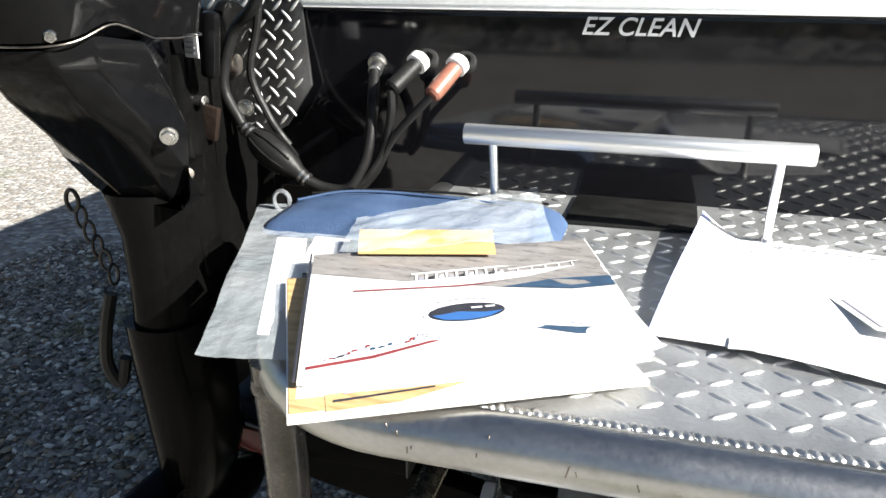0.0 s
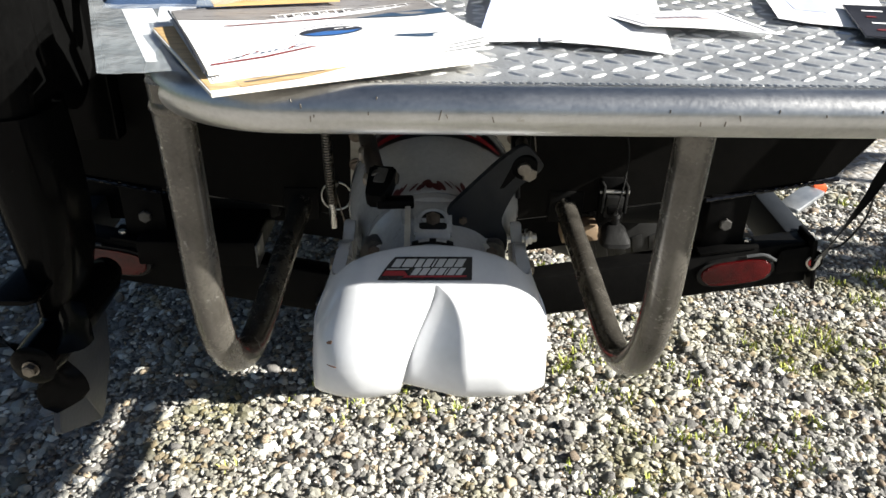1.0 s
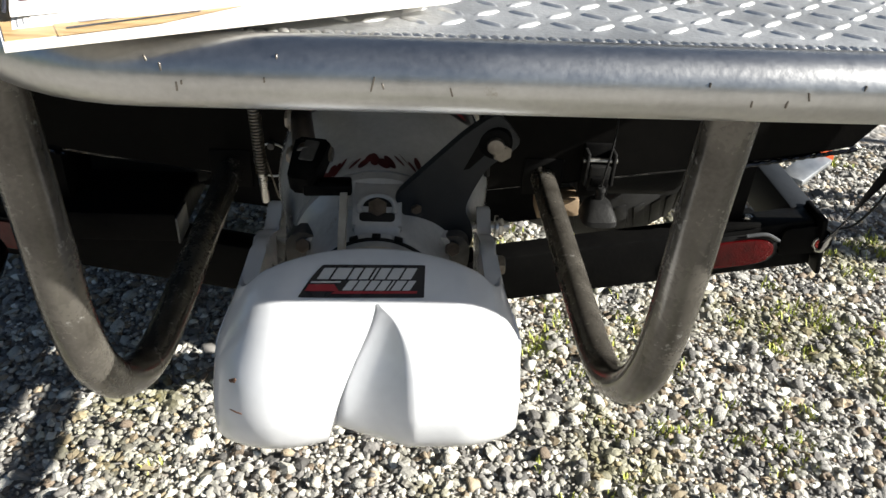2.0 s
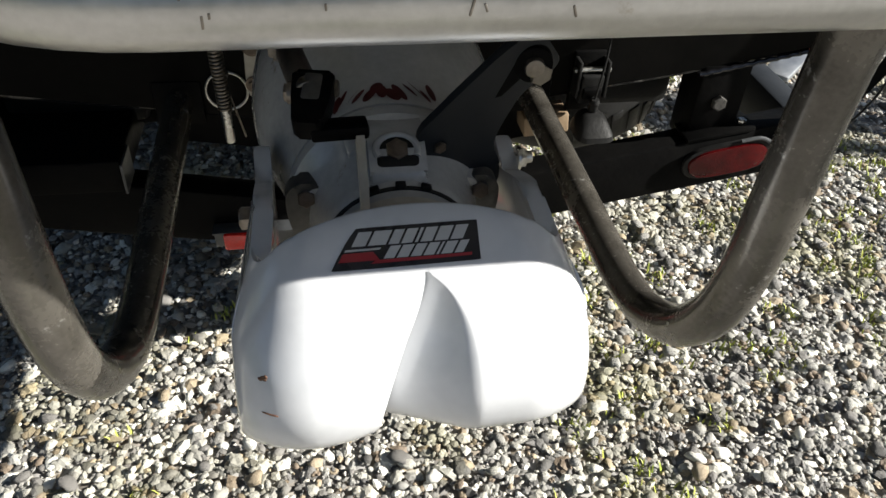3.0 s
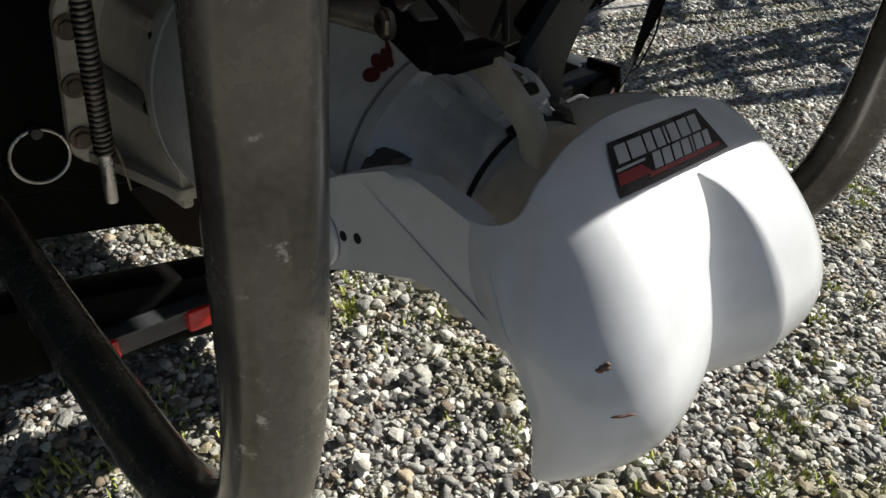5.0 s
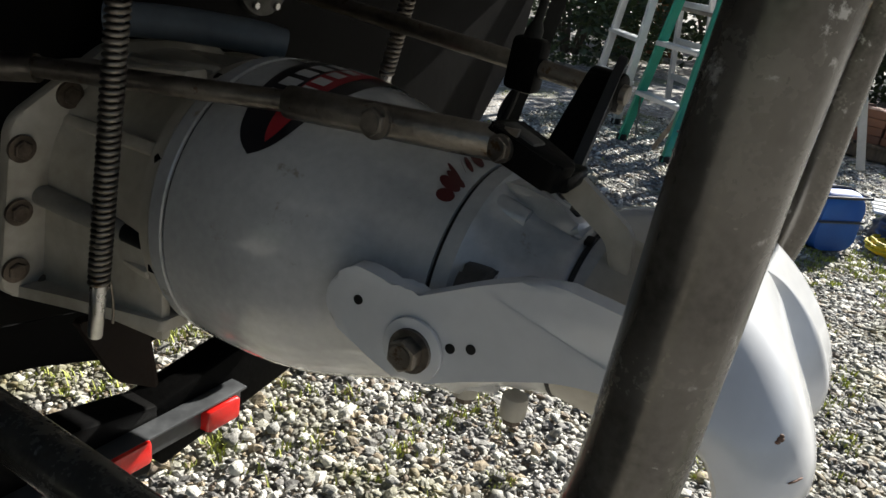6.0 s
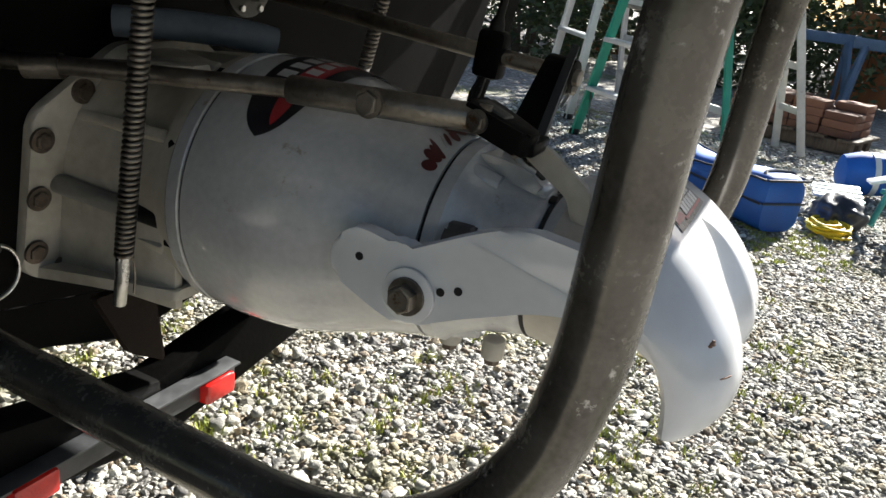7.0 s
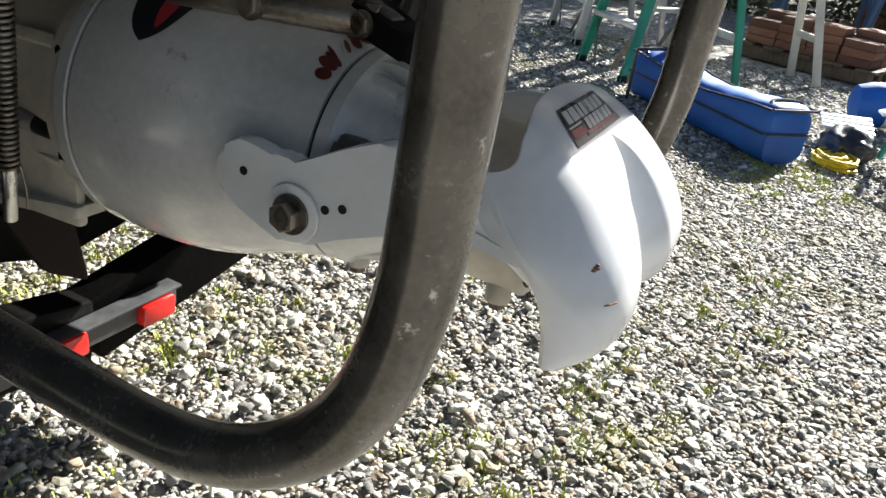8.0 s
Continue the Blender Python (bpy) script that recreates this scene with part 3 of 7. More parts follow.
def build_wing_plate():
    wing = thing("motor_bracket_plate", (-0.55, 1.06, 1.1), "aluminium tread plate panel beside the black transom", "bracket plate")
    outline = [(-0.68, 1.36), (-0.515, 1.36), (-0.498, 1.165), (-0.545, 1.1), (-0.62, 1.06), (-0.68, 1.06)]
    place = Matrix.Translation((0, 1.062, 0)) @ Matrix.Rotation(math.pi / 2, 4, "X")
    part("panel", slab(outline, 0.006, place, 0.001), TREAD_DARK, wing)
    inside = lambda x, y: 1.09 < y < 1.35 and -0.67 < x < -0.509 + max(0, 1.2 - y) * 0.02 - max(0.0, 1.16 - y) * 0.72
    build_tread(wing, inside, -0.78, -0.4, 1.03, 1.4, place @ Matrix.Translation((0, 0, 0.006)), 9, 0.0205, 0.0122, True)


build_wing_plate()

# ---------- jet drive ----------
jet = thing("jet_drive", (0, 0.95, 0.54), "white painted water jet pump mounted on the black transom", "jet drive")
AX = 0.688


# the bowl's outline: places along its axis and radii
BOWL_Y = (0.943, 0.941, 0.915, 0.89, 0.865, 0.845, 0.82, 0.795, 0.77, 0.745, 0.716)
BOWL_R = (0.1388, 0.1388, 0.1396, 0.1392, 0.1372, 0.1342, 0.1282, 0.12, 0.1115, 0.1045, 0.099)


def build_jet_body():
    # mounting plate with chamfered upper corners
    half = [(0.06, 0.815), (0.158, 0.748), (0.166, 0.578), (0.14, 0.562)]
    outline = half + [(-x, z) for x, z in half[::-1]]
    place = Matrix(((1, 0, 0, 0), (0, -LEAN_BACK, -1, 1.095 + PLATE_Z * LEAN_BACK), (0, 1, 0, 0), (0, 0, 0, 1)))
    part("mounting_plate", slab(rounded(outline, 0.015), 0.016, place, 0.004), JET_STAINED, jet, "stained white mounting plate")
    for s in (-1, 1):
        for x, z in ((0.104, 0.768), (0.149, 0.722), (0.151, 0.66), (0.153, 0.6), (0.118, 0.574)):
            hex_bolt("plate_bolt", (s * x, transom_y(z) - 0.017, z), (0, -1, -0.12), 0.009, jet, BROWN_BOLT, 0.006, 0.013)
    # neck between the plate and the bowl, ribbed
    neck = [(0, 0.128), (0.02, 0.122), (0.09, 0.114), (0.14, 0.117), (0.158, 0.125), (0.16, 0.132), (0.178, 0.137)]
    part("intake_neck", lathe(neck, (0, 1.14, AX), (0, -1, 0), 56), JET_STAINED, jet)
    half = [(0.15, 1.14), (0.135, 1.07), (0.118, 0.966)]
    part("lower_flange", slab(rounded(half + [(-x, y) for x, y in half[::-1]], 0.006), 0.012, Matrix(((1, 0, 0, 0), (0, 1, 0, 0), (0, -0.08, 1, 0.567 + 1.14 * 0.08), (0, 0, 0, 1))), 0.003), JET_STAINED, jet)
    for s in (-1, 1):
        part("cheek_wall", beam((s * 0.118, 1.14, 0.615), (s * 0.108, 0.972, 0.618), 0.012, 0.1, 0.004), JET_STAINED, jet)
        part("upper_gusset", beam((s * 0.1, 1.13, 0.79), (s * 0.075, 0.975, 0.808), 0.03, 0.014, 0.004), JET_STAINED, jet)
    for a in (1.25, 1.9, 2.65, 3.6, 4.2, 5.2, 5.85):
        c, s = math.cos(a), math.sin(a)
        part("rib", beam((0.1 * c, 1.135, AX + 0.1 * s), (0.112 * c, 0.985, AX + 0.112 * s), 0.012, 0.04, 0.004, up=(c, 0, s)), JET_STAINED, jet)
    part("cooling_hose", tube(glide([(-0.07, 1.1, 0.838), (-0.03, 1.05, 0.84), (0.005, 0.995, 0.838), (0.03, 0.975, 0.832)], 6), 0.016, 16), HOSE_BLUE, jet, "pale blue water hose")
    part("drain_tube", rod((-0.128, 1.13, 0.672), (-0.112, 1.02, 0.662), 0.0105, seg=16, bevel=0.002), CAST_GREY, jet)
    part("drain_boot", rod((-0.113, 1.025, 0.6625), (-0.106, 0.972, 0.657), 0.0095, seg=16, bevel=0.002), BLACK_RUBBER, jet)
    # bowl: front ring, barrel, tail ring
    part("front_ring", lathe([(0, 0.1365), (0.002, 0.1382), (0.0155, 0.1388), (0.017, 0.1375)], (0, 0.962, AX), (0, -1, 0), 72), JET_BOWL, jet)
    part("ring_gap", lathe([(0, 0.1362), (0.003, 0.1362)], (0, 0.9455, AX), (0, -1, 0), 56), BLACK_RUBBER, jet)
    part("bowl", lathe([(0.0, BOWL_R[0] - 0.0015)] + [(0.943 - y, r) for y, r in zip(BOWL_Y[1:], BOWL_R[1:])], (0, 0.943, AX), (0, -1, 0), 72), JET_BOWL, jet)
    part("tail_gap", lathe([(0, 0.0966), (0.0035, 0.0966)], (0, 0.7155, AX), (0, -1, 0), 56), BLACK_RUBBER, jet)
    for a in (2.02, 2.7, 3.45, 0.7, 5.8):
        c, s = math.cos(a), math.sin(a)
        hex_bolt("ring_bolt", (0.131 * c, 0.961, AX + 0.131 * s), (0, 1, 0), 0.006, jet, BLACK_SATIN, 0.01)
    # nozzle
    nozzle = [(0, 0.099), (0.012, 0.0975), (0.019, 0.09), (0.045, 0.0775), (0.075, 0.071), (0.083, 0.069), (0.085, 0.067), (0.1, 0.067)]
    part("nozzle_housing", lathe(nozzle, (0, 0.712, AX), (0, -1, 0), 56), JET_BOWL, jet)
    part("nozzle_seal", lathe([(0, 0.0685), (0.0015, 0.0698), (0.004, 0.0685)], (0, 0.626, AX), (0, -1, 0), 48), BLACK_RUBBER, jet)
    part("steering_nozzle", lathe([(0, 0.0685), (0.03, 0.068), (0.06, 0.066), (0.085, 0.064), (0.087, 0.056), (0.05, 0.057)], (0, 0.619, AX), (0, -1, -0.12), 48), JET_STAINED, jet)
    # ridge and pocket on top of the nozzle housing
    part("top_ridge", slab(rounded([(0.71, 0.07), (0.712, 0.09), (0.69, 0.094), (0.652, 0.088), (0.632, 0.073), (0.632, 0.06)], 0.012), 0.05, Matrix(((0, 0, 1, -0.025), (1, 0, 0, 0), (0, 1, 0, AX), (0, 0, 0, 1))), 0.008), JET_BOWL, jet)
    # Black plate laid on the ridge paints the shade inside a recess.
    part("pocket", slab(rounded([(-0.019, -0.016), (0.019, -0.016), (0.015, 0.016), (-0.015, 0.016)], 0.006), 0.004, Matrix.Translation((0.0, 0.6555, AX + 0.0835)) @ Matrix.Rotation(0.42, 4, "X"), 0.001), BLACK_RUBBER, jet, "black plate for the shade of a recess in the nozzle ridge")
    hex_bolt("pocket_bolt", (0.0, 0.656, AX + 0.084), (0, -0.55, 0.83), 0.0105, jet, BROWN_BOLT, 0.007)
    part("pocket_rim", tube([Vector((0.0185 * math.cos(t), 0.655 + 0.015 * math.sin(t), AX + 0.086 + 0.006 * math.sin(t))) for t in (math.pi * (k / 16 * 1.3 - 0.15) for k in range(17))], 0.0038, 10), JET_BOWL, jet)
    for a in (0.45, 1.15, 2.0, 2.75, 3.6, 4.3, 5.1, 5.8):
        c, s = math.cos(a), math.sin(a)
        bm = rod((0.083 * c, 0.712, AX + 0.083 * s), (0.077 * c, 0.672, AX + 0.077 * s), 0.0145, 0.009, seg=16)
        part("bolt_boss", bm, JET_BOWL, jet)
        hex_bolt("nozzle_bolt", (0.0815 * c, 0.703, AX + 0.0815 * s), (0.3 * c, -1, 0.3 * s), 0.0065, jet, STEEL, 0.009)
    for a in (1.25, 1.57, 1.9):
        c, s = math.cos(a), math.sin(a)
        part("seal_clip", box((0.009, 0.007, 0.004), (0.0705 * c, 0.625, AX + 0.0705 * s), Matrix.Rotation(1.57 - a, 3, "Y"), 0.001), BLACK_RUBBER, jet)
    for s in (-1, 1):
        lug = [(s * x, z) for x, z in ((0.062, 0.66), (0.062, 0.72), (0.072, 0.732), (0.09, 0.732), (0.1, 0.72), (0.1, 0.7), (0.092, 0.66))]
        part("pivot_lug", slab(rounded(lug if s < 0 else lug[::-1], 0.008), 0.02, Matrix(((1, 0, 0, 0), (0, 0, -1, 0.692), (0, 1, 0, 0), (0, 0, 0, 1))), 0.004), CAST_DARK, jet, "dark stained casting lug")
        hex_bolt("lug_bolt", (s * 0.081, 0.672, 0.716), (0, -0.9, 0.4), 0.0085, jet, BROWN_BOLT, 0.006)
    # lower lugs under the nozzle
    for y, z in ((0.7, 0.602), (0.655, 0.601), (0.56, 0.618)):
        part("lower_lug", rod((-0.03, y, z + 0.012), (-0.03, y, z - 0.008), 0.011, seg=16, bevel=0.002), JET_STAINED, jet)
        hex_bolt("lower_bolt", (-0.03, y, z - 0.008), (0, 0, -1), 0.008, jet, BROWN_BOLT, 0.006)


build_jet_body()
jet.location.x -= 0.005

# reverse bucket: its outer line in the middle plane, from the top front edge over the stern to the lower lip
BUCKET_LINE = glide([(0, 0.572, 0.7915), (0, 0.555, 0.788), (0, 0.536, 0.7815), (0, 0.505, 0.7625), (0, 0.477, 0.737), (0, 0.456, 0.709), (0, 0.4445, 0.682), (0, 0.4445, 0.658), (0, 0.453, 0.641), (0, 0.468, 0.630)], 6)
BUCKET_HALF = 0.1335
GROOVE_X, GROOVE_TOP = 0.006, 0.335


def groove_sides(q):
    """How far the groove reaches to either side of its own middle line."""
    q = max(0.0, q)
    return 0.001 + 0.0415 * (1 - math.exp(-(q / 0.38) ** 1.6)), 0.002 + 0.0345 * (1 - math.exp(-q / 0.11))


def bucket_point(x, v, lift=0.0):
    """A point of the bucket's outer skin: x across, v from 0 at the top edge to 1 at the lip."""
    f = v * (len(BUCKET_LINE) - 1)
    i = min(int(f), len(BUCKET_LINE) - 2)
    p = BUCKET_LINE[i].lerp(BUCKET_LINE[i + 1], f - i)
    a, b = BUCKET_LINE[max(i - 1, 0)], BUCKET_LINE[min(i + 2, len(BUCKET_LINE) - 1)]
    d = (b - a).normalized()
    inward = Vector((0, -d.z, d.y))
    if inward.dot(Vector((0, 0.56, 0.68)) - p) < 0:
        inward = -inward
    k = min(1.0, max(0.0, (v - 0.08) / 0.35))
    k = k * k * (3 - 2 * k)
    u = min(1.0, abs(x) / BUCKET_HALF)
    crown = 0.062 * (1 - (1 - u ** 2.7) ** (1 / 2.7))
    # lower down: a flat face with elliptical corners running forward into the cheeks
    e = min(1.0, max(0.0, (abs(x) - 0.077) / (BUCKET_HALF - 0.077)))
    over = p.z - 0.683
    edge = 0.481 + 1.15 * 0.5 * (over + math.sqrt(over * over + 0.0006))
    face = max(0.016, edge - p.y) * (1 - math.sqrt(max(0.0, 1 - e * e)))
    depth = crown + (face - crown) * k
    sink = (inward * (1 - k) + Vector((0, 1, 0)) * k).normalized()
    groove = 0.0
    if v > GROOVE_TOP:
        q = (v - GROOVE_TOP) / (1 - GROOVE_TOP)
        wl, wr = groove_sides(q)
        # the lobe beside the groove rolls back towards its crest
        roll = min(1.0, q / 0.25)
        groove = 0.010 * roll * max(0.0, min(1.0, (x + 0.085) / (0.085 + GROOVE_X - wl))) ** 2.2 if x < GROOVE_X - wl else 0.0
        if -wl <= x - GROOVE_X < wr:
            s = (x - GROOVE_X + wl) / (wl + wr)
            r = 1 - s
            r = r * r / 0.36 if r < 0.18 else r - 0.09
            groove = 0.010 * roll * (1 - s) + (0.82 - 0.6 * q ** 0.8) * (wl + wr) * min(1.0, s / 0.06) ** 0.8 * r
    # the shoulders are narrower than the lower cheeks
    flare = min(1.0, max(0.0, (v - 0.33) / 0.25))
    flare = 0.045 - 0.14 * (1 - flare * flare * (3 - 2 * flare))
    wide = x + math.copysign(1, x) * flare * BUCKET_HALF * max(0.0, (abs(x) - 0.05) / (BUCKET_HALF - 0.05)) ** 1.5
    return p + Vector((wide, 0.03 * x + groove, 0)) + sink * depth - inward * lift + Vector((0, 0, 0.004 * max(0.0, (abs(x) - 0.075) / 0.056) ** 2 * max(0.0, (v - 0.6) / 0.4) ** 1.5)), sink


def build_bucket():
    bucket = thing("reverse_bucket", (0, 0.5, 0.63), "glossy white reverse bucket with side arms and a centre groove", "reverse bucket")
    bm = bmesh.new()
    rows, side = 72, 7
    grid = []
    # the opening's edge dips between the middle and the arms
    dip = lambda x: 0.1 + 0.11 * (min(abs(x), 0.095) / 0.09) ** 2 + 0.13 * max(0.0, (abs(x) - 0.095) / 0.036) ** 1.5
    for r in range(rows + 1):
        line = []
        at = lambda x: (r / rows) * (1 - 0.03 * max(0.0, (abs(x) - 0.1) / 0.0335) ** 2) + dip(x) * (1 - r / rows) ** 2
        v = at(BUCKET_HALF)
        cheek = 0.085 if v < 0.5 else 0.085 - 0.06 * ((v - 0.5) / 0.5) ** 1.5
        # columns follow the groove's two edges
        wl, wr = groove_sides((at(0) - GROOVE_TOP) / (1 - GROOVE_TOP))
        g0, g1 = GROOVE_X - wl, GROOVE_X + wr
        stops = ((-BUCKET_HALF, g0, 44), (g0, g0 + 0.06 * (wl + wr), 6), (g0 + 0.06 * (wl + wr), g1, 40), (g1, BUCKET_HALF, 44))
        xs = [-BUCKET_HALF]
        for n, (p, q, count) in enumerate(stops):
            for k in range(1, count + 1):
                f = k / count
                f = 1 - (1 - f) ** 1.6 if n == 3 else f ** 1.6 if n == 0 else f
                xs.append(p + (q - p) * f)
        first, inward = bucket_point(-BUCKET_HALF, v)
        last, _ = bucket_point(BUCKET_HALF, v)
        extra = 0.004 + 0.016 * min(1.0, max(0.0, (0.64 - v) / 0.08))
        for k in range(side, 0, -1):
            line.append(bm.verts.new(first + inward * extra * k / side + Vector((0.004 * k / side, 0, 0))))
        for x in xs:
            line.append(bm.verts.new(bucket_point(x, at(x))[0]))
        for k in range(1, side + 1):
            line.append(bm.verts.new(last + inward * extra * k / side - Vector((0.004 * k / side, 0, 0))))
        grid.append(line)
    for a, b in zip(grid, grid[1:]):
        for k in range(len(a) - 1):
            bm.faces.new((a[k], a[k + 1], b[k + 1], b[k]))
    shell = part("shell", bm, JET_WHITE, bucket, angle=32)
    front = min(shell.data.polygons, key=lambda f: f.center.y)
    if front.normal.y > 0:
        shell.data.flip_normals()
    thick = shell.modifiers.new("thickness", "SOLIDIFY")
    thick.thickness, thick.offset = 0.007, -1.0
    # arms
    def arm_outline(s):
        """Side view of an arm: a rounded end at the pivot, its tail running into the shell's cheek."""
        tail = [bucket_point(s * BUCKET_HALF, v)[0] for v in (0.58, 0.54, 0.5, 0.45, 0.4, 0.37)]
        line = [(0.755, 0.7235), (0.772, 0.71), (0.779, 0.692), (0.772, 0.675), (0.748, 0.662), (0.722, 0.651), (0.7, 0.648), (0.66, 0.666), (0.62, 0.682), (0.585, 0.696), (0.56, 0.703), (0.54, 0.706)]
        line += [(p.y - 0.007, p.z - 0.001) for p in tail]
        line += [(0.592, 0.7535), (0.62, 0.754), (0.66, 0.738), (0.695, 0.72), (0.712, 0.714), (0.732, 0.72)]
        return [(p.x, p.y) for p in glide([(y, z, 0) for y, z in line] + [(*line[0], 0)], 3)[:-1]]
    for s in (-1, 1):
        x0 = 0.111 if s > 0 else -0.1265
        place = Matrix(((-s * 0.0, 0, 1, x0), (1, 0, 0, 0), (0, 1, 0, 0), (0, 0, 0, 1)))
        lean = Matrix(((1, s * 0.055, 0, -s * 0.055 * 0.7), (0, 1, 0, 0), (0, 0, 1, 0), (0, 0, 0, 1)))
        place = lean @ place
        bm = slab(arm_outline(s), 0.016, place, 0.0045)
        for vert in bm.verts:
            # below its top edge the tail swells out into the cheek
            low = min(1.0, max(0.0, (0.755 - vert.co.z) / 0.046))
            vert.co.x += s * (0.0056 + 0.0175 * low * low * (3 - 2 * low)) * min(1.0, max(0.0, (0.605 - vert.co.y) / 0.07))
        a = part("side_arm", bm, JET_WHITE, bucket)
        face = 0.127 if s > 0 else -0.1265
        part("pivot_boss", rod((face, 0.7, 0.677), (face + s * 0.004, 0.7, 0.677), 0.024, seg=28, bevel=0.001), JET_WHITE, a)
        hex_bolt("pivot_bolt", (face + s * 0.004, 0.7, 0.677), (s, 0, 0), 0.0122, a, OLD_STEEL, 0.014, 0.0165, "large tarnished steel pivot bolt")
        for y, z in ((0.749, 0.698), (0.673, 0.687), (0.658, 0.692)):
            part("hole", rod((face - s * 0.002 + s * 0.055 * (y - 0.7), y, z), (face + s * 0.0007 + s * 0.055 * (y - 0.7), y, z), 0.0037, seg=14), BLACK_RUBBER, a)
    # chips in the paint
    for x, v, blobs in ((-0.1115, 0.556, ((0, 0, 0.003, 0.0018), (-0.003, -0.0014, 0.0022, 0.0013), (0.0018, 0.0018, 0.0018, 0.0013))), (-0.1095, 0.65, ((0, 0, 0.0062, 0.0008), (0.005, 0.0004, 0.003, 0.0006)))):
        bm = bmesh.new()
        at = bucket_point(x, v)[0]
        across = (bucket_point(x + 0.002, v)[0] - bucket_point(x - 0.002, v)[0]).normalized()
        down = (bucket_point(x, v - 0.02)[0] - bucket_point(x, v + 0.02)[0]).normalized()
        out = across.cross(down)
        for du, dv, ru, rv in blobs:
            frame_at = Matrix((across, down, out)).transposed().to_4x4()
            bmesh.ops.create_icosphere(bm, subdivisions=2, radius=1, matrix=Matrix.Translation(at + across * du + down * dv) @ frame_at @ Matrix.Diagonal((ru, rv, 0.0007, 1)))
        part("paint_chip", bm, CHIP_BROWN, bucket, "rusty chip in the white paint")
    # decal with bars for its lettering; places are (x across, v along the skin)
    def skin(outline, lift, name, material, parent, label="", r=0.0, rings=5):
        """A flat shape laid on the skin, filled from its middle outwards."""
        line = [(p[0], p[1] / 5) for p in rounded([(x, v * 5) for x, v in outline], r, 5)] if r else outline
        pts = []
        for (xa, va), (xb, vb) in zip(line, line[1:] + line[:1]):
            n = max(1, int(abs(xb - xa) / 0.004))
            pts += [(xa + (xb - xa) * k / n, va + (vb - va) * k / n) for k in range(n)]
        cx, cv = sum(p[0] for p in pts) / len(pts), sum(p[1] for p in pts) / len(pts)
        bm = bmesh.new()
        last = None
        for k in range(rings + 1):
            f = (k + 0.02) / (rings + 0.02)
            ring = [bm.verts.new(bucket_point(cx + (x - cx) * f, cv + (v - cv) * f, lift)[0]) for x, v in pts]
            for i in range(len(ring)):
                j = (i + 1) % len(ring)
                if last:
                    bm.faces.new((last[i], last[j], ring[j], ring[i]))
            if not last:
                bm.faces.new(ring)
            last = ring
        return part(name, bm, material, parent, label)
    base = skin([(-0.0635, 0.3145), (0.0475, 0.3145), (0.0485, 0.213), (-0.0425, 0.213)], 0.0007, "decal", DECAL_BLACK, bucket, "black decal with rounded corners and silver and red shapes", r=0.006, rings=10)
    skin([(-0.0575, 0.2975), (-0.027, 0.2975), (-0.0315, 0.2785), (-0.0535, 0.279)], 0.0011, "red_block", DECAL_RED, base)
    skin([(-0.034, 0.3045), (0.041, 0.3035), (0.0415, 0.297), (-0.03, 0.297)], 0.0013, "red_band", DECAL_RED, base, rings=2)
    skin([(-0.0525, 0.2755), (-0.0265, 0.2745), (-0.0255, 0.270), (-0.0515, 0.2705)], 0.0011, "silver_line", DECAL_SILVER, base, rings=2)
    # a plain slanted bar stands for each letter
    for widths, xa, xb, va, vb in (((1.05, 1.3, 0.85, 0.9, 0.4, 0.95, 1.05, 1.0), -0.047, 0.0435, 0.2645, 0.2275), ((0.95, 1.0, 0.95, 0.95, 0.4, 1.0, 0.85), -0.0245, 0.0425, 0.2955, 0.2685)):
        scale = (xb - xa) / sum(widths)
        x = xa
        for w in widths:
            lean = 0.006
            skin([(x, va), (x + w * scale - 0.0026, va), (x + w * scale - 0.0026 + lean, vb), (x + lean, vb)], 0.0013, "silver_bar", DECAL_SILVER, base, rings=2)
            x += w * scale - lean / len(widths)
    bucket.location.x -= 0.006
    return bucket


build_bucket()


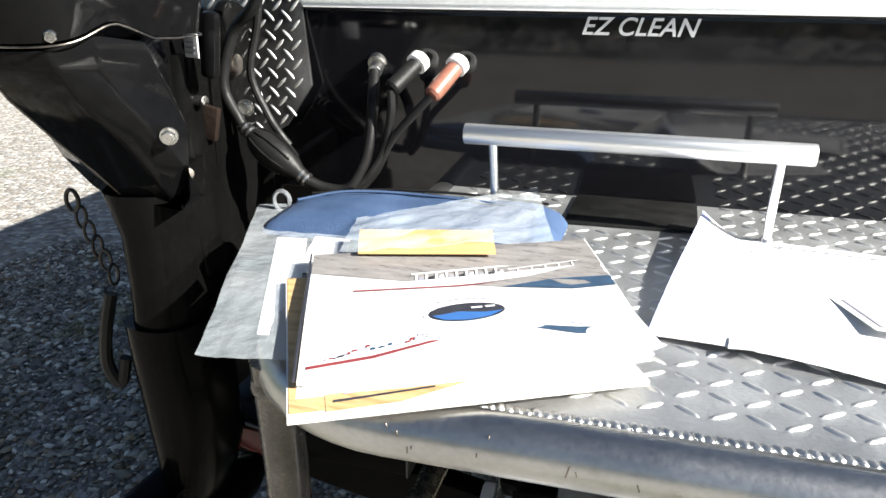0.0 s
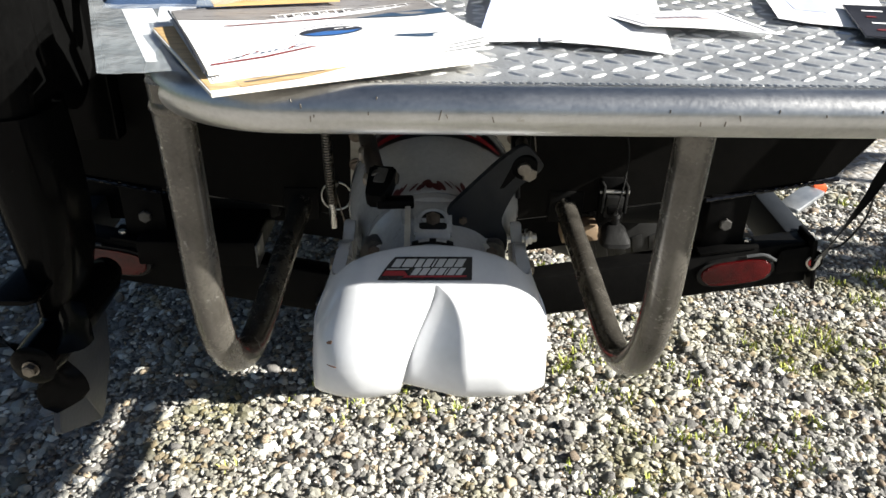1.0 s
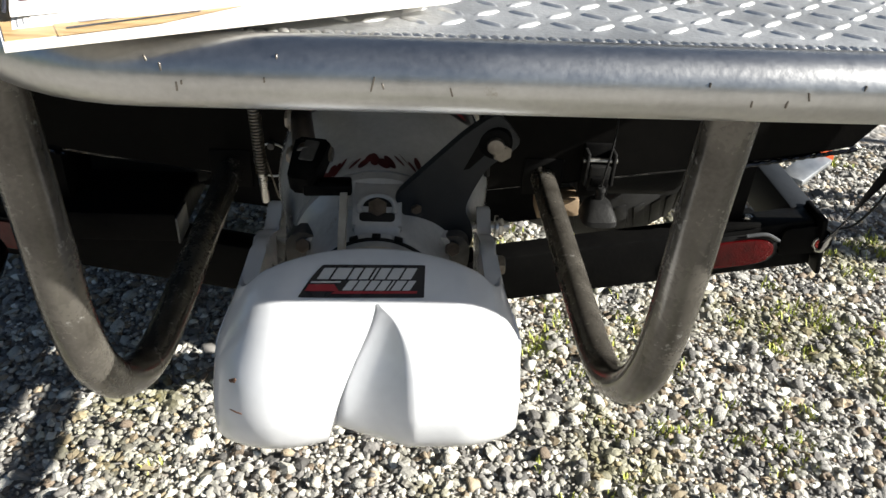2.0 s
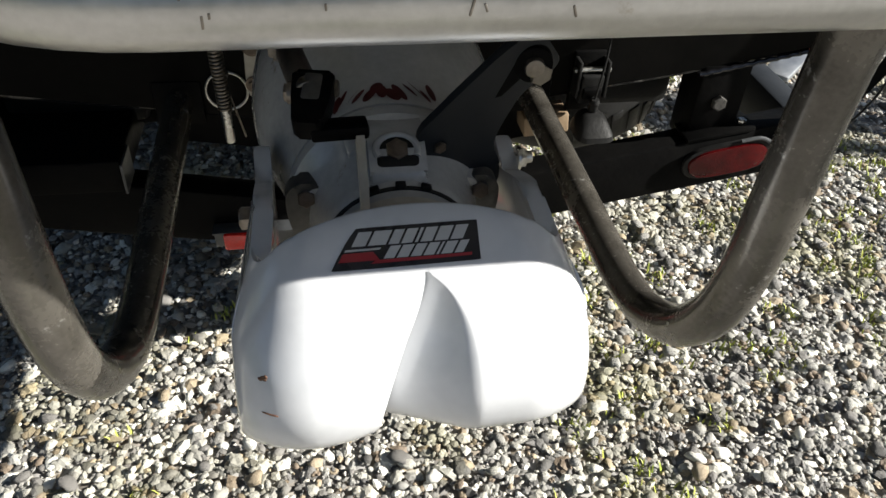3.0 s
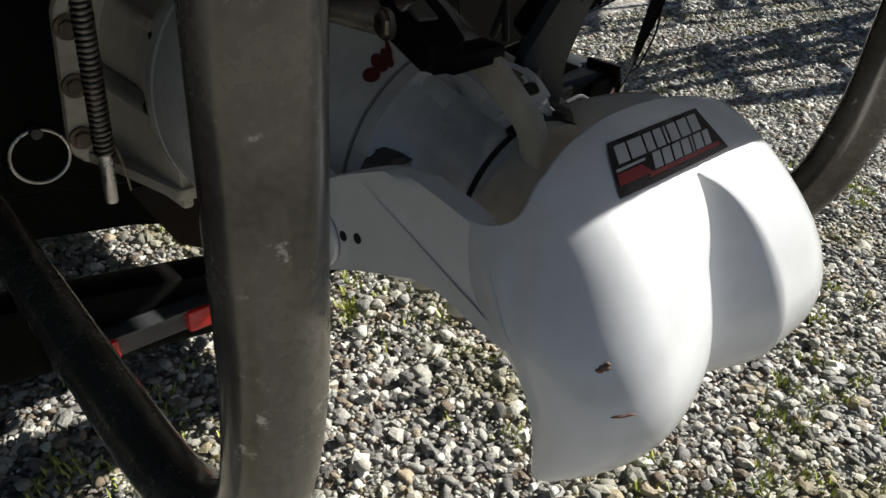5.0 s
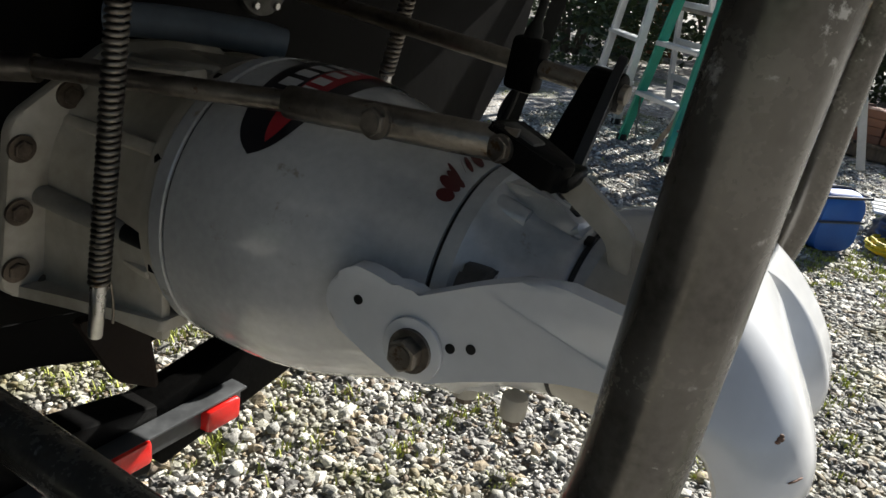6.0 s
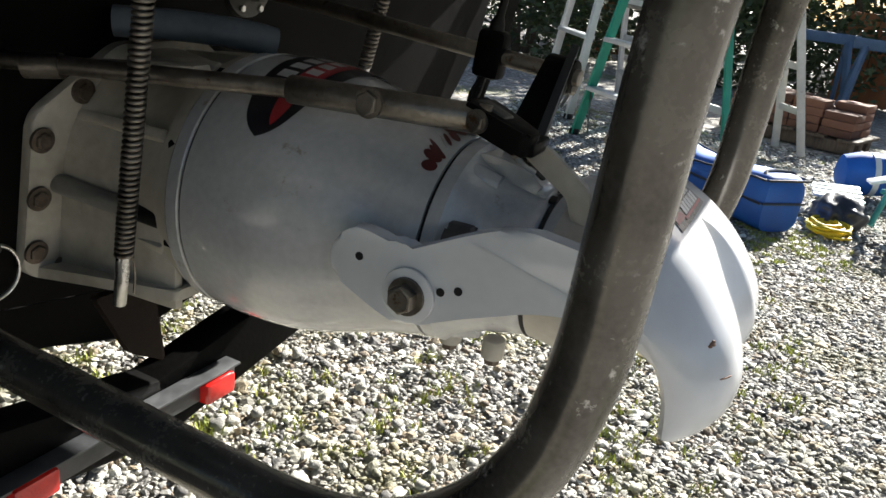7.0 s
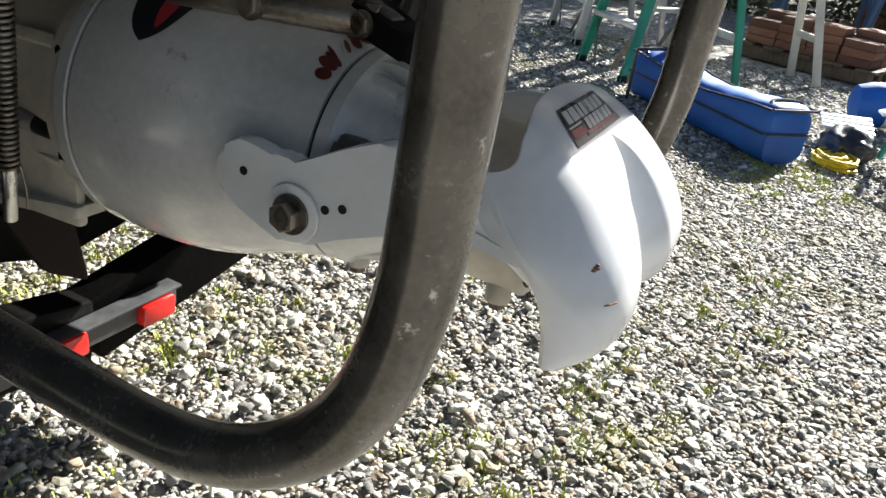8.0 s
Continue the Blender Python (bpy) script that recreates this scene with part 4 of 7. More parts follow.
def bowl_decals():
    """A dark shield with red and silver on the bowl's crown, and a small red mark near its tail."""
    def radius(d):
        return float(np.interp(0.966 - d, BOWL_Y[::-1], BOWL_R[::-1]))

    def wrap(name, fn, material, parent, n=20, m=8, lift=0.0008, label=""):
        bm = bmesh.new()
        g = []
        for j in range(m + 1):
            row = []
            for i in range(n + 1):
                d, a = fn(i / n, j / m)
                r = radius(d) + lift
                row.append(bm.verts.new((r * math.cos(a), 0.966 - d, AX + r * math.sin(a))))
            g.append(row)
        for a, b in zip(g, g[1:]):
            for i in range(n):
                bm.faces.new((a[i], a[i + 1], b[i + 1], b[i]))
        return part(name, bm, material, parent, label)
    top = math.pi / 2
    # shield: wide across the crown with pointed ends down each flank
    half = lambda u: 0.5 * (1 - 0.62 * abs(2 * u - 1) ** 2.2 - 0.38 * abs(2 * u - 1) ** 14)
    shield = wrap("shield_decal", lambda u, v: (0.087 + 0.11 * half(u) * (v - 0.5) * 1.35, top + 0.94 * (2 * u - 1)), DECAL_BLACK, jet, 60, 8, label="black and red shield decal with pointed ends")
    wrap("red_band", lambda u, v: (0.096 + 0.05 * half(u) * (v - 0.5), top + 0.84 * (2 * u - 1)), DECAL_RED, shield, 40, 3, 0.0014)
    for k in range(8):
        wrap("silver_bar", lambda u, v: (0.064 + 0.017 * v, top + 0.56 - 0.145 * (k + 0.66 * u)), DECAL_SILVER, shield, 2, 2, 0.0014)
    for k in range(7):
        wrap("silver_bar", lambda u, v: (0.0865 + 0.014 * v, top + 0.45 - 0.14 * (k + 0.66 * u)), DECAL_SILVER, shield, 2, 2, 0.0018)
    rng = random.Random(6)
    for k in range(15):
        a0, d0 = top + 0.64 - 0.075 * k + rng.uniform(-0.02, 0.02), 0.226 + rng.uniform(0.0, 0.014)
        ra, rd = rng.uniform(0.045, 0.075), rng.uniform(0.006, 0.011)
        wrap("red_mark", lambda u, v: (d0 + rd * v * math.sin(2 * math.pi * u + 0.4 * k), a0 + ra * v * math.cos(2 * math.pi * u)), MARK_RED, jet, 14, 2, 0.0009 + 0.0001 * (k % 3), "dark red hand painted mark")


bowl_decals()


def build_linkage():
    # shift rod along the pump's flank
    rod_1 = thing("shift_rod", (-0.11, 0.85, 0.8), "tarnished steel control rod with a clamped coupling", "control rod")
    a, b, c, d = Vector((-0.228, 1.2, 0.8)), Vector((-0.178, 1.06, 0.806)), Vector((-0.108, 0.85, 0.8165)), Vector((-0.078, 0.672, 0.8205))
    part("boot", lathe([(0, 0.027), (0.01, 0.026), (0.018, 0.021), (0.03, 0.018), (0.032, 0.011)], a + Vector((0.014, -0.06, 0)), (0.31, -1, 0), 24), GRIMY_WHITE, rod_1, "white plastic rod seal")
    part("backing_ring", lathe([(0, 0.05), (0.012, 0.048)], a + Vector((0.018, -0.062, 0)), (0, -1, 0.05), 28), BLACK_RUBBER, rod_1)
    part("sleeve", rod(b + Vector((0.003, -0.01, 0)), a + Vector((0.038, -0.12, 0.0025)), 0.0115, seg=18), OLD_STEEL, rod_1)
    part("shaft", rod(a, c, 0.0085, seg=18), OLD_STEEL, rod_1)
    part("coupling", rod(c, d, 0.0125, seg=20, bevel=0.002), OLD_STEEL, rod_1, "tarnished coupling sleeve")
    hex_bolt("clamp_bolt", (-0.105, 0.771, 0.819), (-1, 0, 0), 0.0105, rod_1, OLD_STEEL, 0.007, 0.013)
    yoke = part("clevis", slab(rounded([(-0.019, 0.03), (0.017, 0.03), (0.0165, 0.002), (0.012, -0.03), (-0.012, -0.03), (-0.016, 0.0)], 0.005), 0.02, Matrix.Translation((-0.0745, 0.667, 0.807)) @ Matrix.Rotation(-0.18, 4, "Z") @ Matrix.Rotation(0.3, 4, "X"), 0.004), BLACK_SATIN, rod_1, "black painted yoke")
    part("yoke_slot", box((0.016, 0.03, 0.008), (-0.074, 0.672, 0.8275), Matrix.Rotation(0.3, 3, "X") @ Matrix.Rotation(-0.18, 3, "Z"), 0.003), CAST_DARK, yoke)
    hex_bolt("end_bolt", (-0.091, 0.679, 0.82), (-1, 0.15, 0), 0.0085, rod_1, OLD_STEEL, 0.006, 0.0098)
    hex_bolt("end_nut", (-0.058, 0.684, 0.82), (1, -0.15, 0), 0.0085, rod_1, OLD_STEEL, 0.006, 0.0098)
    part("cross_arm", beam((-0.078, 0.644, 0.803), (-0.03, 0.6475, 0.803), 0.022, 0.012, 0.003), BLACK_SATIN, rod_1)
    part("bent_lever", slab(rounded([(0.668, 0.8), (0.638, 0.804), (0.592, 0.773), (0.588, 0.741), (0.603, 0.741), (0.61, 0.762), (0.648, 0.786)], 0.007), 0.007, Matrix(((0, 0, 1, -0.041), (1, 0, 0, 0), (0, 1, 0, 0), (0, 0, 0, 1))), 0.0015), JET_STAINED, rod_1, "flat beige bent lever")
    part("lever_foot", box((0.03, 0.03, 0.014), (-0.028, 0.597, 0.73), Matrix.Rotation(0.5, 3, "X"), 0.003), BLACK_SATIN, rod_1)
    hex_bolt("lever_bolt", (-0.035, 0.662, 0.793), (-1, 0, 0), 0.008, rod_1, OLD_STEEL, 0.007)
    # second rod, along the far side of the pump to the dark plate
    rod_2 = thing("steering_rod", (0.12, 0.9, 0.86), "dark steel steering rod in a round bulkhead seal", "control rod")
    a, d = Vector((0.1325, 1.135, 0.8805)), Vector((0.112, 0.655, 0.842))
    part("seal_cup", lathe([(0, 0.042), (0.01, 0.04), (0.014, 0.03), (0.02, 0.02), (0.032, 0.0175), (0.034, 0.011)], a + Vector((0, -0.022, 0)), (0, -1, -0.04), 32), CAST_DARK, rod_2, "dark cast seal housing with bolts")
    for k in range(6):
        t = k * math.pi / 3
        hex_bolt("seal_bolt", a + Vector((0.033 * math.cos(t), -0.033, 0.033 * math.sin(t))), (0, -1, 0), 0.0045, rod_2, STEEL, 0.005)
    part("shaft", rod(a, a.lerp(d, 0.985), 0.0088, seg=18, bevel=0.0015), OLD_STEEL, rod_2)
    hold = a.lerp(d, 0.775)
    block = part("clamp_block", box((0.026, 0.032, 0.05), hold, Matrix.Rotation(0.08, 3, "X"), 0.006), BLACK_SATIN, rod_2)
    part("cable_end", lathe([(0, 0.009), (0.012, 0.008), (0.02, 0.0045), (0.05, 0.004)], hold + Vector((0, 0, 0.02)), (0.05, -0.15, 1), 14), BLACK_RUBBER, block)
    part("cable_eye", tube([hold + Vector((0.001, -0.016 + 0.011 * math.cos(t), 0.098 + 0.014 * math.sin(t))) for t in (2 * math.pi * k / 20 for k in range(20))], 0.0032, 8, closed=True), STEEL, block)
    part("cable", tube(glide([hold + Vector((0, -0.008, 0.066)), hold + Vector((0.001, -0.013, 0.085)), hold + Vector((0.001, -0.016, 0.112)), hold + Vector((0.0, -0.02, 0.14))], 6), 0.004, 8), BLACK_RUBBER, block)
    for k, t in ((0, 0.3), (1, -0.25)):
        part("wire", tube(glide([hold + Vector((0, 0.004, -0.02)), hold + Vector((0.0, 0.012 + 0.006 * k, -0.05)), hold + Vector((0.003, 0.024 + 0.03 * t, -0.1))], 6), 0.0036, 8), BLACK_RUBBER, block)
    # dark plate bracing pump to platform
    brace = thing("steering_bracket", (0.09, 0.68, 0.77), "flat blue-black painted steel bracket plate with bolts", "bracket")
    foot, crown = Vector((0.0345, 0.668, 0.768)), Vector((0.1175, 0.677, 0.835))
    along = (crown - foot).normalized()
    fore = Vector((-0.242, 0.955, 0.172))
    fore = (fore - along * fore.dot(along)).normalized()
    down = fore.cross(along)
    place = Matrix.Translation(foot + fore * 0.008) @ Matrix((down, along, -fore)).transposed().to_4x4()
    # outline in the plate's own plane: across it, and along its length
    outline = [(-0.012, -0.014), (-0.028, -0.006), (-0.033, 0.03), (-0.04, 0.09), (-0.038, 0.13), (0.014, 0.13), (0.012, 0.085), (0.028, 0.055), (0.042, 0.036), (0.07, 0.03), (0.096, 0.012), (0.094, -0.012), (0.06, -0.016)]
    part("plate", slab(rounded(outline, 0.012), 0.008, place, 0.0015), PLATE_BLACK, brace)
    hex_bolt("top_bolt", place @ Vector((0.0, 0.108, 0.008)), place.to_3x3() @ Vector((0, 0, 1)), 0.0105, brace, OLD_STEEL, 0.011, 0.0125)
    for x, y in ((0.0, 0.0), (0.082, 0.002)):
        hex_bolt("foot_bolt", place @ Vector((x, y, 0.008)), place.to_3x3() @ Vector((0, 0, 1)), 0.006, brace, BROWN_BOLT, 0.004)
    part("bracket_arm", beam((0.108, 0.684, 0.852), (0.05, 0.69, 0.786), 0.026, 0.03, 0.006, up=(0, 1, 0)), BLACK_SATIN, brace)
    part("rod_collar", rod((0.1145, 0.7, 0.8455), (0.1125, 0.668, 0.843), 0.0175, seg=26, bevel=0.003), BLACK_SATIN, brace)
    part("cross_pin", rod((0.085, 0.744, 0.7), (0.147, 0.745, 0.7025), 0.0065, seg=14, bevel=0.001), STEEL, brace)
    hex_bolt("pin_nut", (0.131, 0.745, 0.702), (1, 0, 0), 0.011, brace, STEEL, 0.009, 0.013)


build_linkage()


def build_spring(top, low, r, group):
    """A close-wound spring from top to low with a stud below it."""
    a, b = Vector(top), Vector(low)
    d = (b - a).normalized()
    s = thing("return_spring", b, "long steel coil return spring with a hooked end", "coil spring", group)
    part("coil", tube(helix(a, b, r - 0.002, (b - a).length / 0.0052, 0.002), 0.0021, 6), OLD_STEEL, s, angle=80)
    part("end_stud", rod(b - d * 0.006, b + d * 0.05, 0.0068, 0.0058, seg=14, bevel=0.001), STEEL, s)
    part("safety_wire", tube(glide([b + Vector((0.008, 0, 0.02)), b + Vector((0.016, 0.004, -0.02)), b + Vector((0.02, 0.01, -0.045))], 6), 0.0012, 6), OLD_STEEL, s)
    return s


build_spring((-0.1868, 0.9235, 0.975), (-0.1842, 0.969, 0.647), 0.0092, "return springs")
build_spring((0.141, 0.9, 0.965), (0.1445, 0.936, 0.805), 0.0085, "return springs")

def build_pull_ring():
    ring = thing("pull_ring", (-0.2, 1.14, 0.585), "thin steel pull ring hanging at the transom", "ring")
    part("wire_ring", tube([Vector((-0.2 + 0.03 * math.cos(t), 1.139, 0.585 + 0.03 * math.sin(t))) for t in (2 * math.pi * k / 32 for k in range(32))], 0.002, 8, closed=True), STEEL, ring)
    part("eye", rod((-0.2, 1.15, 0.614), (-0.2, 1.128, 0.614), 0.006, seg=14, bevel=0.001), CAST_DARK, ring)


build_pull_ring()

# ---------- trailer ----------
trailer = thing("boat_trailer", (0, 1.2, 0.4), "black steel boat trailer with red rear lamps", "trailer")


def cross_z(x):
    """Middle height of the cross member, which rises from the keel to both ends."""
    return 0.326 + 0.176 * abs(x)


CROSS_Y = 1.146


def build_trailer():
    for s in (-1, 1):
        a, b = Vector((0, CROSS_Y, cross_z(0))), Vector((s * 0.765, CROSS_Y, cross_z(0.765)))
        part("cross_beam", beam(a, b, 0.055, 0.096, 0.006), BLACK_SATIN, trailer)
        part("side_rail", beam((s * 0.755, CROSS_Y + 0.02, 0.465), (s * 0.8, 5.5, 0.5), 0.052, 0.085, 0.005), PLATE_BLACK, trailer)
        part("bunk_upright", beam((s * 0.592, CROSS_Y + 0.03, 0.45), (s * 0.592, CROSS_Y + 0.03, 0.6), 0.085, 0.07, 0.005), BLACK_SATIN, trailer)
        part("upright_foot", box((0.12, 0.06, 0.008), (s * 0.6, CROSS_Y, cross_z(0.6) + 0.052), Matrix.Rotation(-s * 0.174, 3, "Y"), 0.002), BLACK_SATIN, trailer)
        hex_bolt("bunk_bolt", (s * 0.588, CROSS_Y - 0.006, 0.535), (0, -1, 0), 0.013, trailer, CAST_DARK, 0.01)
        hex_bolt("foot_bolt", (s * 0.64, CROSS_Y - 0.01, cross_z(0.64) + 0.056), (0, 0, 1), 0.008, trailer, STEEL, 0.008)
        part("bunk", beam((s * 0.45, 1.25, 0.52), (s * 0.45, 4.5, 0.56), 0.22, 0.1, 0.02), BLACK_RUBBER, trailer, "carpeted black bunk")
        # oval tail lamp along the rear face
        along = Vector((0.985, 0, s * 0.173))
        up = Vector((-s * 0.173, 0, 0.985))
        mid = Vector((0.62 if s > 0 else -0.662, CROSS_Y - 0.028, cross_z(0.62 if s > 0 else 0.662) + 0.004))
        ring = [(0.071 * math.copysign(abs(math.cos(t)) ** 0.6, math.cos(t)), 0.026 * math.copysign(abs(math.sin(t)) ** 0.8, math.sin(t))) for t in (2 * math.pi * k / 40 for k in range(40))]
        place = Matrix(((along.x, up.x, 0, mid.x), (0, 0, -1, mid.y), (along.z, up.z, 0, mid.z), (0, 0, 0, 1)))
        grommet = part("lamp_grommet", slab([(x * 1.12, y * 1.2) for x, y in ring], 0.009, place, 0.003), BLACK_RUBBER, trailer)
        part("lamp_lens", slab(ring, 0.014, place, 0.005), DARK_LENS, grommet, "red oval tail lamp lens")
        # Grey crescent draws the glint on the bezel's upper outer edge.
        part("lamp_bezel", tube(glide([mid + along * (s * 0.02) + up * 0.034 + Vector((0, -0.01, 0)), mid + along * (s * 0.055) + up * 0.033 + Vector((0, -0.011, 0)), mid + along * (s * 0.079) + up * 0.016 + Vector((0, -0.011, 0))], 5), 0.0035, 8), LAMP_GREY, grommet)
        part("end_cap", box((0.01, 0.075, 0.115), (s * 0.772, CROSS_Y - 0.01, cross_z(0.77)), Matrix.Rotation(-s * 0.174, 3, "Y"), 0.003), BLACK_SATIN, trailer)
        lug = [(0.7, 0.435), (0.785, 0.445), (0.795, 0.46), (0.79, 0.485), (0.76, 0.5), (0.7, 0.49)]
        part("tie_lug", slab(rounded([(s * x, z) for x, z in (lug if s > 0 else lug[::-1])], 0.012), 0.008, Matrix(((1, 0, 0, 0), (0, 0, -1, CROSS_Y - 0.029), (0, 1, 0, 0), (0, 0, 0, 1))), 0.002), BLACK_SATIN, trailer)
    part("corner_reflector", rod((0.772, CROSS_Y - 0.036, 0.466), (0.773, CROSS_Y - 0.042, 0.466), 0.011, seg=20, bevel=0.002), RED_LENS, trailer, "small round red reflector")
    part("reflector_ring", tube([Vector((0.772 + 0.0125 * math.cos(t), CROSS_Y - 0.0395, 0.466 + 0.0125 * math.sin(t))) for t in (2 * math.pi * k / 20 for k in range(20))], 0.0025, 8, closed=True), STEEL, trailer)
    # identification lamp bar with three lenses under the keel
    bar = part("lamp_bar", box((0.37, 0.02, 0.032), (-0.063, CROSS_Y - 0.038, 0.341), bevel=0.003), LAMP_GREY, trailer, "grey bar with three small red lamps")
    part("bar_lip", box((0.372, 0.028, 0.004), (-0.063, CROSS_Y - 0.043, 0.3585), bevel=0.001), LAMP_GREY, bar)
    for x in (-0.205, -0.063, 0.079):
        bm = box((0.056, 0.022, 0.032), (x, CROSS_Y - 0.052, 0.338 + 0.006 * (x < 0)), bevel=0.005)
        part("lamp_lens", bm, RED_LENS, bar)
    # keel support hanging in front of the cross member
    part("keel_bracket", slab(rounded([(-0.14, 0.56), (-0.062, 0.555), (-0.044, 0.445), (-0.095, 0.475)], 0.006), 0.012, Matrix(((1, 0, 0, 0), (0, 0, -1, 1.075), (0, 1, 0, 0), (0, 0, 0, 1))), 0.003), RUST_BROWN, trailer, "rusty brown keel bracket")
    part("keel_support", slab([(-0.32, 0.47), (-0.1, 0.442), (0.02, 0.4), (0.3, 0.45), (0.3, 0.56), (-0.32, 0.56)], 0.06, Matrix(((1, 0, 0, 0), (0, 0, -1, 1.26), (0, 1, 0, 0), (0, 0, 0, 1))), 0.004), BLACK_SATIN, trailer)
    part("bunk_end", box((0.24, 0.2, 0.055), (-0.482, 1.195, 0.472), bevel=0.005), BLACK_SATIN, trailer, "square black bunk bracket")
    part("bunk_end_lip", box((0.004, 0.06, 0.05), (-0.36, 1.12, 0.47), bevel=0.001), LAMP_GREY, trailer)
    part("rear_member", box((0.7, 0.06, 0.1), (-0.5, 1.32, 0.5), bevel=0.006), BLACK_SATIN, trailer)
    # side marker on its galvanised arm
    arm = part("marker_arm", beam((0.79, 1.3, 0.495), (0.878, 1.37, 0.512), 0.05, 0.012, 0.003), GALV, trailer)
    part("marker_lamp", box((0.034, 0.018, 0.02), (0.89, 1.378, 0.513), bevel=0.004), AMBER_LENS, arm, "orange side marker lamp")
    for s in (-1, 1):
        part("mudguard", lathe([(-0.11, 0.33), (-0.1, 0.345), (0.1, 0.345), (0.11, 0.33)], (s * 1.02, 2.6, 0.36), (1, 0, 0), 40), BLACK_SATIN, trailer)
        tyre = part("tyre", lathe([(-0.09, 0.18), (-0.1, 0.24), (-0.085, 0.3), (-0.05, 0.315), (0.05, 0.315), (0.085, 0.3), (0.1, 0.24), (0.09, 0.18)], (s * 1.02, 2.6, 0.315), (1, 0, 0), 40), BLACK_RUBBER, trailer)
        part("rim", lathe([(-0.08, 0.18), (0.0, 0.17), (0.08, 0.18)], (s * 1.02, 2.6, 0.315), (1, 0, 0), 32), GALV, tyre)
    # spare wheel slung under the hull
    spare = part("spare_tyre", lathe([(-0.07, 0.16), (-0.085, 0.21), (-0.07, 0.27), (-0.04, 0.285), (0.04, 0.285), (0.07, 0.27), (0.085, 0.21), (0.07, 0.16)], (0.42, 1.62, 0.44), (0.1, -0.25, 1), 48), BLACK_RUBBER, trailer)
    for k in range(40):
        t = 2 * math.pi * k / 40
        turn = Vector((0.1, -0.25, 1)).to_track_quat("Z", "Y").to_matrix()
        q = Vector((0.42, 1.62, 0.44)) + turn @ Vector((0.284 * math.cos(t), 0.284 * math.sin(t), 0))
        part("tread_block", box((0.008, 0.026, 0.075), q, turn @ Matrix.Rotation(t, 3, "Z") @ Matrix.Rotation(0.35, 3, "X"), 0.002), BLACK_RUBBER, spare)


build_trailer()


def build_strap():
    strap = thing("tie_down_strap", (0.78, 1.1, 0.47), "black webbing tie-down strap with a hook", "strap")
    line = glide([(0.778, 1.1, 0.476), (0.795, 1.1, 0.512), (0.816, 1.1, 0.562), (0.84, 1.1, 0.615), (0.862, 1.1, 0.68), (0.93, 1.08, 0.88), (0.97, 1.08, 1.15)], 6)
    bm = bmesh.new()
    prev = None
    for i, p in enumerate(line):
        a = 0.4 + i * 0.06
        w = Vector((math.cos(a), math.sin(a), 0)) * 0.014
        row = [bm.verts.new(p + w + q) for q in (Vector((0, 0.0012, 0)), Vector((0, -0.0012, 0)))] + [bm.verts.new(p - w + q) for q in (Vector((0, -0.0012, 0)), Vector((0, 0.0012, 0)))]
        if prev:
            for k in range(4):
                bm.faces.new((prev[k], prev[(k + 1) % 4], row[(k + 1) % 4], row[k]))
        prev = row
    part("webbing", bm, BLACK_RUBBER, strap)
    part("hook", tube(glide([(0.768, 1.108, 0.452), (0.772, 1.1, 0.455), (0.776, 1.1, 0.468), (0.78, 1.1, 0.485)], 5), 0.004, 8), STEEL, strap)
    part("loose_end", tube(glide([(0.79, 1.1, 0.5), (0.815, 1.095, 0.515), (0.84, 1.09, 0.57), (0.845, 1.09, 0.62)], 6), 0.0022, 6), BLACK_RUBBER, strap)


build_strap()


def build_transducer():
    t = thing("sonar_transducer", (0.35, 1.13, 0.53), "black sonar transducer on a hinged transom bracket", "transducer")
    part("bracket", box((0.052, 0.014, 0.1), (0.35, 1.139, 0.585), bevel=0.003), BLACK_SATIN, t)
    for s in (-1, 1):
        part("cheek", box((0.0055, 0.03, 0.06), (0.35 + s * 0.0225, 1.122, 0.598), bevel=0.002), BLACK_RUBBER, t)
    part("hinge_pin", rod((0.321, 1.119, 0.611), (0.379, 1.119, 0.611), 0.0045, seg=12), STEEL, t)
    part("latch", box((0.036, 0.012, 0.05), (0.35, 1.113, 0.582), Matrix.Rotation(0.12, 3, "X"), 0.004), BLACK_RUBBER, t)
    part("latch_step", box((0.03, 0.01, 0.018), (0.35, 1.1055, 0.578), Matrix.Rotation(0.12, 3, "X"), 0.003), BLACK_SATIN, t)
    part("boot", lathe([(0, 0.007), (0.006, 0.0085), (0.012, 0.007), (0.018, 0.0085), (0.024, 0.006)], (0.352, 1.096, 0.552), (0, -0.2, 1), 16), BLACK_RUBBER, t)
    part("head", loft([(0.522, 0.351, 1.082, 0.03, 0.034, 4), (0.53, 0.351, 1.083, 0.029, 0.033, 4), (0.545, 0.351, 1.092, 0.022, 0.022, 3), (0.553, 0.351, 1.096, 0.012, 0.012, 2.4)], 28), BLACK_RUBBER, t)
    part("wire", tube(glide([(0.352, 1.093, 0.572), (0.353, 1.089, 0.6), (0.36, 1.096, 0.64), (0.366, 1.112, 0.69), (0.36, 1.125, 0.73)], 6), 0.0018, 6), BLACK_RUBBER, t)
    block = thing("wooden_block", (0.3, 1.14, 0.5), "small weathered wooden block beside the transducer", "block")
    part("block", box((0.075, 0.05, 0.035), (0.292, 1.15, 0.512), Matrix.Rotation(-0.1, 3, "Y"), 0.004), TIMBER, block)


build_transducer()

# ---------- outboard ----------


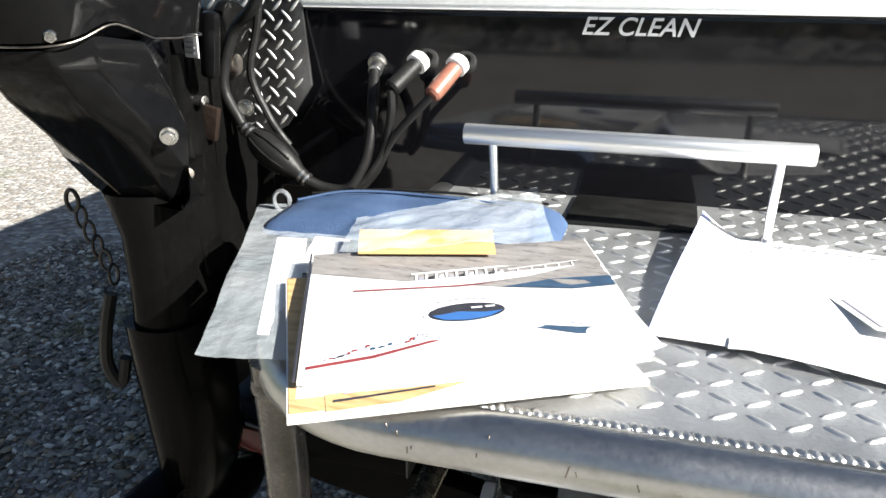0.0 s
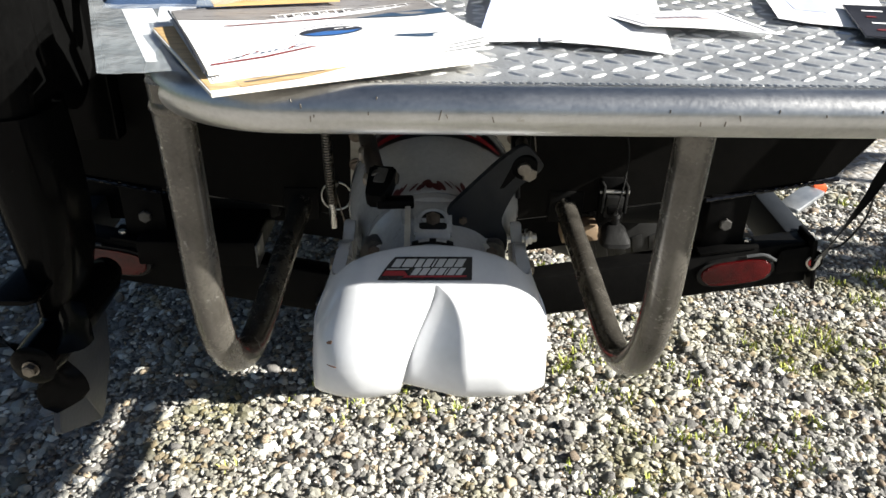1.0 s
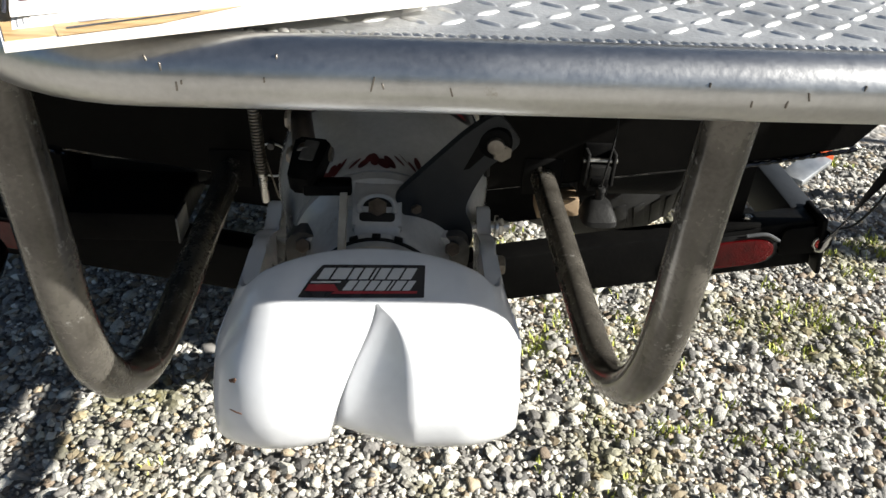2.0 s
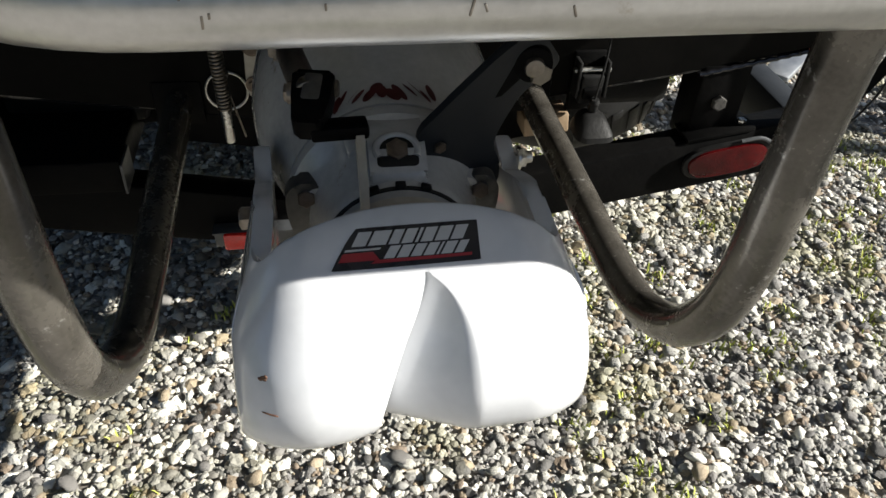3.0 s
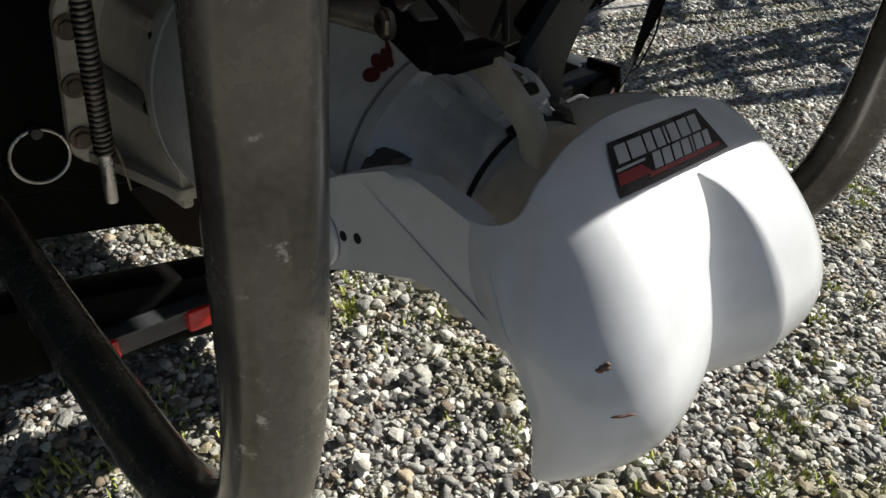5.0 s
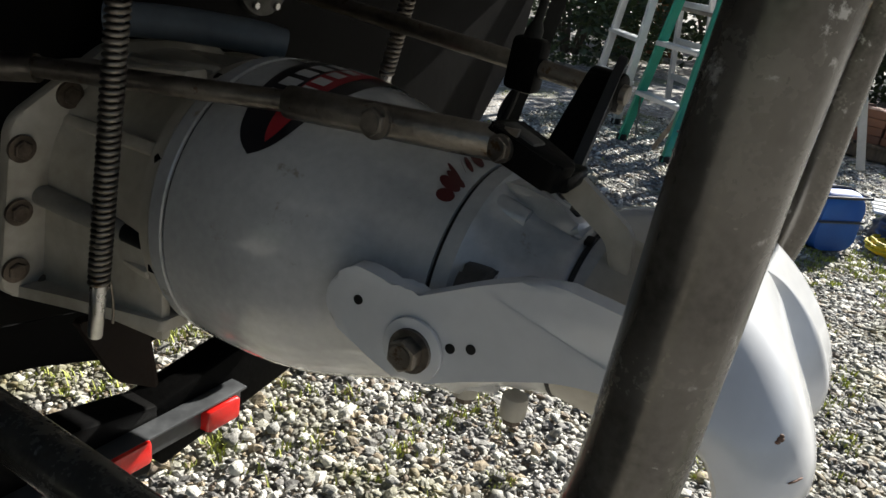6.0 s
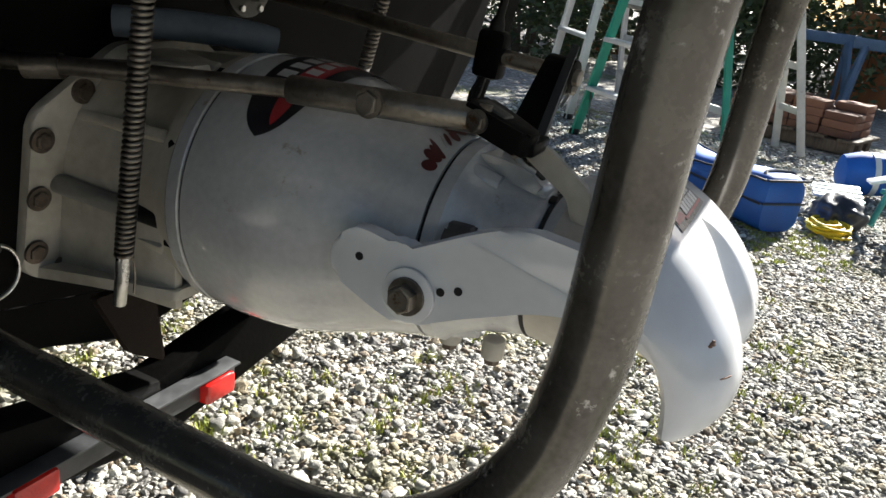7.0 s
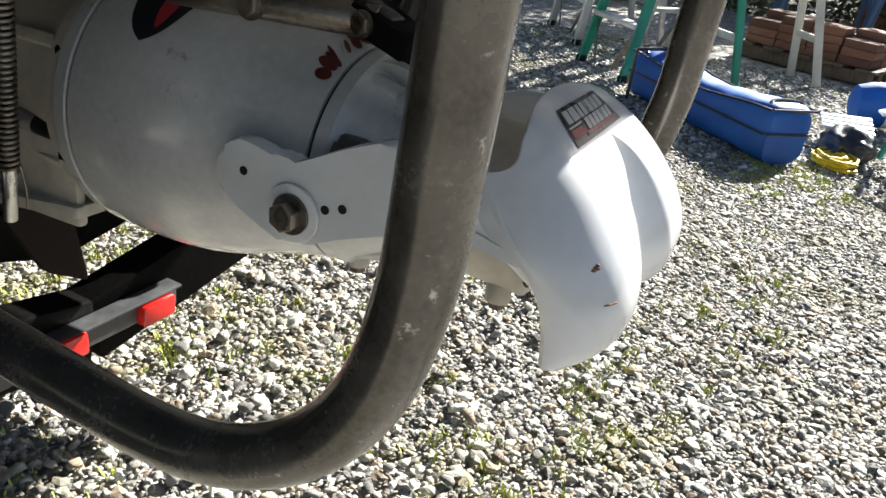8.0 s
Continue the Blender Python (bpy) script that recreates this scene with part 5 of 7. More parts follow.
def build_outboard():
    motor = thing("outboard_motor", (-0.62, 0.85, 0.33), "black auxiliary outboard motor hung beside the platform", "outboard motor")
    # the cowl's rim has a hump near its aft corner; the pan narrows in crisp facets to the leg
    rim = lambda y: 1.256 + 0.02 * math.exp(-((y - 0.63) / 0.04) ** 2)
    def drop(bm, z0):
        for v in bm.verts:
            if abs(v.co.z - z0) < 0.006:
                v.co.z += rim(v.co.y) - 1.262
        return bm
    cowl = [(1.266, -0.65, 0.69, 0.147, 0.134, 4.5), (1.3, -0.65, 0.69, 0.156, 0.143, 4.0), (1.42, -0.65, 0.695, 0.158, 0.145, 3.2), (1.54, -0.65, 0.71, 0.135, 0.125, 2.8), (1.6, -0.65, 0.71, 0.1, 0.09, 2.6), (1.615, -0.65, 0.71, 0.04, 0.04, 2.4)]
    part("cowl", drop(loft(cowl, 56), 1.266), BLACK_COWL, motor, "glossy black cowl")
    # the pan seen from above, one ring a height: its aft corner, near side and far side
    def pan_ring(z, sx, sy, near, far, fore):
        mid_y = min(sy + 0.12, 0.75)
        return [(far, 0.76, z), (sx, sy, z), (near - 0.03, sy + 0.012, z), (near - 0.01, sy + 0.05, z), (near, mid_y, z), ((near + far) / 2 + 0.01, fore - 0.08, z), ((near + far) / 2 - 0.02, fore, z), (far + 0.01, fore, z), (far, 0.86, z)]
    rings = [pan_ring(*r) for r in ((1.258, -0.61, 0.558, -0.505, -0.79, 0.97), (1.235, -0.613, 0.566, -0.503, -0.785, 0.97), (1.2, -0.617, 0.595, -0.507, -0.772, 0.965), (1.15, -0.626, 0.653, -0.512, -0.748, 0.95), (1.1, -0.62, 0.703, -0.517, -0.717, 0.93), (1.062, -0.615, 0.738, -0.521, -0.675, 0.91), (1.05, -0.615, 0.748, -0.53, -0.655, 0.9))]
    bm = bmesh.new()
    grid = [[bm.verts.new(p) for p in ring] for ring in rings]
    for a, b in zip(grid, grid[1:]):
        for k in range(len(a)):
            j = (k + 1) % len(a)
            bm.faces.new((a[k], b[k], b[j], a[j]))
    bm.faces.new(grid[0])
    bm.faces.new(grid[-1][::-1])
    bmesh.ops.recalc_face_normals(bm, faces=bm.faces)
    bmesh.ops.bevel(bm, geom=[e for e in bm.edges if e.is_manifold and e.calc_face_angle() > 0.3], offset=0.004, segments=2, affect="EDGES", profile=0.6)
    part("lower_pan", drop(bm, 1.258), BLACK_COWL, motor)
    seam = [(-0.65 + 0.149 * math.copysign(abs(math.cos(t)) ** (2 / 4.5), math.cos(t)), 0.69 + 0.136 * math.copysign(abs(math.sin(t)) ** (2 / 4.5), math.sin(t)), 0) for t in (2 * math.pi * k / 96 for k in range(96))]
    part("seam_strip", tube([Vector((x, y, rim(y) + 0.001)) for x, y, _ in seam], 0.0011, 8, closed=True), OLD_STEEL, motor)
    mid = [(0.86, -0.608, 0.815, 0.044, 0.07, 2.6), (0.93, -0.602, 0.81, 0.045, 0.068, 2.6), (1.0, -0.602, 0.805, 0.047, 0.065, 2.6), (1.06, -0.61, 0.8, 0.055, 0.068, 2.6)]
    part("midsection", loft(mid, 36), MOTOR_BLACK, motor)
    low = [(0.5, -0.622, 0.84, 0.024, 0.075, 2.2), (0.56, -0.615, 0.84, 0.032, 0.08, 2.2), (0.62, -0.61, 0.84, 0.044, 0.085, 2.3), (0.7, -0.608, 0.83, 0.054, 0.08, 2.4), (0.8, -0.608, 0.82, 0.058, 0.078, 2.5), (0.87, -0.61, 0.815, 0.057, 0.077, 2.6)]
    part("leg", loft(low, 36), MOTOR_BLACK, motor)
    plate = rounded([(-0.665, 0.70), (-0.59, 0.70), (-0.6, 0.95), (-0.628, 0.98), (-0.655, 0.95)], 0.02)
    part("cavitation_plate", slab(plate, 0.008, Matrix.Translation((0, 0, 0.6)), 0.002), MOTOR_BLACK, motor)
    part("gearcase", lathe([(0, 0.012), (0.02, 0.028), (0.06, 0.038), (0.16, 0.04), (0.22, 0.036), (0.235, 0.03)], (-0.605, 0.985, 0.508), (0, -1, 0), 32), MOTOR_BLACK, motor)
    skeg = [(0.735, 0.47), (0.93, 0.47), (0.9, 0.36), (0.83, 0.275), (0.69, 0.36)]
    part("skeg", slab(rounded(skeg, 0.01), 0.01, Matrix(((0, 0, 1, -0.612), (1, 0, 0, 0), (0, 1, 0, 0), (0, 0, 0, 1))), 0.003), SKEG_GREY, motor, "bare blue-grey skeg tip")
    prop = part("propeller", lathe([(0, 0.034), (0.03, 0.036), (0.07, 0.034), (0.075, 0.026)], (-0.605, 0.748, 0.508), (0, -1, 0), 28), MOTOR_BLACK, motor)
    for k in range(3):
        a0 = 0.7 + k * 2 * math.pi / 3
        bm = bmesh.new()
        rows = []
        for i in range(9):
            r = 0.03 + 0.078 * i / 8
            spread = (0.5 + 0.35 * math.sin(math.pi * i / 8)) * (1 if i < 8 else 0.55)
            rows.append([[bm.verts.new((-0.605 + r * math.cos(a0 + spread * (j / 6 - 0.5)), 0.712 + 0.05 * (j / 6 - 0.5) * (1 - 0.4 * i / 8) + o, 0.508 + r * math.sin(a0 + spread * (j / 6 - 0.5)))) for j in range(7)] for o in (0.0015, -0.0015)])
        for (a, b), (c, d) in zip(rows, rows[1:]):
            for j in range(6):
                bm.faces.new((a[j], a[j + 1], c[j + 1], c[j]))
                bm.faces.new((b[j], d[j], d[j + 1], b[j + 1]))
        part("blade", bm, MOTOR_BLACK, prop)
    hex_bolt("prop_nut", (-0.605, 0.672, 0.508), (0, -1, 0), 0.01, prop, OLD_STEEL, 0.012, 0.013)
    hex_bolt("pan_bolt", (-0.513, 0.712, 1.148), (0.5, -0.86, -0.1), 0.0085, motor, STEEL, 0.012, 0.0105)
    hex_bolt("seam_bolt", (-0.527, 0.571, 1.268), (0.4, -1, 0), 0.0065, motor, STEEL, 0.003)
    # Thin steel tube draws the highlight along the pan's aft edge.
    part("edge_strip", tube([Vector((r[1][0], r[1][1] + 0.0005, r[1][2])) for r in rings[1:-1]], 0.0012, 8), OLD_STEEL, motor, "bright highlight line drawn along the edge of the pan")
    sticker = part("sticker", box((0.03, 0.002, 0.034), (-0.566, 0.85, 1.24), Matrix.Rotation(-0.4, 3, "Z"), 0.0005), PAPER, motor, "small white sticker with grey lines")
    for k in range(4):
        part("lettering_bar", box((0.02, 0.001, 0.002), (-0.567, 0.8482, 1.25 - 0.007 * k), Matrix.Rotation(-0.4, 3, "Z"), 0.0), INK_GREY, sticker)
    part("grey_cap", rod((-0.55, 0.785, 1.087), (-0.534, 0.77, 1.087), 0.008, seg=18, bevel=0.002), OLD_STEEL, motor)
    part("rust_plate", box((0.05, 0.012, 0.05), (-0.61, 0.925, 1.125), Matrix.Rotation(0.2, 3, "Y"), 0.003), RUST_BROWN, motor, "rusty bracket plate")
    part("tilt_pin", rod((-0.64, 0.915, 1.155), (-0.59, 0.905, 1.158), 0.007, seg=14, bevel=0.001), STEEL, motor)
    part("tilt_link", beam((-0.565, 0.9, 1.28), (-0.575, 0.9, 1.19), 0.02, 0.025, 0.008), BLACK_COWL, motor)
    hex_bolt("clamp_bolt", (-0.578, 0.99, 1.136), (0.3, -1, 0), 0.01, motor, STEEL, 0.012, 0.013)
    # clamp bracket to the transom
    part("swivel_bracket", loft([(0.86, -0.64, 0.93, 0.04, 0.055, 3), (1.0, -0.645, 0.935, 0.045, 0.06, 3), (1.16, -0.65, 0.94, 0.045, 0.06, 3), (1.22, -0.65, 0.95, 0.04, 0.055, 3)], 28), MOTOR_BLACK, motor)
    for x in (-0.73, -0.61):
        part("clamp_plate", slab(rounded([(0.93, 0.83), (1.0, 0.8), (1.09, 0.88), (1.09, 1.26), (1.0, 1.3), (0.94, 1.2)], 0.03), 0.018, Matrix(((0, 0, 1, x - 0.009), (1, 0, 0, 0), (0, 1, 0, 0), (0, 0, 0, 1))), 0.004), MOTOR_BLACK, motor)
    part("mount_board", box((0.22, 0.045, 0.44), (-0.69, 1.09, 0.94), bevel=0.006), MOTOR_BLACK, motor)
    part("pivot_tube", rod((-0.77, 0.99, 1.2), (-0.585, 0.99, 1.2), 0.016, seg=18, bevel=0.002), OLD_STEEL, motor)
    part("side_cover", box((0.018, 0.05, 0.17), (-0.562, 0.83, 1.01), Matrix.Rotation(0.18, 3, "X"), 0.006), MOTOR_BLACK, motor)
    # safety chain ring and shackle
    shackle = part("shackle", tube([Vector((-0.722 + 0.01 * math.cos(t), 0.77, 1.036 + 0.015 * math.sin(t))) for t in (2 * math.pi * k / 24 for k in range(24))], 0.003, 8, closed=True), DARK_STEEL, motor)
    for k in range(5):
        c = Vector((-0.716 + 0.01 * k, 0.775, 1.012 - 0.02 * k))
        pts = [c + Vector(((0.007 if k % 2 else 0.002) * math.cos(t), (0.002 if k % 2 else 0.007) * math.cos(t), 0.015 * math.sin(t))) for t in (2 * math.pi * j / 16 for j in range(16))]
        part("chain_link", tube(pts, 0.0024, 6, closed=True), DARK_STEEL, shackle)
    part("hanging_strap", tube(glide([(-0.69, 0.78, 0.9), (-0.7, 0.77, 0.84), (-0.705, 0.77, 0.79), (-0.69, 0.775, 0.76), (-0.68, 0.78, 0.8)], 6), 0.009, 8), BLACK_RUBBER, motor)
    return motor


build_outboard()


def build_hoses():
    fuel = thing("fuel_line", (-0.5, 1.0, 1.02), "black rubber fuel hose with a primer bulb", "fuel hose")
    part("hose", tube(glide([(-0.5, 0.95, 1.34), (-0.535, 0.96, 1.285), (-0.578, 0.97, 1.245), (-0.6, 0.97, 1.171), (-0.575, 0.97, 1.115)], 8), 0.0085, 12), BLACK_RUBBER, fuel)
    b0, b1 = Vector((-0.575, 0.97, 1.113)), Vector((-0.47, 0.97, 1.036))
    d = (b1 - b0).normalized()
    L = (b1 - b0).length
    bulb = part("primer_bulb", lathe([(0, 0.009), (L * 0.14, 0.01), (L * 0.2, 0.016), (L * 0.35, 0.023), (L * 0.55, 0.0245), (L * 0.72, 0.02), (L * 0.85, 0.0125), (L, 0.0095)], b0, d, 28), BLACK_RUBBER, fuel, "ribbed black primer bulb")
    side = d.cross(Vector((0, 1, 0))).normalized()
    for k in range(8):
        a = k * math.pi / 4
        off = lambda s, r: b0 + d * (L * s) + (side * math.cos(a) + Vector((0, 1, 0)) * math.sin(a)) * r
        part("rib", tube(glide([off(0.2, 0.0165), off(0.35, 0.0238), off(0.55, 0.0253), off(0.72, 0.0208)], 4), 0.0014, 6), BLACK_RUBBER, bulb)
    for s in (0.05, 0.12, 0.9, 0.97):
        part("clip", lathe([(0, 0.0115), (0.004, 0.0115)], b0 + d * (L * s), d, 20), STEEL, bulb)
    part("hose", tube(glide([b1, (-0.444, 0.975, 1.0255), (-0.41, 0.98, 1.0255), (-0.388, 0.99, 1.06), (-0.38, 1.0, 1.1), (-0.382, 1.02, 1.15), (-0.392, 1.055, 1.193)], 8), 0.0085, 12), BLACK_RUBBER, fuel)
    part("fitting", rod((-0.39, 1.05, 1.19), (-0.393, 1.075, 1.203), 0.0105, seg=16, bevel=0.001), STEEL, fuel)
    part("flange", rod((-0.393, 1.07, 1.2), (-0.394, 1.078, 1.205), 0.015, seg=18), STEEL, fuel)
    second = thing("cable", (-0.52, 1.0, 1.08), "thin black cable looping down from the outboard", "cable")
    part("cable", tube(glide([(-0.52, 0.96, 1.34), (-0.54, 0.975, 1.26), (-0.556, 0.975, 1.19), (-0.535, 0.98, 1.13), (-0.515, 0.98, 1.1), (-0.505, 0.985, 1.085)], 8), 0.006, 10), BLACK_RUBBER, second)
    for grip_mat, label, a, b, tail in (
            (BLACK_RUBBER, "black battery cable with a white ringed plug in the transom", Vector((-0.346, 1.0, 1.172)), Vector((-0.322, 1.05, 1.206)), [(-0.405, 0.985, 1.0225), (-0.38, 0.99, 1.045), (-0.358, 1.0, 1.085), (-0.346, 1.0, 1.14)]),
            (COPPER, "battery cable with a copper brown plug in the transom", Vector((-0.285, 1.0, 1.166)), Vector((-0.262, 1.05, 1.204)), [(-0.395, 0.995, 1.022), (-0.372, 1.0, 1.05), (-0.345, 1.0, 1.1), (-0.31, 1.0, 1.14)])):
        plug = thing("cable_plug", (a + b) / 2, label, "cable plug", "cable plugs in the transom")
        w = (b - a).normalized()
        part("grip", lathe([(0, 0.009), (0.004, 0.0125), (0.02, 0.013), ((b - a).length - 0.004, 0.0125)], a, w, 22), grip_mat, plug)
        part("ring", lathe([(0, 0.0125), (0.002, 0.0165), (0.014, 0.0165), (0.018, 0.013)], b - w * 0.006, w, 24), WHITE_PLASTIC, plug, "white plastic ring")
        part("stem", rod(b, b + w * 0.013, 0.008, seg=14), STEEL, plug)
        part("wire", tube(glide(tail + [tuple(a)], 8), 0.0062, 10), BLACK_RUBBER, plug)


build_hoses()

# ---------- things on the platform ----------


def sheet(corners, lift, n=16, m=12, thick=0.0004, drop=None):
    """A thin sheet over four corners (x, y), from near left round; lift(u, v) bends it above the plate."""
    (ax, ay), (bx, by), (cx, cy), (dx, dy) = corners
    bm = bmesh.new()
    layers = []
    for o in (0, thick):
        g = []
        for j in range(m + 1):
            v = j / m
            row = []
            for i in range(n + 1):
                u = i / n
                x = (ax * (1 - u) + bx * u) * (1 - v) + (dx * (1 - u) + cx * u) * v
                y = (ay * (1 - u) + by * u) * (1 - v) + (dy * (1 - u) + cy * u) * v
                row.append(bm.verts.new((x, y, lift(u, v) + o)))
            g.append(row)
        layers.append(g)
    low, top = layers
    for j in range(m):
        for i in range(n):
            bm.faces.new((top[j][i], top[j][i + 1], top[j + 1][i + 1], top[j + 1][i]))
            bm.faces.new((low[j][i], low[j + 1][i], low[j + 1][i + 1], low[j][i + 1]))
    for i in range(n):
        bm.faces.new((low[0][i], low[0][i + 1], top[0][i + 1], top[0][i]))
        bm.faces.new((low[m][i + 1], low[m][i], top[m][i], top[m][i + 1]))
    for j in range(m):
        bm.faces.new((low[j + 1][0], low[j][0], top[j][0], top[j + 1][0]))
        bm.faces.new((low[j][n], low[j + 1][n], top[j + 1][n], top[j][n]))
    return bm


def lerp_corner(corners, u, v):
    (ax, ay), (bx, by), (cx, cy), (dx, dy) = corners
    return ((ax * (1 - u) + bx * u) * (1 - v) + (dx * (1 - u) + cx * u) * v, (ay * (1 - u) + by * u) * (1 - v) + (dy * (1 - u) + cy * u) * v)


def patch(corners, u0, v0, u1, v1, lift, parent, name, material, label="", lean=0.0):
    """A printed area of a sheet, laid just over it."""
    c = [lerp_corner(corners, *q) for q in ((u0, v0), (u1, v0), (u1 + lean, v1), (u0 + lean, v1))]
    qs = ((u0, v0), (u1, v0), (u1 + lean, v1), (u0 + lean, v1))

    def up(a, b):
        u = (qs[0][0] * (1 - a) + qs[1][0] * a) * (1 - b) + (qs[3][0] * (1 - a) + qs[2][0] * a) * b
        return lift(u, v0 + (v1 - v0) * b) + 0.0008
    return part(name, sheet(c, up, 12, 6, 0.0002), material, parent, label)


def shape_patch(corners, outline, lift, parent, name, material, label="", up=0.0006):
    """A printed shape given by its outline in the sheet's own u, v."""
    bm = bmesh.new()
    cu, cv = sum(p[0] for p in outline) / len(outline), sum(p[1] for p in outline) / len(outline)
    mid = bm.verts.new((*lerp_corner(corners, cu, cv), lift(cu, cv) + up))
    ring = [bm.verts.new((*lerp_corner(corners, u, v), lift(u, v) + up + 0.0003)) for u, v in outline]
    for k in range(len(ring)):
        bm.faces.new((mid, ring[k], ring[(k + 1) % len(ring)]))
    return part(name, bm, material, parent, label)


def oval(cu, cv, ru, rv, n=28):
    return [(cu + ru * math.cos(2 * math.pi * k / n), cv + rv * math.sin(2 * math.pi * k / n)) for k in range(n)]


LOW_BOOK = [(-0.192, 0.376), (0.05, 0.517), (-0.075, 0.748), (-0.324, 0.624)]
TOP_BOOK = [(-0.205, 0.417), (0.046, 0.578), (-0.04, 0.84), (-0.32, 0.683)]


def build_brochures():
    z0 = PLATE_Z + 0.0082
    low_lift = lambda u, v: z0 + 0.0034 + 0.002 * (1 - v) * (1 - u) ** 2 + 0.001 * math.sin(3 * u)
    low = thing("brochure", (-0.12, 0.55, z0), "stapled brochure with a tan photograph under another brochure", "brochure", "brochures on the platform")
    part("page_block", sheet(LOW_BOOK, lambda u, v: z0 + 0.0025 * (1 - v) * (1 - u), 14, 10, 0.0034), PAPER_EDGE, low)
    cover = part("cover", sheet(LOW_BOOK, low_lift, 18, 12, 0.0005), PAPER, low)
    patch(LOW_BOOK, 0.005, 0.03, 0.1, 1.0, low_lift, cover, "tan_margin", INK_SAND, "tan photograph of boards")
    shape_patch(LOW_BOOK, [(0.1, 0.02), (0.3, 0.03), (0.5, 0.1), (0.72, 0.2), (0.9, 0.24), (0.5, 0.26), (0.1, 0.24)], low_lift, cover, "tan_photograph", INK_SAND, "tan photograph of boards", 0.001)
    for k in range(4):
        shape_patch(LOW_BOOK, [(0.12 + 0.03 * k, 0.06 + 0.038 * k), (0.4 + 0.08 * k, 0.085 + 0.04 * k), (0.4 + 0.08 * k, 0.094 + 0.04 * k), (0.12 + 0.03 * k, 0.073 + 0.038 * k)], low_lift, cover, "dark_line", INK_GREY if k % 2 else INK_DARK, "", 0.0014)
    middle = thing("brochure", (-0.1, 0.57, z0), "thin loose brochure with fanned pages", "brochure", "brochures on the platform")
    z1 = z0 + 0.0058
    mid_book = [(-0.2, 0.405), (0.05, 0.548), (-0.05, 0.8), (-0.315, 0.66)]
    for k in range(4):
        c = [(x + 0.002 * k, y + 0.0035 * k) for x, y in mid_book]
        part("page", sheet(c, lambda u, v: z1 + 0.0006 * k + 0.0035 * k * u ** 3 * (1 - v), 14, 8, 0.0005), PAPER, middle)
    z2 = z1 + 0.0036
    lift = lambda u, v: z2 + 0.003 * (1 - u) ** 2 + 0.004 * u ** 4 * (1 - v) + 0.002 * math.sin(4 * v)
    top = thing("brochure", (-0.11, 0.6, z2), "glossy boat brochure with photographs of boats, on a stack", "brochure", "brochures on the platform")
    part("page_block", sheet(TOP_BOOK, lambda u, v: lift(u, v) - 0.003, 16, 10, 0.0028), PAPER_EDGE, top)
    cover = part("cover", sheet(TOP_BOOK, lift, 20, 14, 0.0005), PAPER, top)
    part("spine", tube([(lerp_corner(TOP_BOOK, 0, v / 10)[0] - 0.0035, lerp_corner(TOP_BOOK, 0, v / 10)[1] + 0.001, lift(0, v / 10)) for v in range(11)], 0.0012, 6), INK_DARK, top)
    shape_patch(TOP_BOOK, [(0.0, 0.995), (0.995, 0.995), (0.998, 0.42), (0.85, 0.43), (0.62, 0.51), (0.35, 0.62), (0.0, 0.78)], lift, cover, "water_photograph", INK_WATER, "photograph of grey water")
    shape_patch(TOP_BOOK, [(0.62, 0.511), (0.85, 0.431), (0.997, 0.422), (0.997, 0.52), (0.8, 0.545)], lift, cover, "dark_water", INK_NAVY, "dark water in the photograph", 0.001)
    shape_patch(TOP_BOOK, [(0.14, 0.580), (0.5, 0.556), (0.72, 0.590), (0.9, 0.665), (0.6, 0.645), (0.3, 0.628)], lift, cover, "boat_picture", PAPER, "picture of a white boat", 0.0013)
    shape_patch(TOP_BOOK, [(0.14, 0.566), (0.5, 0.543), (0.62, 0.556), (0.5, 0.553), (0.14, 0.578)], lift, cover, "red_stripe", INK_RED, "", 0.0016)
    # cabin roof, posts and bow rail
    shape_patch(TOP_BOOK, [(0.33, 0.705), (0.63, 0.725), (0.68, 0.712), (0.63, 0.708), (0.33, 0.690)], lift, cover, "cabin_roof", PAPER, "", 0.0016)
    for k in range(9):
        u = 0.34 + 0.034 * k
        shape_patch(TOP_BOOK, [(u, 0.63), (u + 0.008, 0.63), (u + 0.011, 0.705), (u + 0.003, 0.705)], lift, cover, "cabin_post", PAPER, "", 0.0013)
        shape_patch(TOP_BOOK, [(u + 0.011, 0.635), (u + 0.03, 0.635), (u + 0.03, 0.662 + 0.01 * (k % 3)), (u + 0.013, 0.662)], lift, cover, "cabin_window", (INK_GREY, INK_DARK, PAPER)[k % 3], "", 0.0014)
    shape_patch(TOP_BOOK, [(0.66, 0.675), (0.92, 0.715), (0.92, 0.722), (0.66, 0.683)], lift, cover, "bow_rail", PAPER, "", 0.0014)
    for k in range(5):
        u = 0.69 + 0.05 * k
        shape_patch(TOP_BOOK, [(u, 0.60 + 0.014 * k), (u + 0.005, 0.60 + 0.014 * k), (u + 0.007, 0.68 + 0.008 * k), (u + 0.002, 0.68 + 0.008 * k)], lift, cover, "rail_post", PAPER, "", 0.0014)
    shape_patch(TOP_BOOK, oval(0.49, 0.325, 0.14, 0.085), lift, cover, "badge", PAPER, "", 0.0008)
    badge = shape_patch(TOP_BOOK, oval(0.485, 0.325, 0.12, 0.068), lift, cover, "badge", INK_DARK, "dark and blue oval badge", 0.0012)
    shape_patch(TOP_BOOK, [(0.375, 0.310), (0.41, 0.275), (0.485, 0.260), (0.555, 0.275), (0.595, 0.310), (0.54, 0.307), (0.46, 0.328)], lift, badge, "blue_wave", INK_BLUE, "", 0.0016)
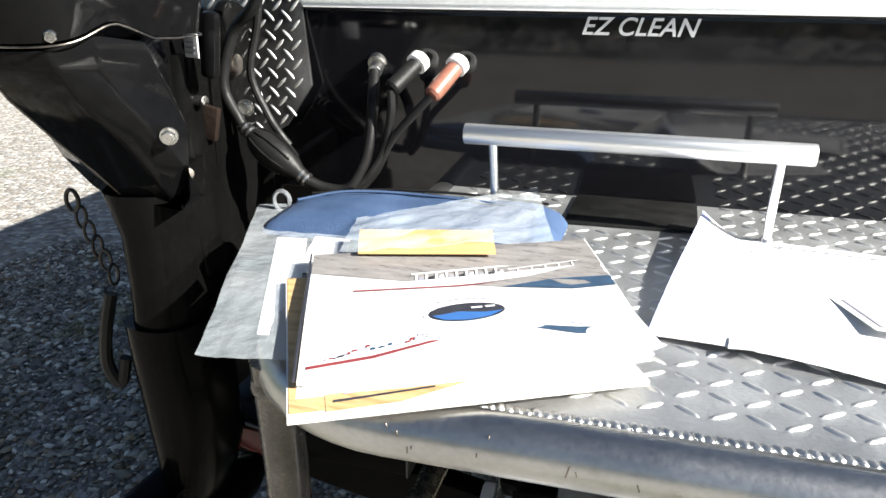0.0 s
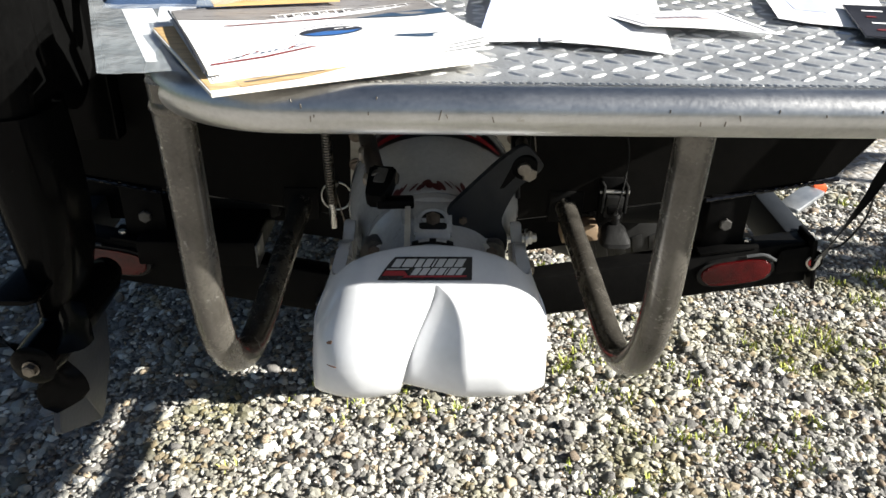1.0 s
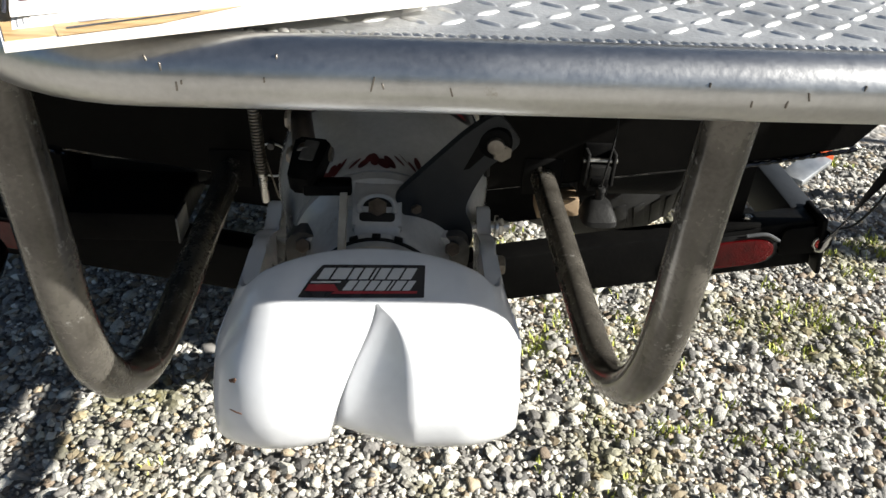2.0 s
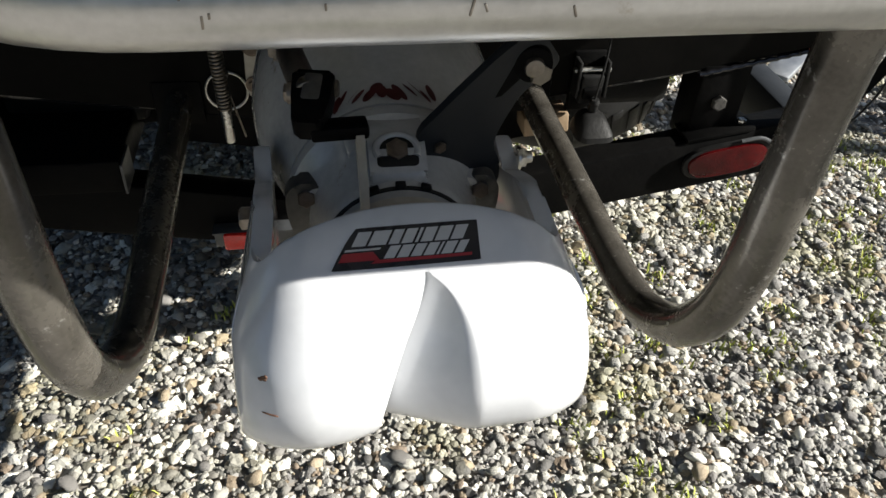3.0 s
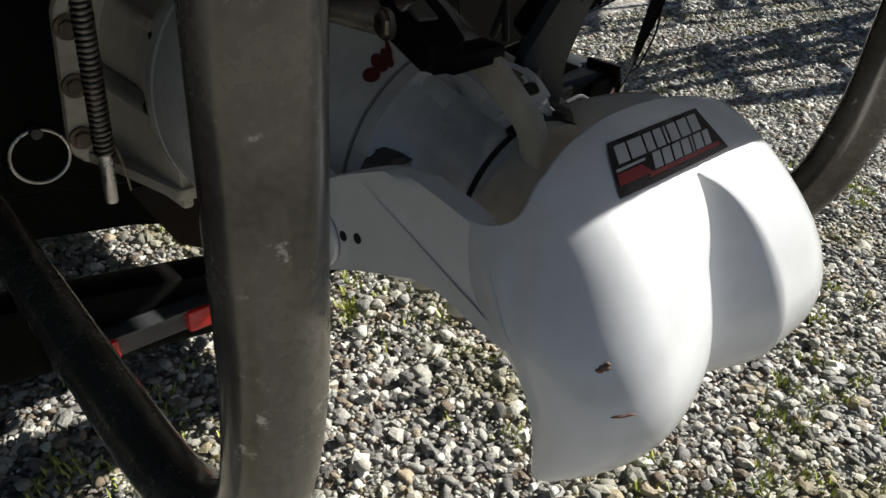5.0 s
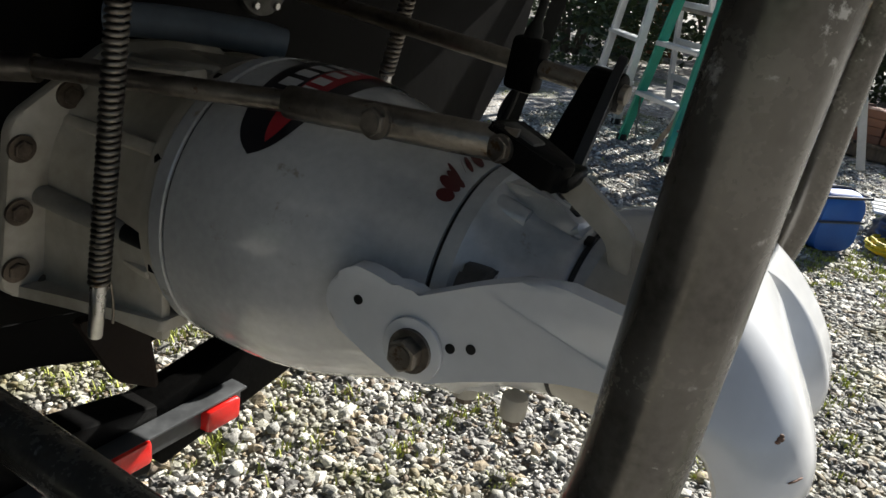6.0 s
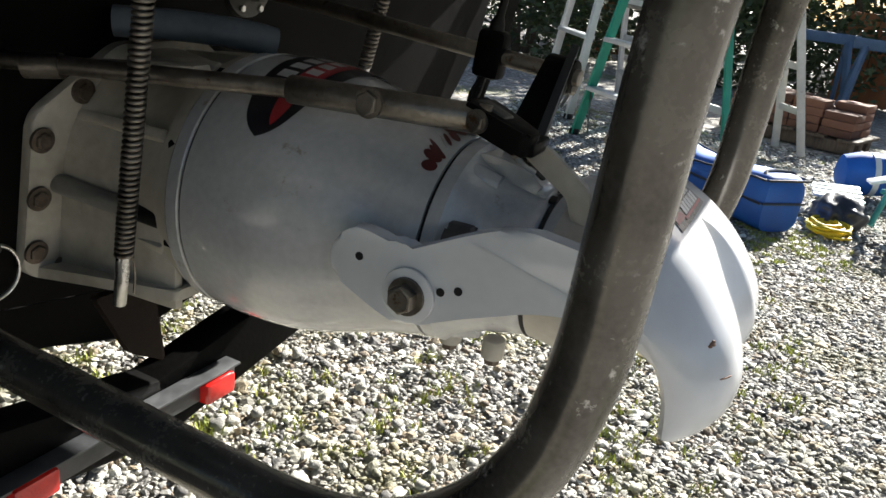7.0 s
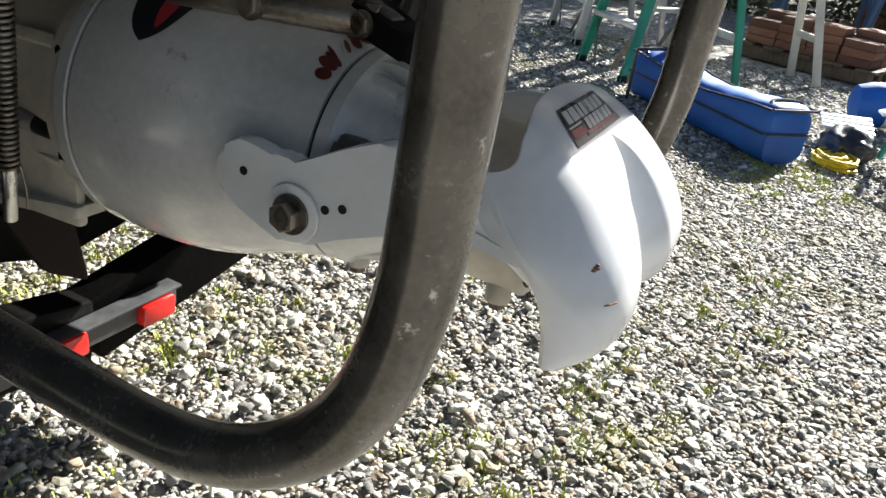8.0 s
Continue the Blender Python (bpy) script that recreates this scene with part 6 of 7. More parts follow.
    for k in range(6):
        u = 0.40 + 0.028 * k
        v = 0.415 + 0.012 * math.sin(math.pi * k / 5)
        shape_patch(TOP_BOOK, [(u, v), (u + 0.02, v), (u + 0.02, v + 0.014), (u, v + 0.014)], lift, cover, "lettering_bar", INK_GREY, "", 0.0008)
    for k, (u, w) in enumerate(((0.5, 0.035), (0.545, 0.03))):
        shape_patch(TOP_BOOK, [(u, 0.342), (u + w, 0.342), (u + w, 0.354), (u, 0.354)], lift, badge, "lettering_bar", PAPER, "", 0.0018)
    shape_patch(TOP_BOOK, [(0.02, 0.055), (0.2, 0.080), (0.4, 0.150), (0.36, 0.152), (0.19, 0.096), (0.02, 0.072)], lift, cover, "red_stripe", INK_RED, "", 0.001)
    rng = random.Random(17)
    for k in range(26):
        u = 0.04 + 0.0125 * k
        v = 0.082 + 0.0034 * k + rng.uniform(0.0, 0.03)
        w, h = rng.uniform(0.008, 0.022), rng.uniform(0.006, 0.018)
        shape_patch(TOP_BOOK, [(u, v), (u + w, v + 0.003), (u + w * 0.9, v + h), (u + 0.002, v + h)], lift, cover, "picture_mark", (INK_GREY, INK_DARK, INK_PALE, INK_RED, INK_NAVY)[rng.randrange(5)], "", 0.0008 + 0.0002 * (k % 3))
    shape_patch(TOP_BOOK, [(0.68, 0.160), (0.8, 0.085), (0.93, 0.025), (0.985, 0.035), (0.96, 0.075), (0.85, 0.125), (0.74, 0.175)], lift, cover, "boat_picture", INK_NAVY, "picture of a dark blue boat", 0.0008)
    shape_patch(TOP_BOOK, [(0.69, 0.176), (0.8, 0.130), (0.95, 0.080), (0.93, 0.100), (0.8, 0.150), (0.72, 0.186)], lift, cover, "white_deck", PAPER, "", 0.0012)
    for k in range(7):
        u = 0.76 + 0.025 * k
        v = 0.162 - 0.011 * k
        shape_patch(TOP_BOOK, [(u, v), (u + 0.016, v - 0.007), (u + 0.014, v + 0.012), (u + 0.003, v + 0.014)], lift, cover, "picture_mark", (INK_GREY, INK_BLUE, INK_DARK)[k % 3], "", 0.001)


build_brochures()


def build_sleeves():
    z0 = PLATE_Z + 0.0022
    rng = random.Random(2)
    wob = lambda u, v, k: 0.005 * noise.noise(Vector((u * 4 + k, v * 4, k))) + 0.0022 * noise.noise(Vector((u * 11 + k, v * 11, k)))
    c1 = [(-0.32, 0.454), (-0.2, 0.48), (-0.25, 0.93), (-0.5, 0.875)]
    lift1 = lambda u, v: z0 + 0.0032 + 2.2 * wob(u, v, 1) * max(0, 0.5 - u) + 0.002 * (1 - abs(2 * u - 1)) + 0.01 * max(0, 0.3 - u)
    s1 = thing("plastic_sleeve", (-0.31, 0.65, z0), "crumpled clear plastic sleeve holding white cards", "plastic sleeve", "plastic sleeves")
    part("film", sheet(c1, lift1, 26, 26, 0.0004), POLY, s1, angle=70)
    part("card", sheet([(-0.295, 0.513), (-0.262, 0.52), (-0.375, 0.775), (-0.412, 0.767)], lambda u, v: z0 + 0.0012, 4, 4), PAPER, s1)
    part("card", sheet([(-0.335, 0.665), (-0.29, 0.67), (-0.33, 0.82), (-0.376, 0.813)], lambda u, v: z0 + 0.0018, 4, 4), PAPER, s1)
    c2 = [(-0.288, 0.68), (-0.07, 0.79), (-0.124, 0.975), (-0.318, 0.8)]
    lift2 = lambda u, v: z0 + 0.026 + wob(u, v, 7) + 0.012 * v * u
    s2 = thing("plastic_sleeve", (-0.2, 0.8, z0), "clear plastic sleeve holding a manila envelope", "plastic sleeve", "plastic sleeves")
    part("film", sheet(c2, lift2, 22, 22, 0.0004), POLY, s2, angle=70)
    part("envelope", sheet([(-0.27, 0.69), (-0.125, 0.735), (-0.144, 0.795), (-0.3, 0.766)], lambda u, v: z0 + 0.0215 + 0.006 * u * v, 6, 6, 0.002), MANILA, s2, "manila envelope")


build_sleeves()


def build_pouch():
    pouch = thing("zip_pouch", (-0.25, 0.87, PLATE_Z), "flat blue nylon zip pouch under plastic sleeves", "pouch")
    bm = bmesh.new()
    bmesh.ops.create_grid(bm, x_segments=30, y_segments=14, size=0.5)
    top = {}
    geo = bmesh.ops.duplicate(bm, geom=bm.verts[:] + bm.edges[:] + bm.faces[:])
    for v in bm.verts:
        u, w = v.co.x * 2, v.co.y * 2
        v.co.z = 0
    dup = {v for v in geo["geom"] if isinstance(v, bmesh.types.BMVert)}
    for v in bm.verts:
        u, w = v.co.x * 2, v.co.y * 2
        edge = (1 - abs(u) ** 5) * (1 - abs(w) ** 4)
        h = (0.03 * edge ** 0.5 + 0.004 * noise.noise(Vector((u * 3, w * 2, 0.3)))) if v in dup else 0.0
        corner = 1 - 0.06 * (abs(u * w)) ** 4
        v.co = Vector((-0.262 + 0.19 * u * corner, 0.872 + 0.08 * w * corner + 0.018 * u, PLATE_Z + 0.002 + max(0, h)))
    bmesh.ops.remove_doubles(bm, verts=bm.verts[:], dist=0.0006)
    part("body", bm, DENIM, pouch, angle=70)
    part("zip", tube(glide([(-0.425, 0.895, PLATE_Z + 0.027), (-0.32, 0.925, PLATE_Z + 0.033), (-0.21, 0.935, PLATE_Z + 0.033), (-0.1, 0.935, PLATE_Z + 0.029)], 8), 0.0018, 6), BLACK_RUBBER, pouch)
    part("piping", tube(glide([(-0.43, 0.86, PLATE_Z + 0.026), (-0.37, 0.89, PLATE_Z + 0.035), (-0.27, 0.905, PLATE_Z + 0.035), (-0.11, 0.9, PLATE_Z + 0.031)], 8), 0.0022, 6), DENIM, pouch)
    part("loop", tube([Vector((-0.455 + 0.012 * math.cos(t), 0.862, PLATE_Z + 0.022 + 0.014 * math.sin(t))) for t in (2 * math.pi * k / 18 for k in range(18))], 0.003, 6, closed=True), GALV, pouch)


build_pouch()


def build_papers():
    z0 = PLATE_Z + 0.0022
    a = [(0.043, 0.622), (0.255, 0.578), (0.32, 0.925), (0.096, 0.965)]
    curl = lambda u, v: z0 + 0.006 * math.sin(math.pi * u) * (1 - v) + 0.05 * max(0, 0.22 - u) ** 1.4 * v * 5 + 0.004 * math.sin(5 * v) * (1 - u) + 0.0005
    s = thing("paper_sheet", (0.18, 0.76, z0), "curled sheet of white paper with a pale blue edge", "paper sheet", "papers on the platform")
    page = part("page", sheet(a, curl, 28, 22, 0.0003), PAPER, s, angle=70)
    patch(a, 0.0, 0.0, 0.05, 1.0, curl, page, "blue_edge", INK_PALE)
    for k in range(9):
        patch(a, 0.42 + 0.055 * k, 0.94, 0.45 + 0.055 * k, 0.952, curl, page, "lettering_bar", INK_GREY)
    part("torn_corner", sheet([(0.112, 0.6), (0.14, 0.595), (0.145, 0.62), (0.115, 0.625)], lambda u, v: z0 + 0.0075 + 0.004 * (1 - v) * u, 5, 5, 0.0003), PAPER, s)
    b = [(0.241, 0.671), (0.409, 0.666), (0.375, 0.811), (0.216, 0.761)]
    up = lambda u, v: z0 + 0.0042 + 0.007 * (1 - u) * (1 - v) + 0.002 * math.sin(3 * u)
    c = thing("paper_card", (0.32, 0.76, z0), "white printed card with a thin grey border", "card", "papers on the platform")
    page = part("page", sheet(b, up, 14, 12, 0.0004), PAPER, c)
    for q in ((0.05, 0.1, 0.95, 0.125), (0.05, 0.87, 0.95, 0.895), (0.05, 0.1, 0.07, 0.895), (0.93, 0.1, 0.95, 0.895)):
        patch(b, *q, up, page, "border_line", INK_GREY)
    for k in range(7):
        patch(b, 0.3 + 0.055 * k, 0.6, 0.34 + 0.055 * k, 0.68, up, page, "lettering_bar", INK_GREY)
    patch(b, 0.28, 0.56, 0.72, 0.575, up, page, "rule", INK_RED)
    d = [(0.437, 0.755), (0.56, 0.705), (0.68, 0.99), (0.505, 1.045)]
    up2 = lambda u, v: z0 + 0.003 + 0.01 * max(0, 0.3 - u) + 0.002 * math.sin(4 * v)
    e = thing("paper_sheet", (0.58, 0.86, z0), "white folded paper sheet lying on the tread plate", "paper sheet", "papers on the platform")
    page = part("page", sheet(d, up2, 16, 14, 0.0004), PAPER, e)
    patch(d, 0.22, 0.25, 0.5, 0.8, up2, page, "shaded_fold", INK_PALE, lean=-0.1)
    f = [(0.495, 0.643), (0.63, 0.6), (0.69, 0.795), (0.556, 0.834)]
    up3 = lambda u, v: z0 + 0.0085 + 0.003 * u
    g = thing("pamphlet", (0.61, 0.75, z0), "dark blue pamphlet with small printed marks", "pamphlet")
    page = part("cover", sheet(f, up3, 10, 10, 0.0022), INK_DARK, g)
    for k in range(4):
        patch(f, 0.12, 0.15 + 0.2 * k, 0.2 + 0.1 * (k % 2), 0.19 + 0.2 * k, lambda u, v: up3(u, v) + 0.0022, page, "lettering_bar", PAPER if k % 2 else INK_RED)


build_papers()

# ---------- the yard behind ----------
BOAT_THINGS = set(bpy.data.objects)


def build_stepladder(name, label, front, back, height, rail_mat, step_mat, steps, w_rail, group="stepladders"):
    """front, back: the two feet of each side; both sides meet near the top."""
    f = [Vector((*p, 0.0)) for p in front]
    k = [Vector((*p, 0.0)) for p in back]
    mid = (f[0] + f[1] + k[0] + k[1]) / 4
    lad = thing("stepladder", (mid.x, mid.y, 0), label, "stepladder", group)
    across = (f[1] - f[0]).normalized()
    if (k[1] - k[0]).dot(across) < 0:
        k.reverse()
    wt = (f[1] - f[0]).length * 0.28
    fore = ((f[0] + f[1]) / 2 - (k[0] + k[1]) / 2).normalized()
    tops = [mid + Vector((0, 0, height)) + across * s * wt + fore * 0.08 for s in (-1, 1)]
    backs = [mid + Vector((0, 0, height - 0.08)) + across * s * wt - fore * 0.06 for s in (-1, 1)]
    for a, b in zip(f, tops):
        part("rail", beam(a, b, 0.03, w_rail, 0.004, up=fore), rail_mat, lad)
        part("foot", box((0.05, 0.06, 0.04), a + Vector((0, 0, 0.02)), bevel=0.008), BLACK_RUBBER, lad)
    for a, b in zip(k, backs):
        part("back_leg", beam(a, b, 0.028, w_rail * 0.75, 0.004, up=fore), rail_mat, lad)
    for i in range(1, steps + 1):
        t = i / (steps + 1)
        part("step", beam(f[0].lerp(tops[0], t), f[1].lerp(tops[1], t), 0.085, 0.028, 0.004), step_mat, lad)
        a, b = k[0].lerp(backs[0], t), k[1].lerp(backs[1], t)
        part("brace", beam(a, b, 0.02, 0.045, 0.003), step_mat, lad)
    part("top_cap", box((0.2, 0.34, 0.05), mid + Vector((0, 0, height)), Matrix.Rotation(math.atan2(across.y, across.x) - math.pi / 2, 3, "Z"), 0.01), rail_mat, lad)
    for s in (0, 1):
        part("spreader", beam(f[s].lerp(tops[s], 0.45), k[s].lerp(backs[s], 0.45), 0.006, 0.025, 0.001), OLD_STEEL, lad)
        part("knee_brace", beam(f[s].lerp(tops[s], 1 / (steps + 1)) - across * (2 * s - 1) * 0.0, f[s].lerp(f[1 - s], 0.3).lerp(tops[s], 0.01) + Vector((0, 0, 0.02)), 0.006, 0.03, 0.001), OLD_STEEL, lad)
    return lad


build_stepladder("stepladder", "green fibreglass stepladder with aluminium steps on gravel", [(3.75, 1.68), (4.08, 2.08)], [(4.29, 1.16), (4.7, 1.58)], 1.85, LADDER_GREEN, LADDER_ALLOY, 5, 0.058)
build_stepladder("stepladder", "tall cream painted stepladder with worn paint", [(4.83, 2.0), (5.1, 1.83)], [(5.27, 0.99), (5.06, 0.79)], 2.4, LADDER_CREAM, LADDER_CREAM, 7, 0.07)
build_stepladder("stepladder", "pale aluminium stepladder behind a green one", [(4.57, 2.32), (5.17, 2.79)], [(5.3, 1.95), (5.75, 2.35)], 2.3, LADDER_ALLOY, LADDER_ALLOY, 7, 0.06)


def build_long_bag():
    bag = thing("long_duffel_bag", (3.3, 1.15, 0), "long blue nylon gear bag with black webbing seams", "gear bag")
    a, b = Vector((2.92, 0.66, 0)), Vector((3.6, 1.5, 0))
    d = (b - a).normalized()
    n = Vector((d.y, -d.x, 0))
    L, hw, ht = (b - a).length, 0.125, 0.25
    bm = bmesh.new()
    rings, seg, stations = [], 28, 30
    for i in range(stations + 1):
        t = i / stations
        end = min(1.0, min(t, 1 - t) * 14 + 0.86)
        ring = []
        for k in range(seg):
            an = 2 * math.pi * k / seg
            c, s = math.cos(an), math.sin(an)
            x = hw * math.copysign(abs(c) ** 0.45, c) * end
            z = 0.5 * ht + 0.5 * ht * math.copysign(abs(s) ** 0.45, s) * (1 if s < 0 else end)
            if s > 0:
                z -= 0.05 * math.sin(math.pi * t) ** 2 * (0.6 + 0.4 * abs(c)) + 0.018 * noise.noise(Vector((t * 7, x * 6, 1)))
            x += 0.012 * noise.noise(Vector((t * 6, s * 2, 4)))
            p = a + d * (L * t) + n * x
            ring.append(bm.verts.new((p.x, p.y, z)))
        rings.append(ring)
    for p, q in zip(rings, rings[1:]):
        for k in range(seg):
            bm.faces.new((p[k], p[(k + 1) % seg], q[(k + 1) % seg], q[k]))
    bm.faces.new(rings[0][::-1])
    bm.faces.new(rings[-1])
    part("body", bm, TARP_BLUE, bag, angle=60)
    for z in (0.13, 0.235):
        for s in (-1, 1):
            pts = [a + d * (L * t) + n * (s * (hw + 0.004)) + Vector((0, 0, z - (0.04 * math.sin(math.pi * t) ** 2 if z > 0.2 else 0))) for t in (k / 16 for k in range(17))]
            part("seam", tube(pts, 0.006, 6), INK_DARK, bag)
        for e, dd in ((a, -0.004), (b, 0.004)):
            part("seam", tube([e + d * dd + n * (s * hw * 0.95) + Vector((0, 0, z)) for s in (-1, -0.5, 0, 0.5, 1)], 0.006, 6), INK_DARK, bag)
    for t in (0.04, 0.93):
        p = a + d * (L * t)
        part("carry_handle", tube(glide([p + n * 0.09 + Vector((0, 0, 0.235)), p + n * 0.07 + d * 0.03 + Vector((0, 0, 0.253)), p - n * 0.05 + d * 0.04 + Vector((0, 0, 0.255)), p - n * 0.09 + Vector((0, 0, 0.235))], 6), 0.009, 8), INK_DARK, bag)
    p = a + d * (L * 0.9)
    part("end_strap", tube([p + n * (-0.178) + Vector((0, 0, z)) for z in (0.0, 0.1, 0.2, 0.26)] + [p + n * 0.05 + Vector((0, 0, 0.272))], 0.009, 8), INK_DARK, bag)


build_long_bag()


def build_brick_pallet():
    pallet = thing("timber_pallet", (5.75, 0.95, 0), "weathered timber pallet under stacked bricks", "pallet")
    a, b = Vector((5.72, 1.44)), Vector((5.5, 0.55))
    d = (b - a).normalized()
    n = Vector((-d.y, d.x))
    if n.x < 0:
        n = -n
    turn = Matrix.Rotation(math.atan2(d.y, d.x), 3, "Z")
    for k in range(3):
        p = a + d * 0.45 + n * (0.05 + 0.2 * k)
        part("runner", box((1.0, 0.09, 0.09), (p.x, p.y, 0.045), turn, 0.006), PALLET_WOOD, pallet)
    for k in range(5):
        p = a + d * (0.02 + 0.225 * k) + n * 0.25
        part("deck_board", box((0.14, 0.56, 0.022), (p.x, p.y, 0.101), turn, 0.003), PALLET_WOOD, pallet)
    rng = random.Random(8)
    shared = finish("paver", box((0.225, 0.215, 0.056), (0, 0, 0), bevel=0.006), BRICK)
    stack = thing("brick_stack", (5.75, 0.95, 0.112), "stack of brown paving bricks on a pallet", "bricks")
    for row in range(2):
        for col in range(4):
            high = 4 if (row + col) % 3 else 3
            for k in range(high):
                p = a + d * (0.115 + 0.232 * col + rng.uniform(-0.006, 0.006)) + n * (0.12 + 0.225 * row + rng.uniform(-0.006, 0.006))
                ob = part("brick", shared, None, stack)
                ob.matrix_basis = Matrix.Translation((p.x, p.y, 0.112 + 0.029 + 0.058 * k)) @ (turn @ Matrix.Rotation(rng.uniform(-0.02, 0.02), 3, "Z")).to_4x4()


build_brick_pallet()


def build_rope():
    rope = thing("rope_coil", (3.1, 0.47, 0), "coil of yellow rope lying on the gravel", "rope")
    rng = random.Random(3)
    pts = []
    for k in range(150):
        t = k * 0.42
        r = 0.062 + 0.028 * math.sin(t * 0.37)
        pts.append((3.12 + r * 1.2 * math.cos(t) + rng.uniform(-0.012, 0.012), 0.46 + r * math.sin(t + 0.3 * math.sin(0.11 * k)) + rng.uniform(-0.012, 0.012), 0.01 + 0.0003 * k))
    part("rope", tube(pts, 0.007, 7), YELLOW_ROPE, rope)
    cloth = thing("dark_bundle", (3.3, 0.42, 0), "dark blue and black cloth bundle on the gravel", "cloth bundle")
    bm = bmesh.new()
    bmesh.ops.create_icosphere(bm, subdivisions=4, radius=1)
    for v in bm.verts:
        q = v.co.copy()
        v.co = Vector((3.32 + 0.14 * q.x, 0.44 + 0.12 * q.y, max(0.0, 0.06 + 0.085 * q.z))) * 1.0 + q * 0.03 * noise.noise(q * 2.5)
    part("cloth", bm, INK_DARK, cloth, angle=70)


build_rope()


def build_lounger():
    chair = thing("folding_chair", (3.6, 0.3, 0), "folded teal and white garden chair lying on gravel", "folding chair")
    for a, b, r, m in (((3.35, 0.3, 0.03), (3.5, 0.22, 0.42), 0.014, TEAL), ((3.3, 0.2, 0.03), (3.45, 0.1, 0.45), 0.014, TEAL), ((3.35, 0.3, 0.2), (3.3, 0.18, 0.22), 0.012, TEAL), ((3.2, 0.42, 0.06), (3.75, 0.55, 0.1), 0.014, TEAL), ((3.3, 0.33, 0.06), (3.8, 0.4, 0.1), 0.014, TEAL), ((3.5, 0.22, 0.42), (3.45, 0.1, 0.45), 0.012, TEAL)):
        part("tube", rod(a, b, r, seg=12, bevel=0.003), m, chair)
    for k in range(4):
        part("slat", beam((3.5 + 0.08 * k, 0.35 + 0.012 * k, 0.1 + 0.006 * k), (3.45 + 0.08 * k, 0.58 + 0.012 * k, 0.1), 0.05, 0.012, 0.003), WHITE_PLASTIC, chair)
    part("slat", beam((3.52, 0.36, 0.2), (3.6, 0.1, 0.3), 0.09, 0.014, 0.004), WHITE_PLASTIC, chair)
    bag = thing("blue_bundle", (4.1, 0.4, 0), "small rolled blue nylon bundle on the gravel", "rolled bundle")
    part("roll", lathe([(0, 0.06), (0.02, 0.1), (0.1, 0.12), (0.3, 0.115), (0.42, 0.09), (0.44, 0.05)], (4.1, 0.52, 0.115), (0.35, -1, 0.1), 24), TARP_BLUE, bag)
    part("band", lathe([(0, 0.122), (0.03, 0.122)], (4.15, 0.37, 0.13), (0.35, -1, 0.1), 24), WHITE_PLASTIC, bag)


build_lounger()


def build_sawhorse(x, y, a, group):
    s = thing("sawhorse", (x, y, 0), "faded blue painted sawhorse in front of shrubs", "sawhorse", group)
    c, n = Vector((math.cos(a), math.sin(a), 0)), Vector((-math.sin(a), math.cos(a), 0))
    o = Vector((x, y, 0))
    mat = SAW_BLUE
    part("top_rail", beam(o + Vector((0, 0, 0.72)) - c * 0.45, o + Vector((0, 0, 0.72)) + c * 0.45, 0.05, 0.1, 0.006), mat, s)
    for e in (-1, 1):
        for k in (-1, 1):
            part("leg", beam(o + c * e * 0.42 + n * k * 0.24, o + c * e * 0.34 + n * k * 0.03 + Vector((0, 0, 0.7)), 0.04, 0.08, 0.005), mat, s)


SAW_BLUE = surface("faded_blue_paint", (0.06, 0.11, 0.19), (0.12, 0.19, 0.3), (0.6, 0.8), 0, fine=70, coarse=8, bump=0.1)
build_sawhorse(8.0, 1.2, 1.9, "sawhorses")
build_sawhorse(7.6, 0.35, 1.7, "sawhorses")


def build_panels():
    for x, y, w, h, a in ((10.6, 4.4, 1.0, 1.1, 0.3), (9.4, 0.2, 1.6, 1.0, 0.1)):
        p = thing("rust_brown_panel", (x, y, 0), "rust brown board panel among dark shrubs", "board panel", "board panels")
        for k in range(5):
            part("board", box((0.03, w / 5 - 0.01, h), (x + 0.01 * math.sin(k * 2), y + (k - 2) * w / 5, h / 2), Matrix.Rotation(a * 0.1, 3, "Z"), 0.004), TERRACOTTA, p)


build_panels()


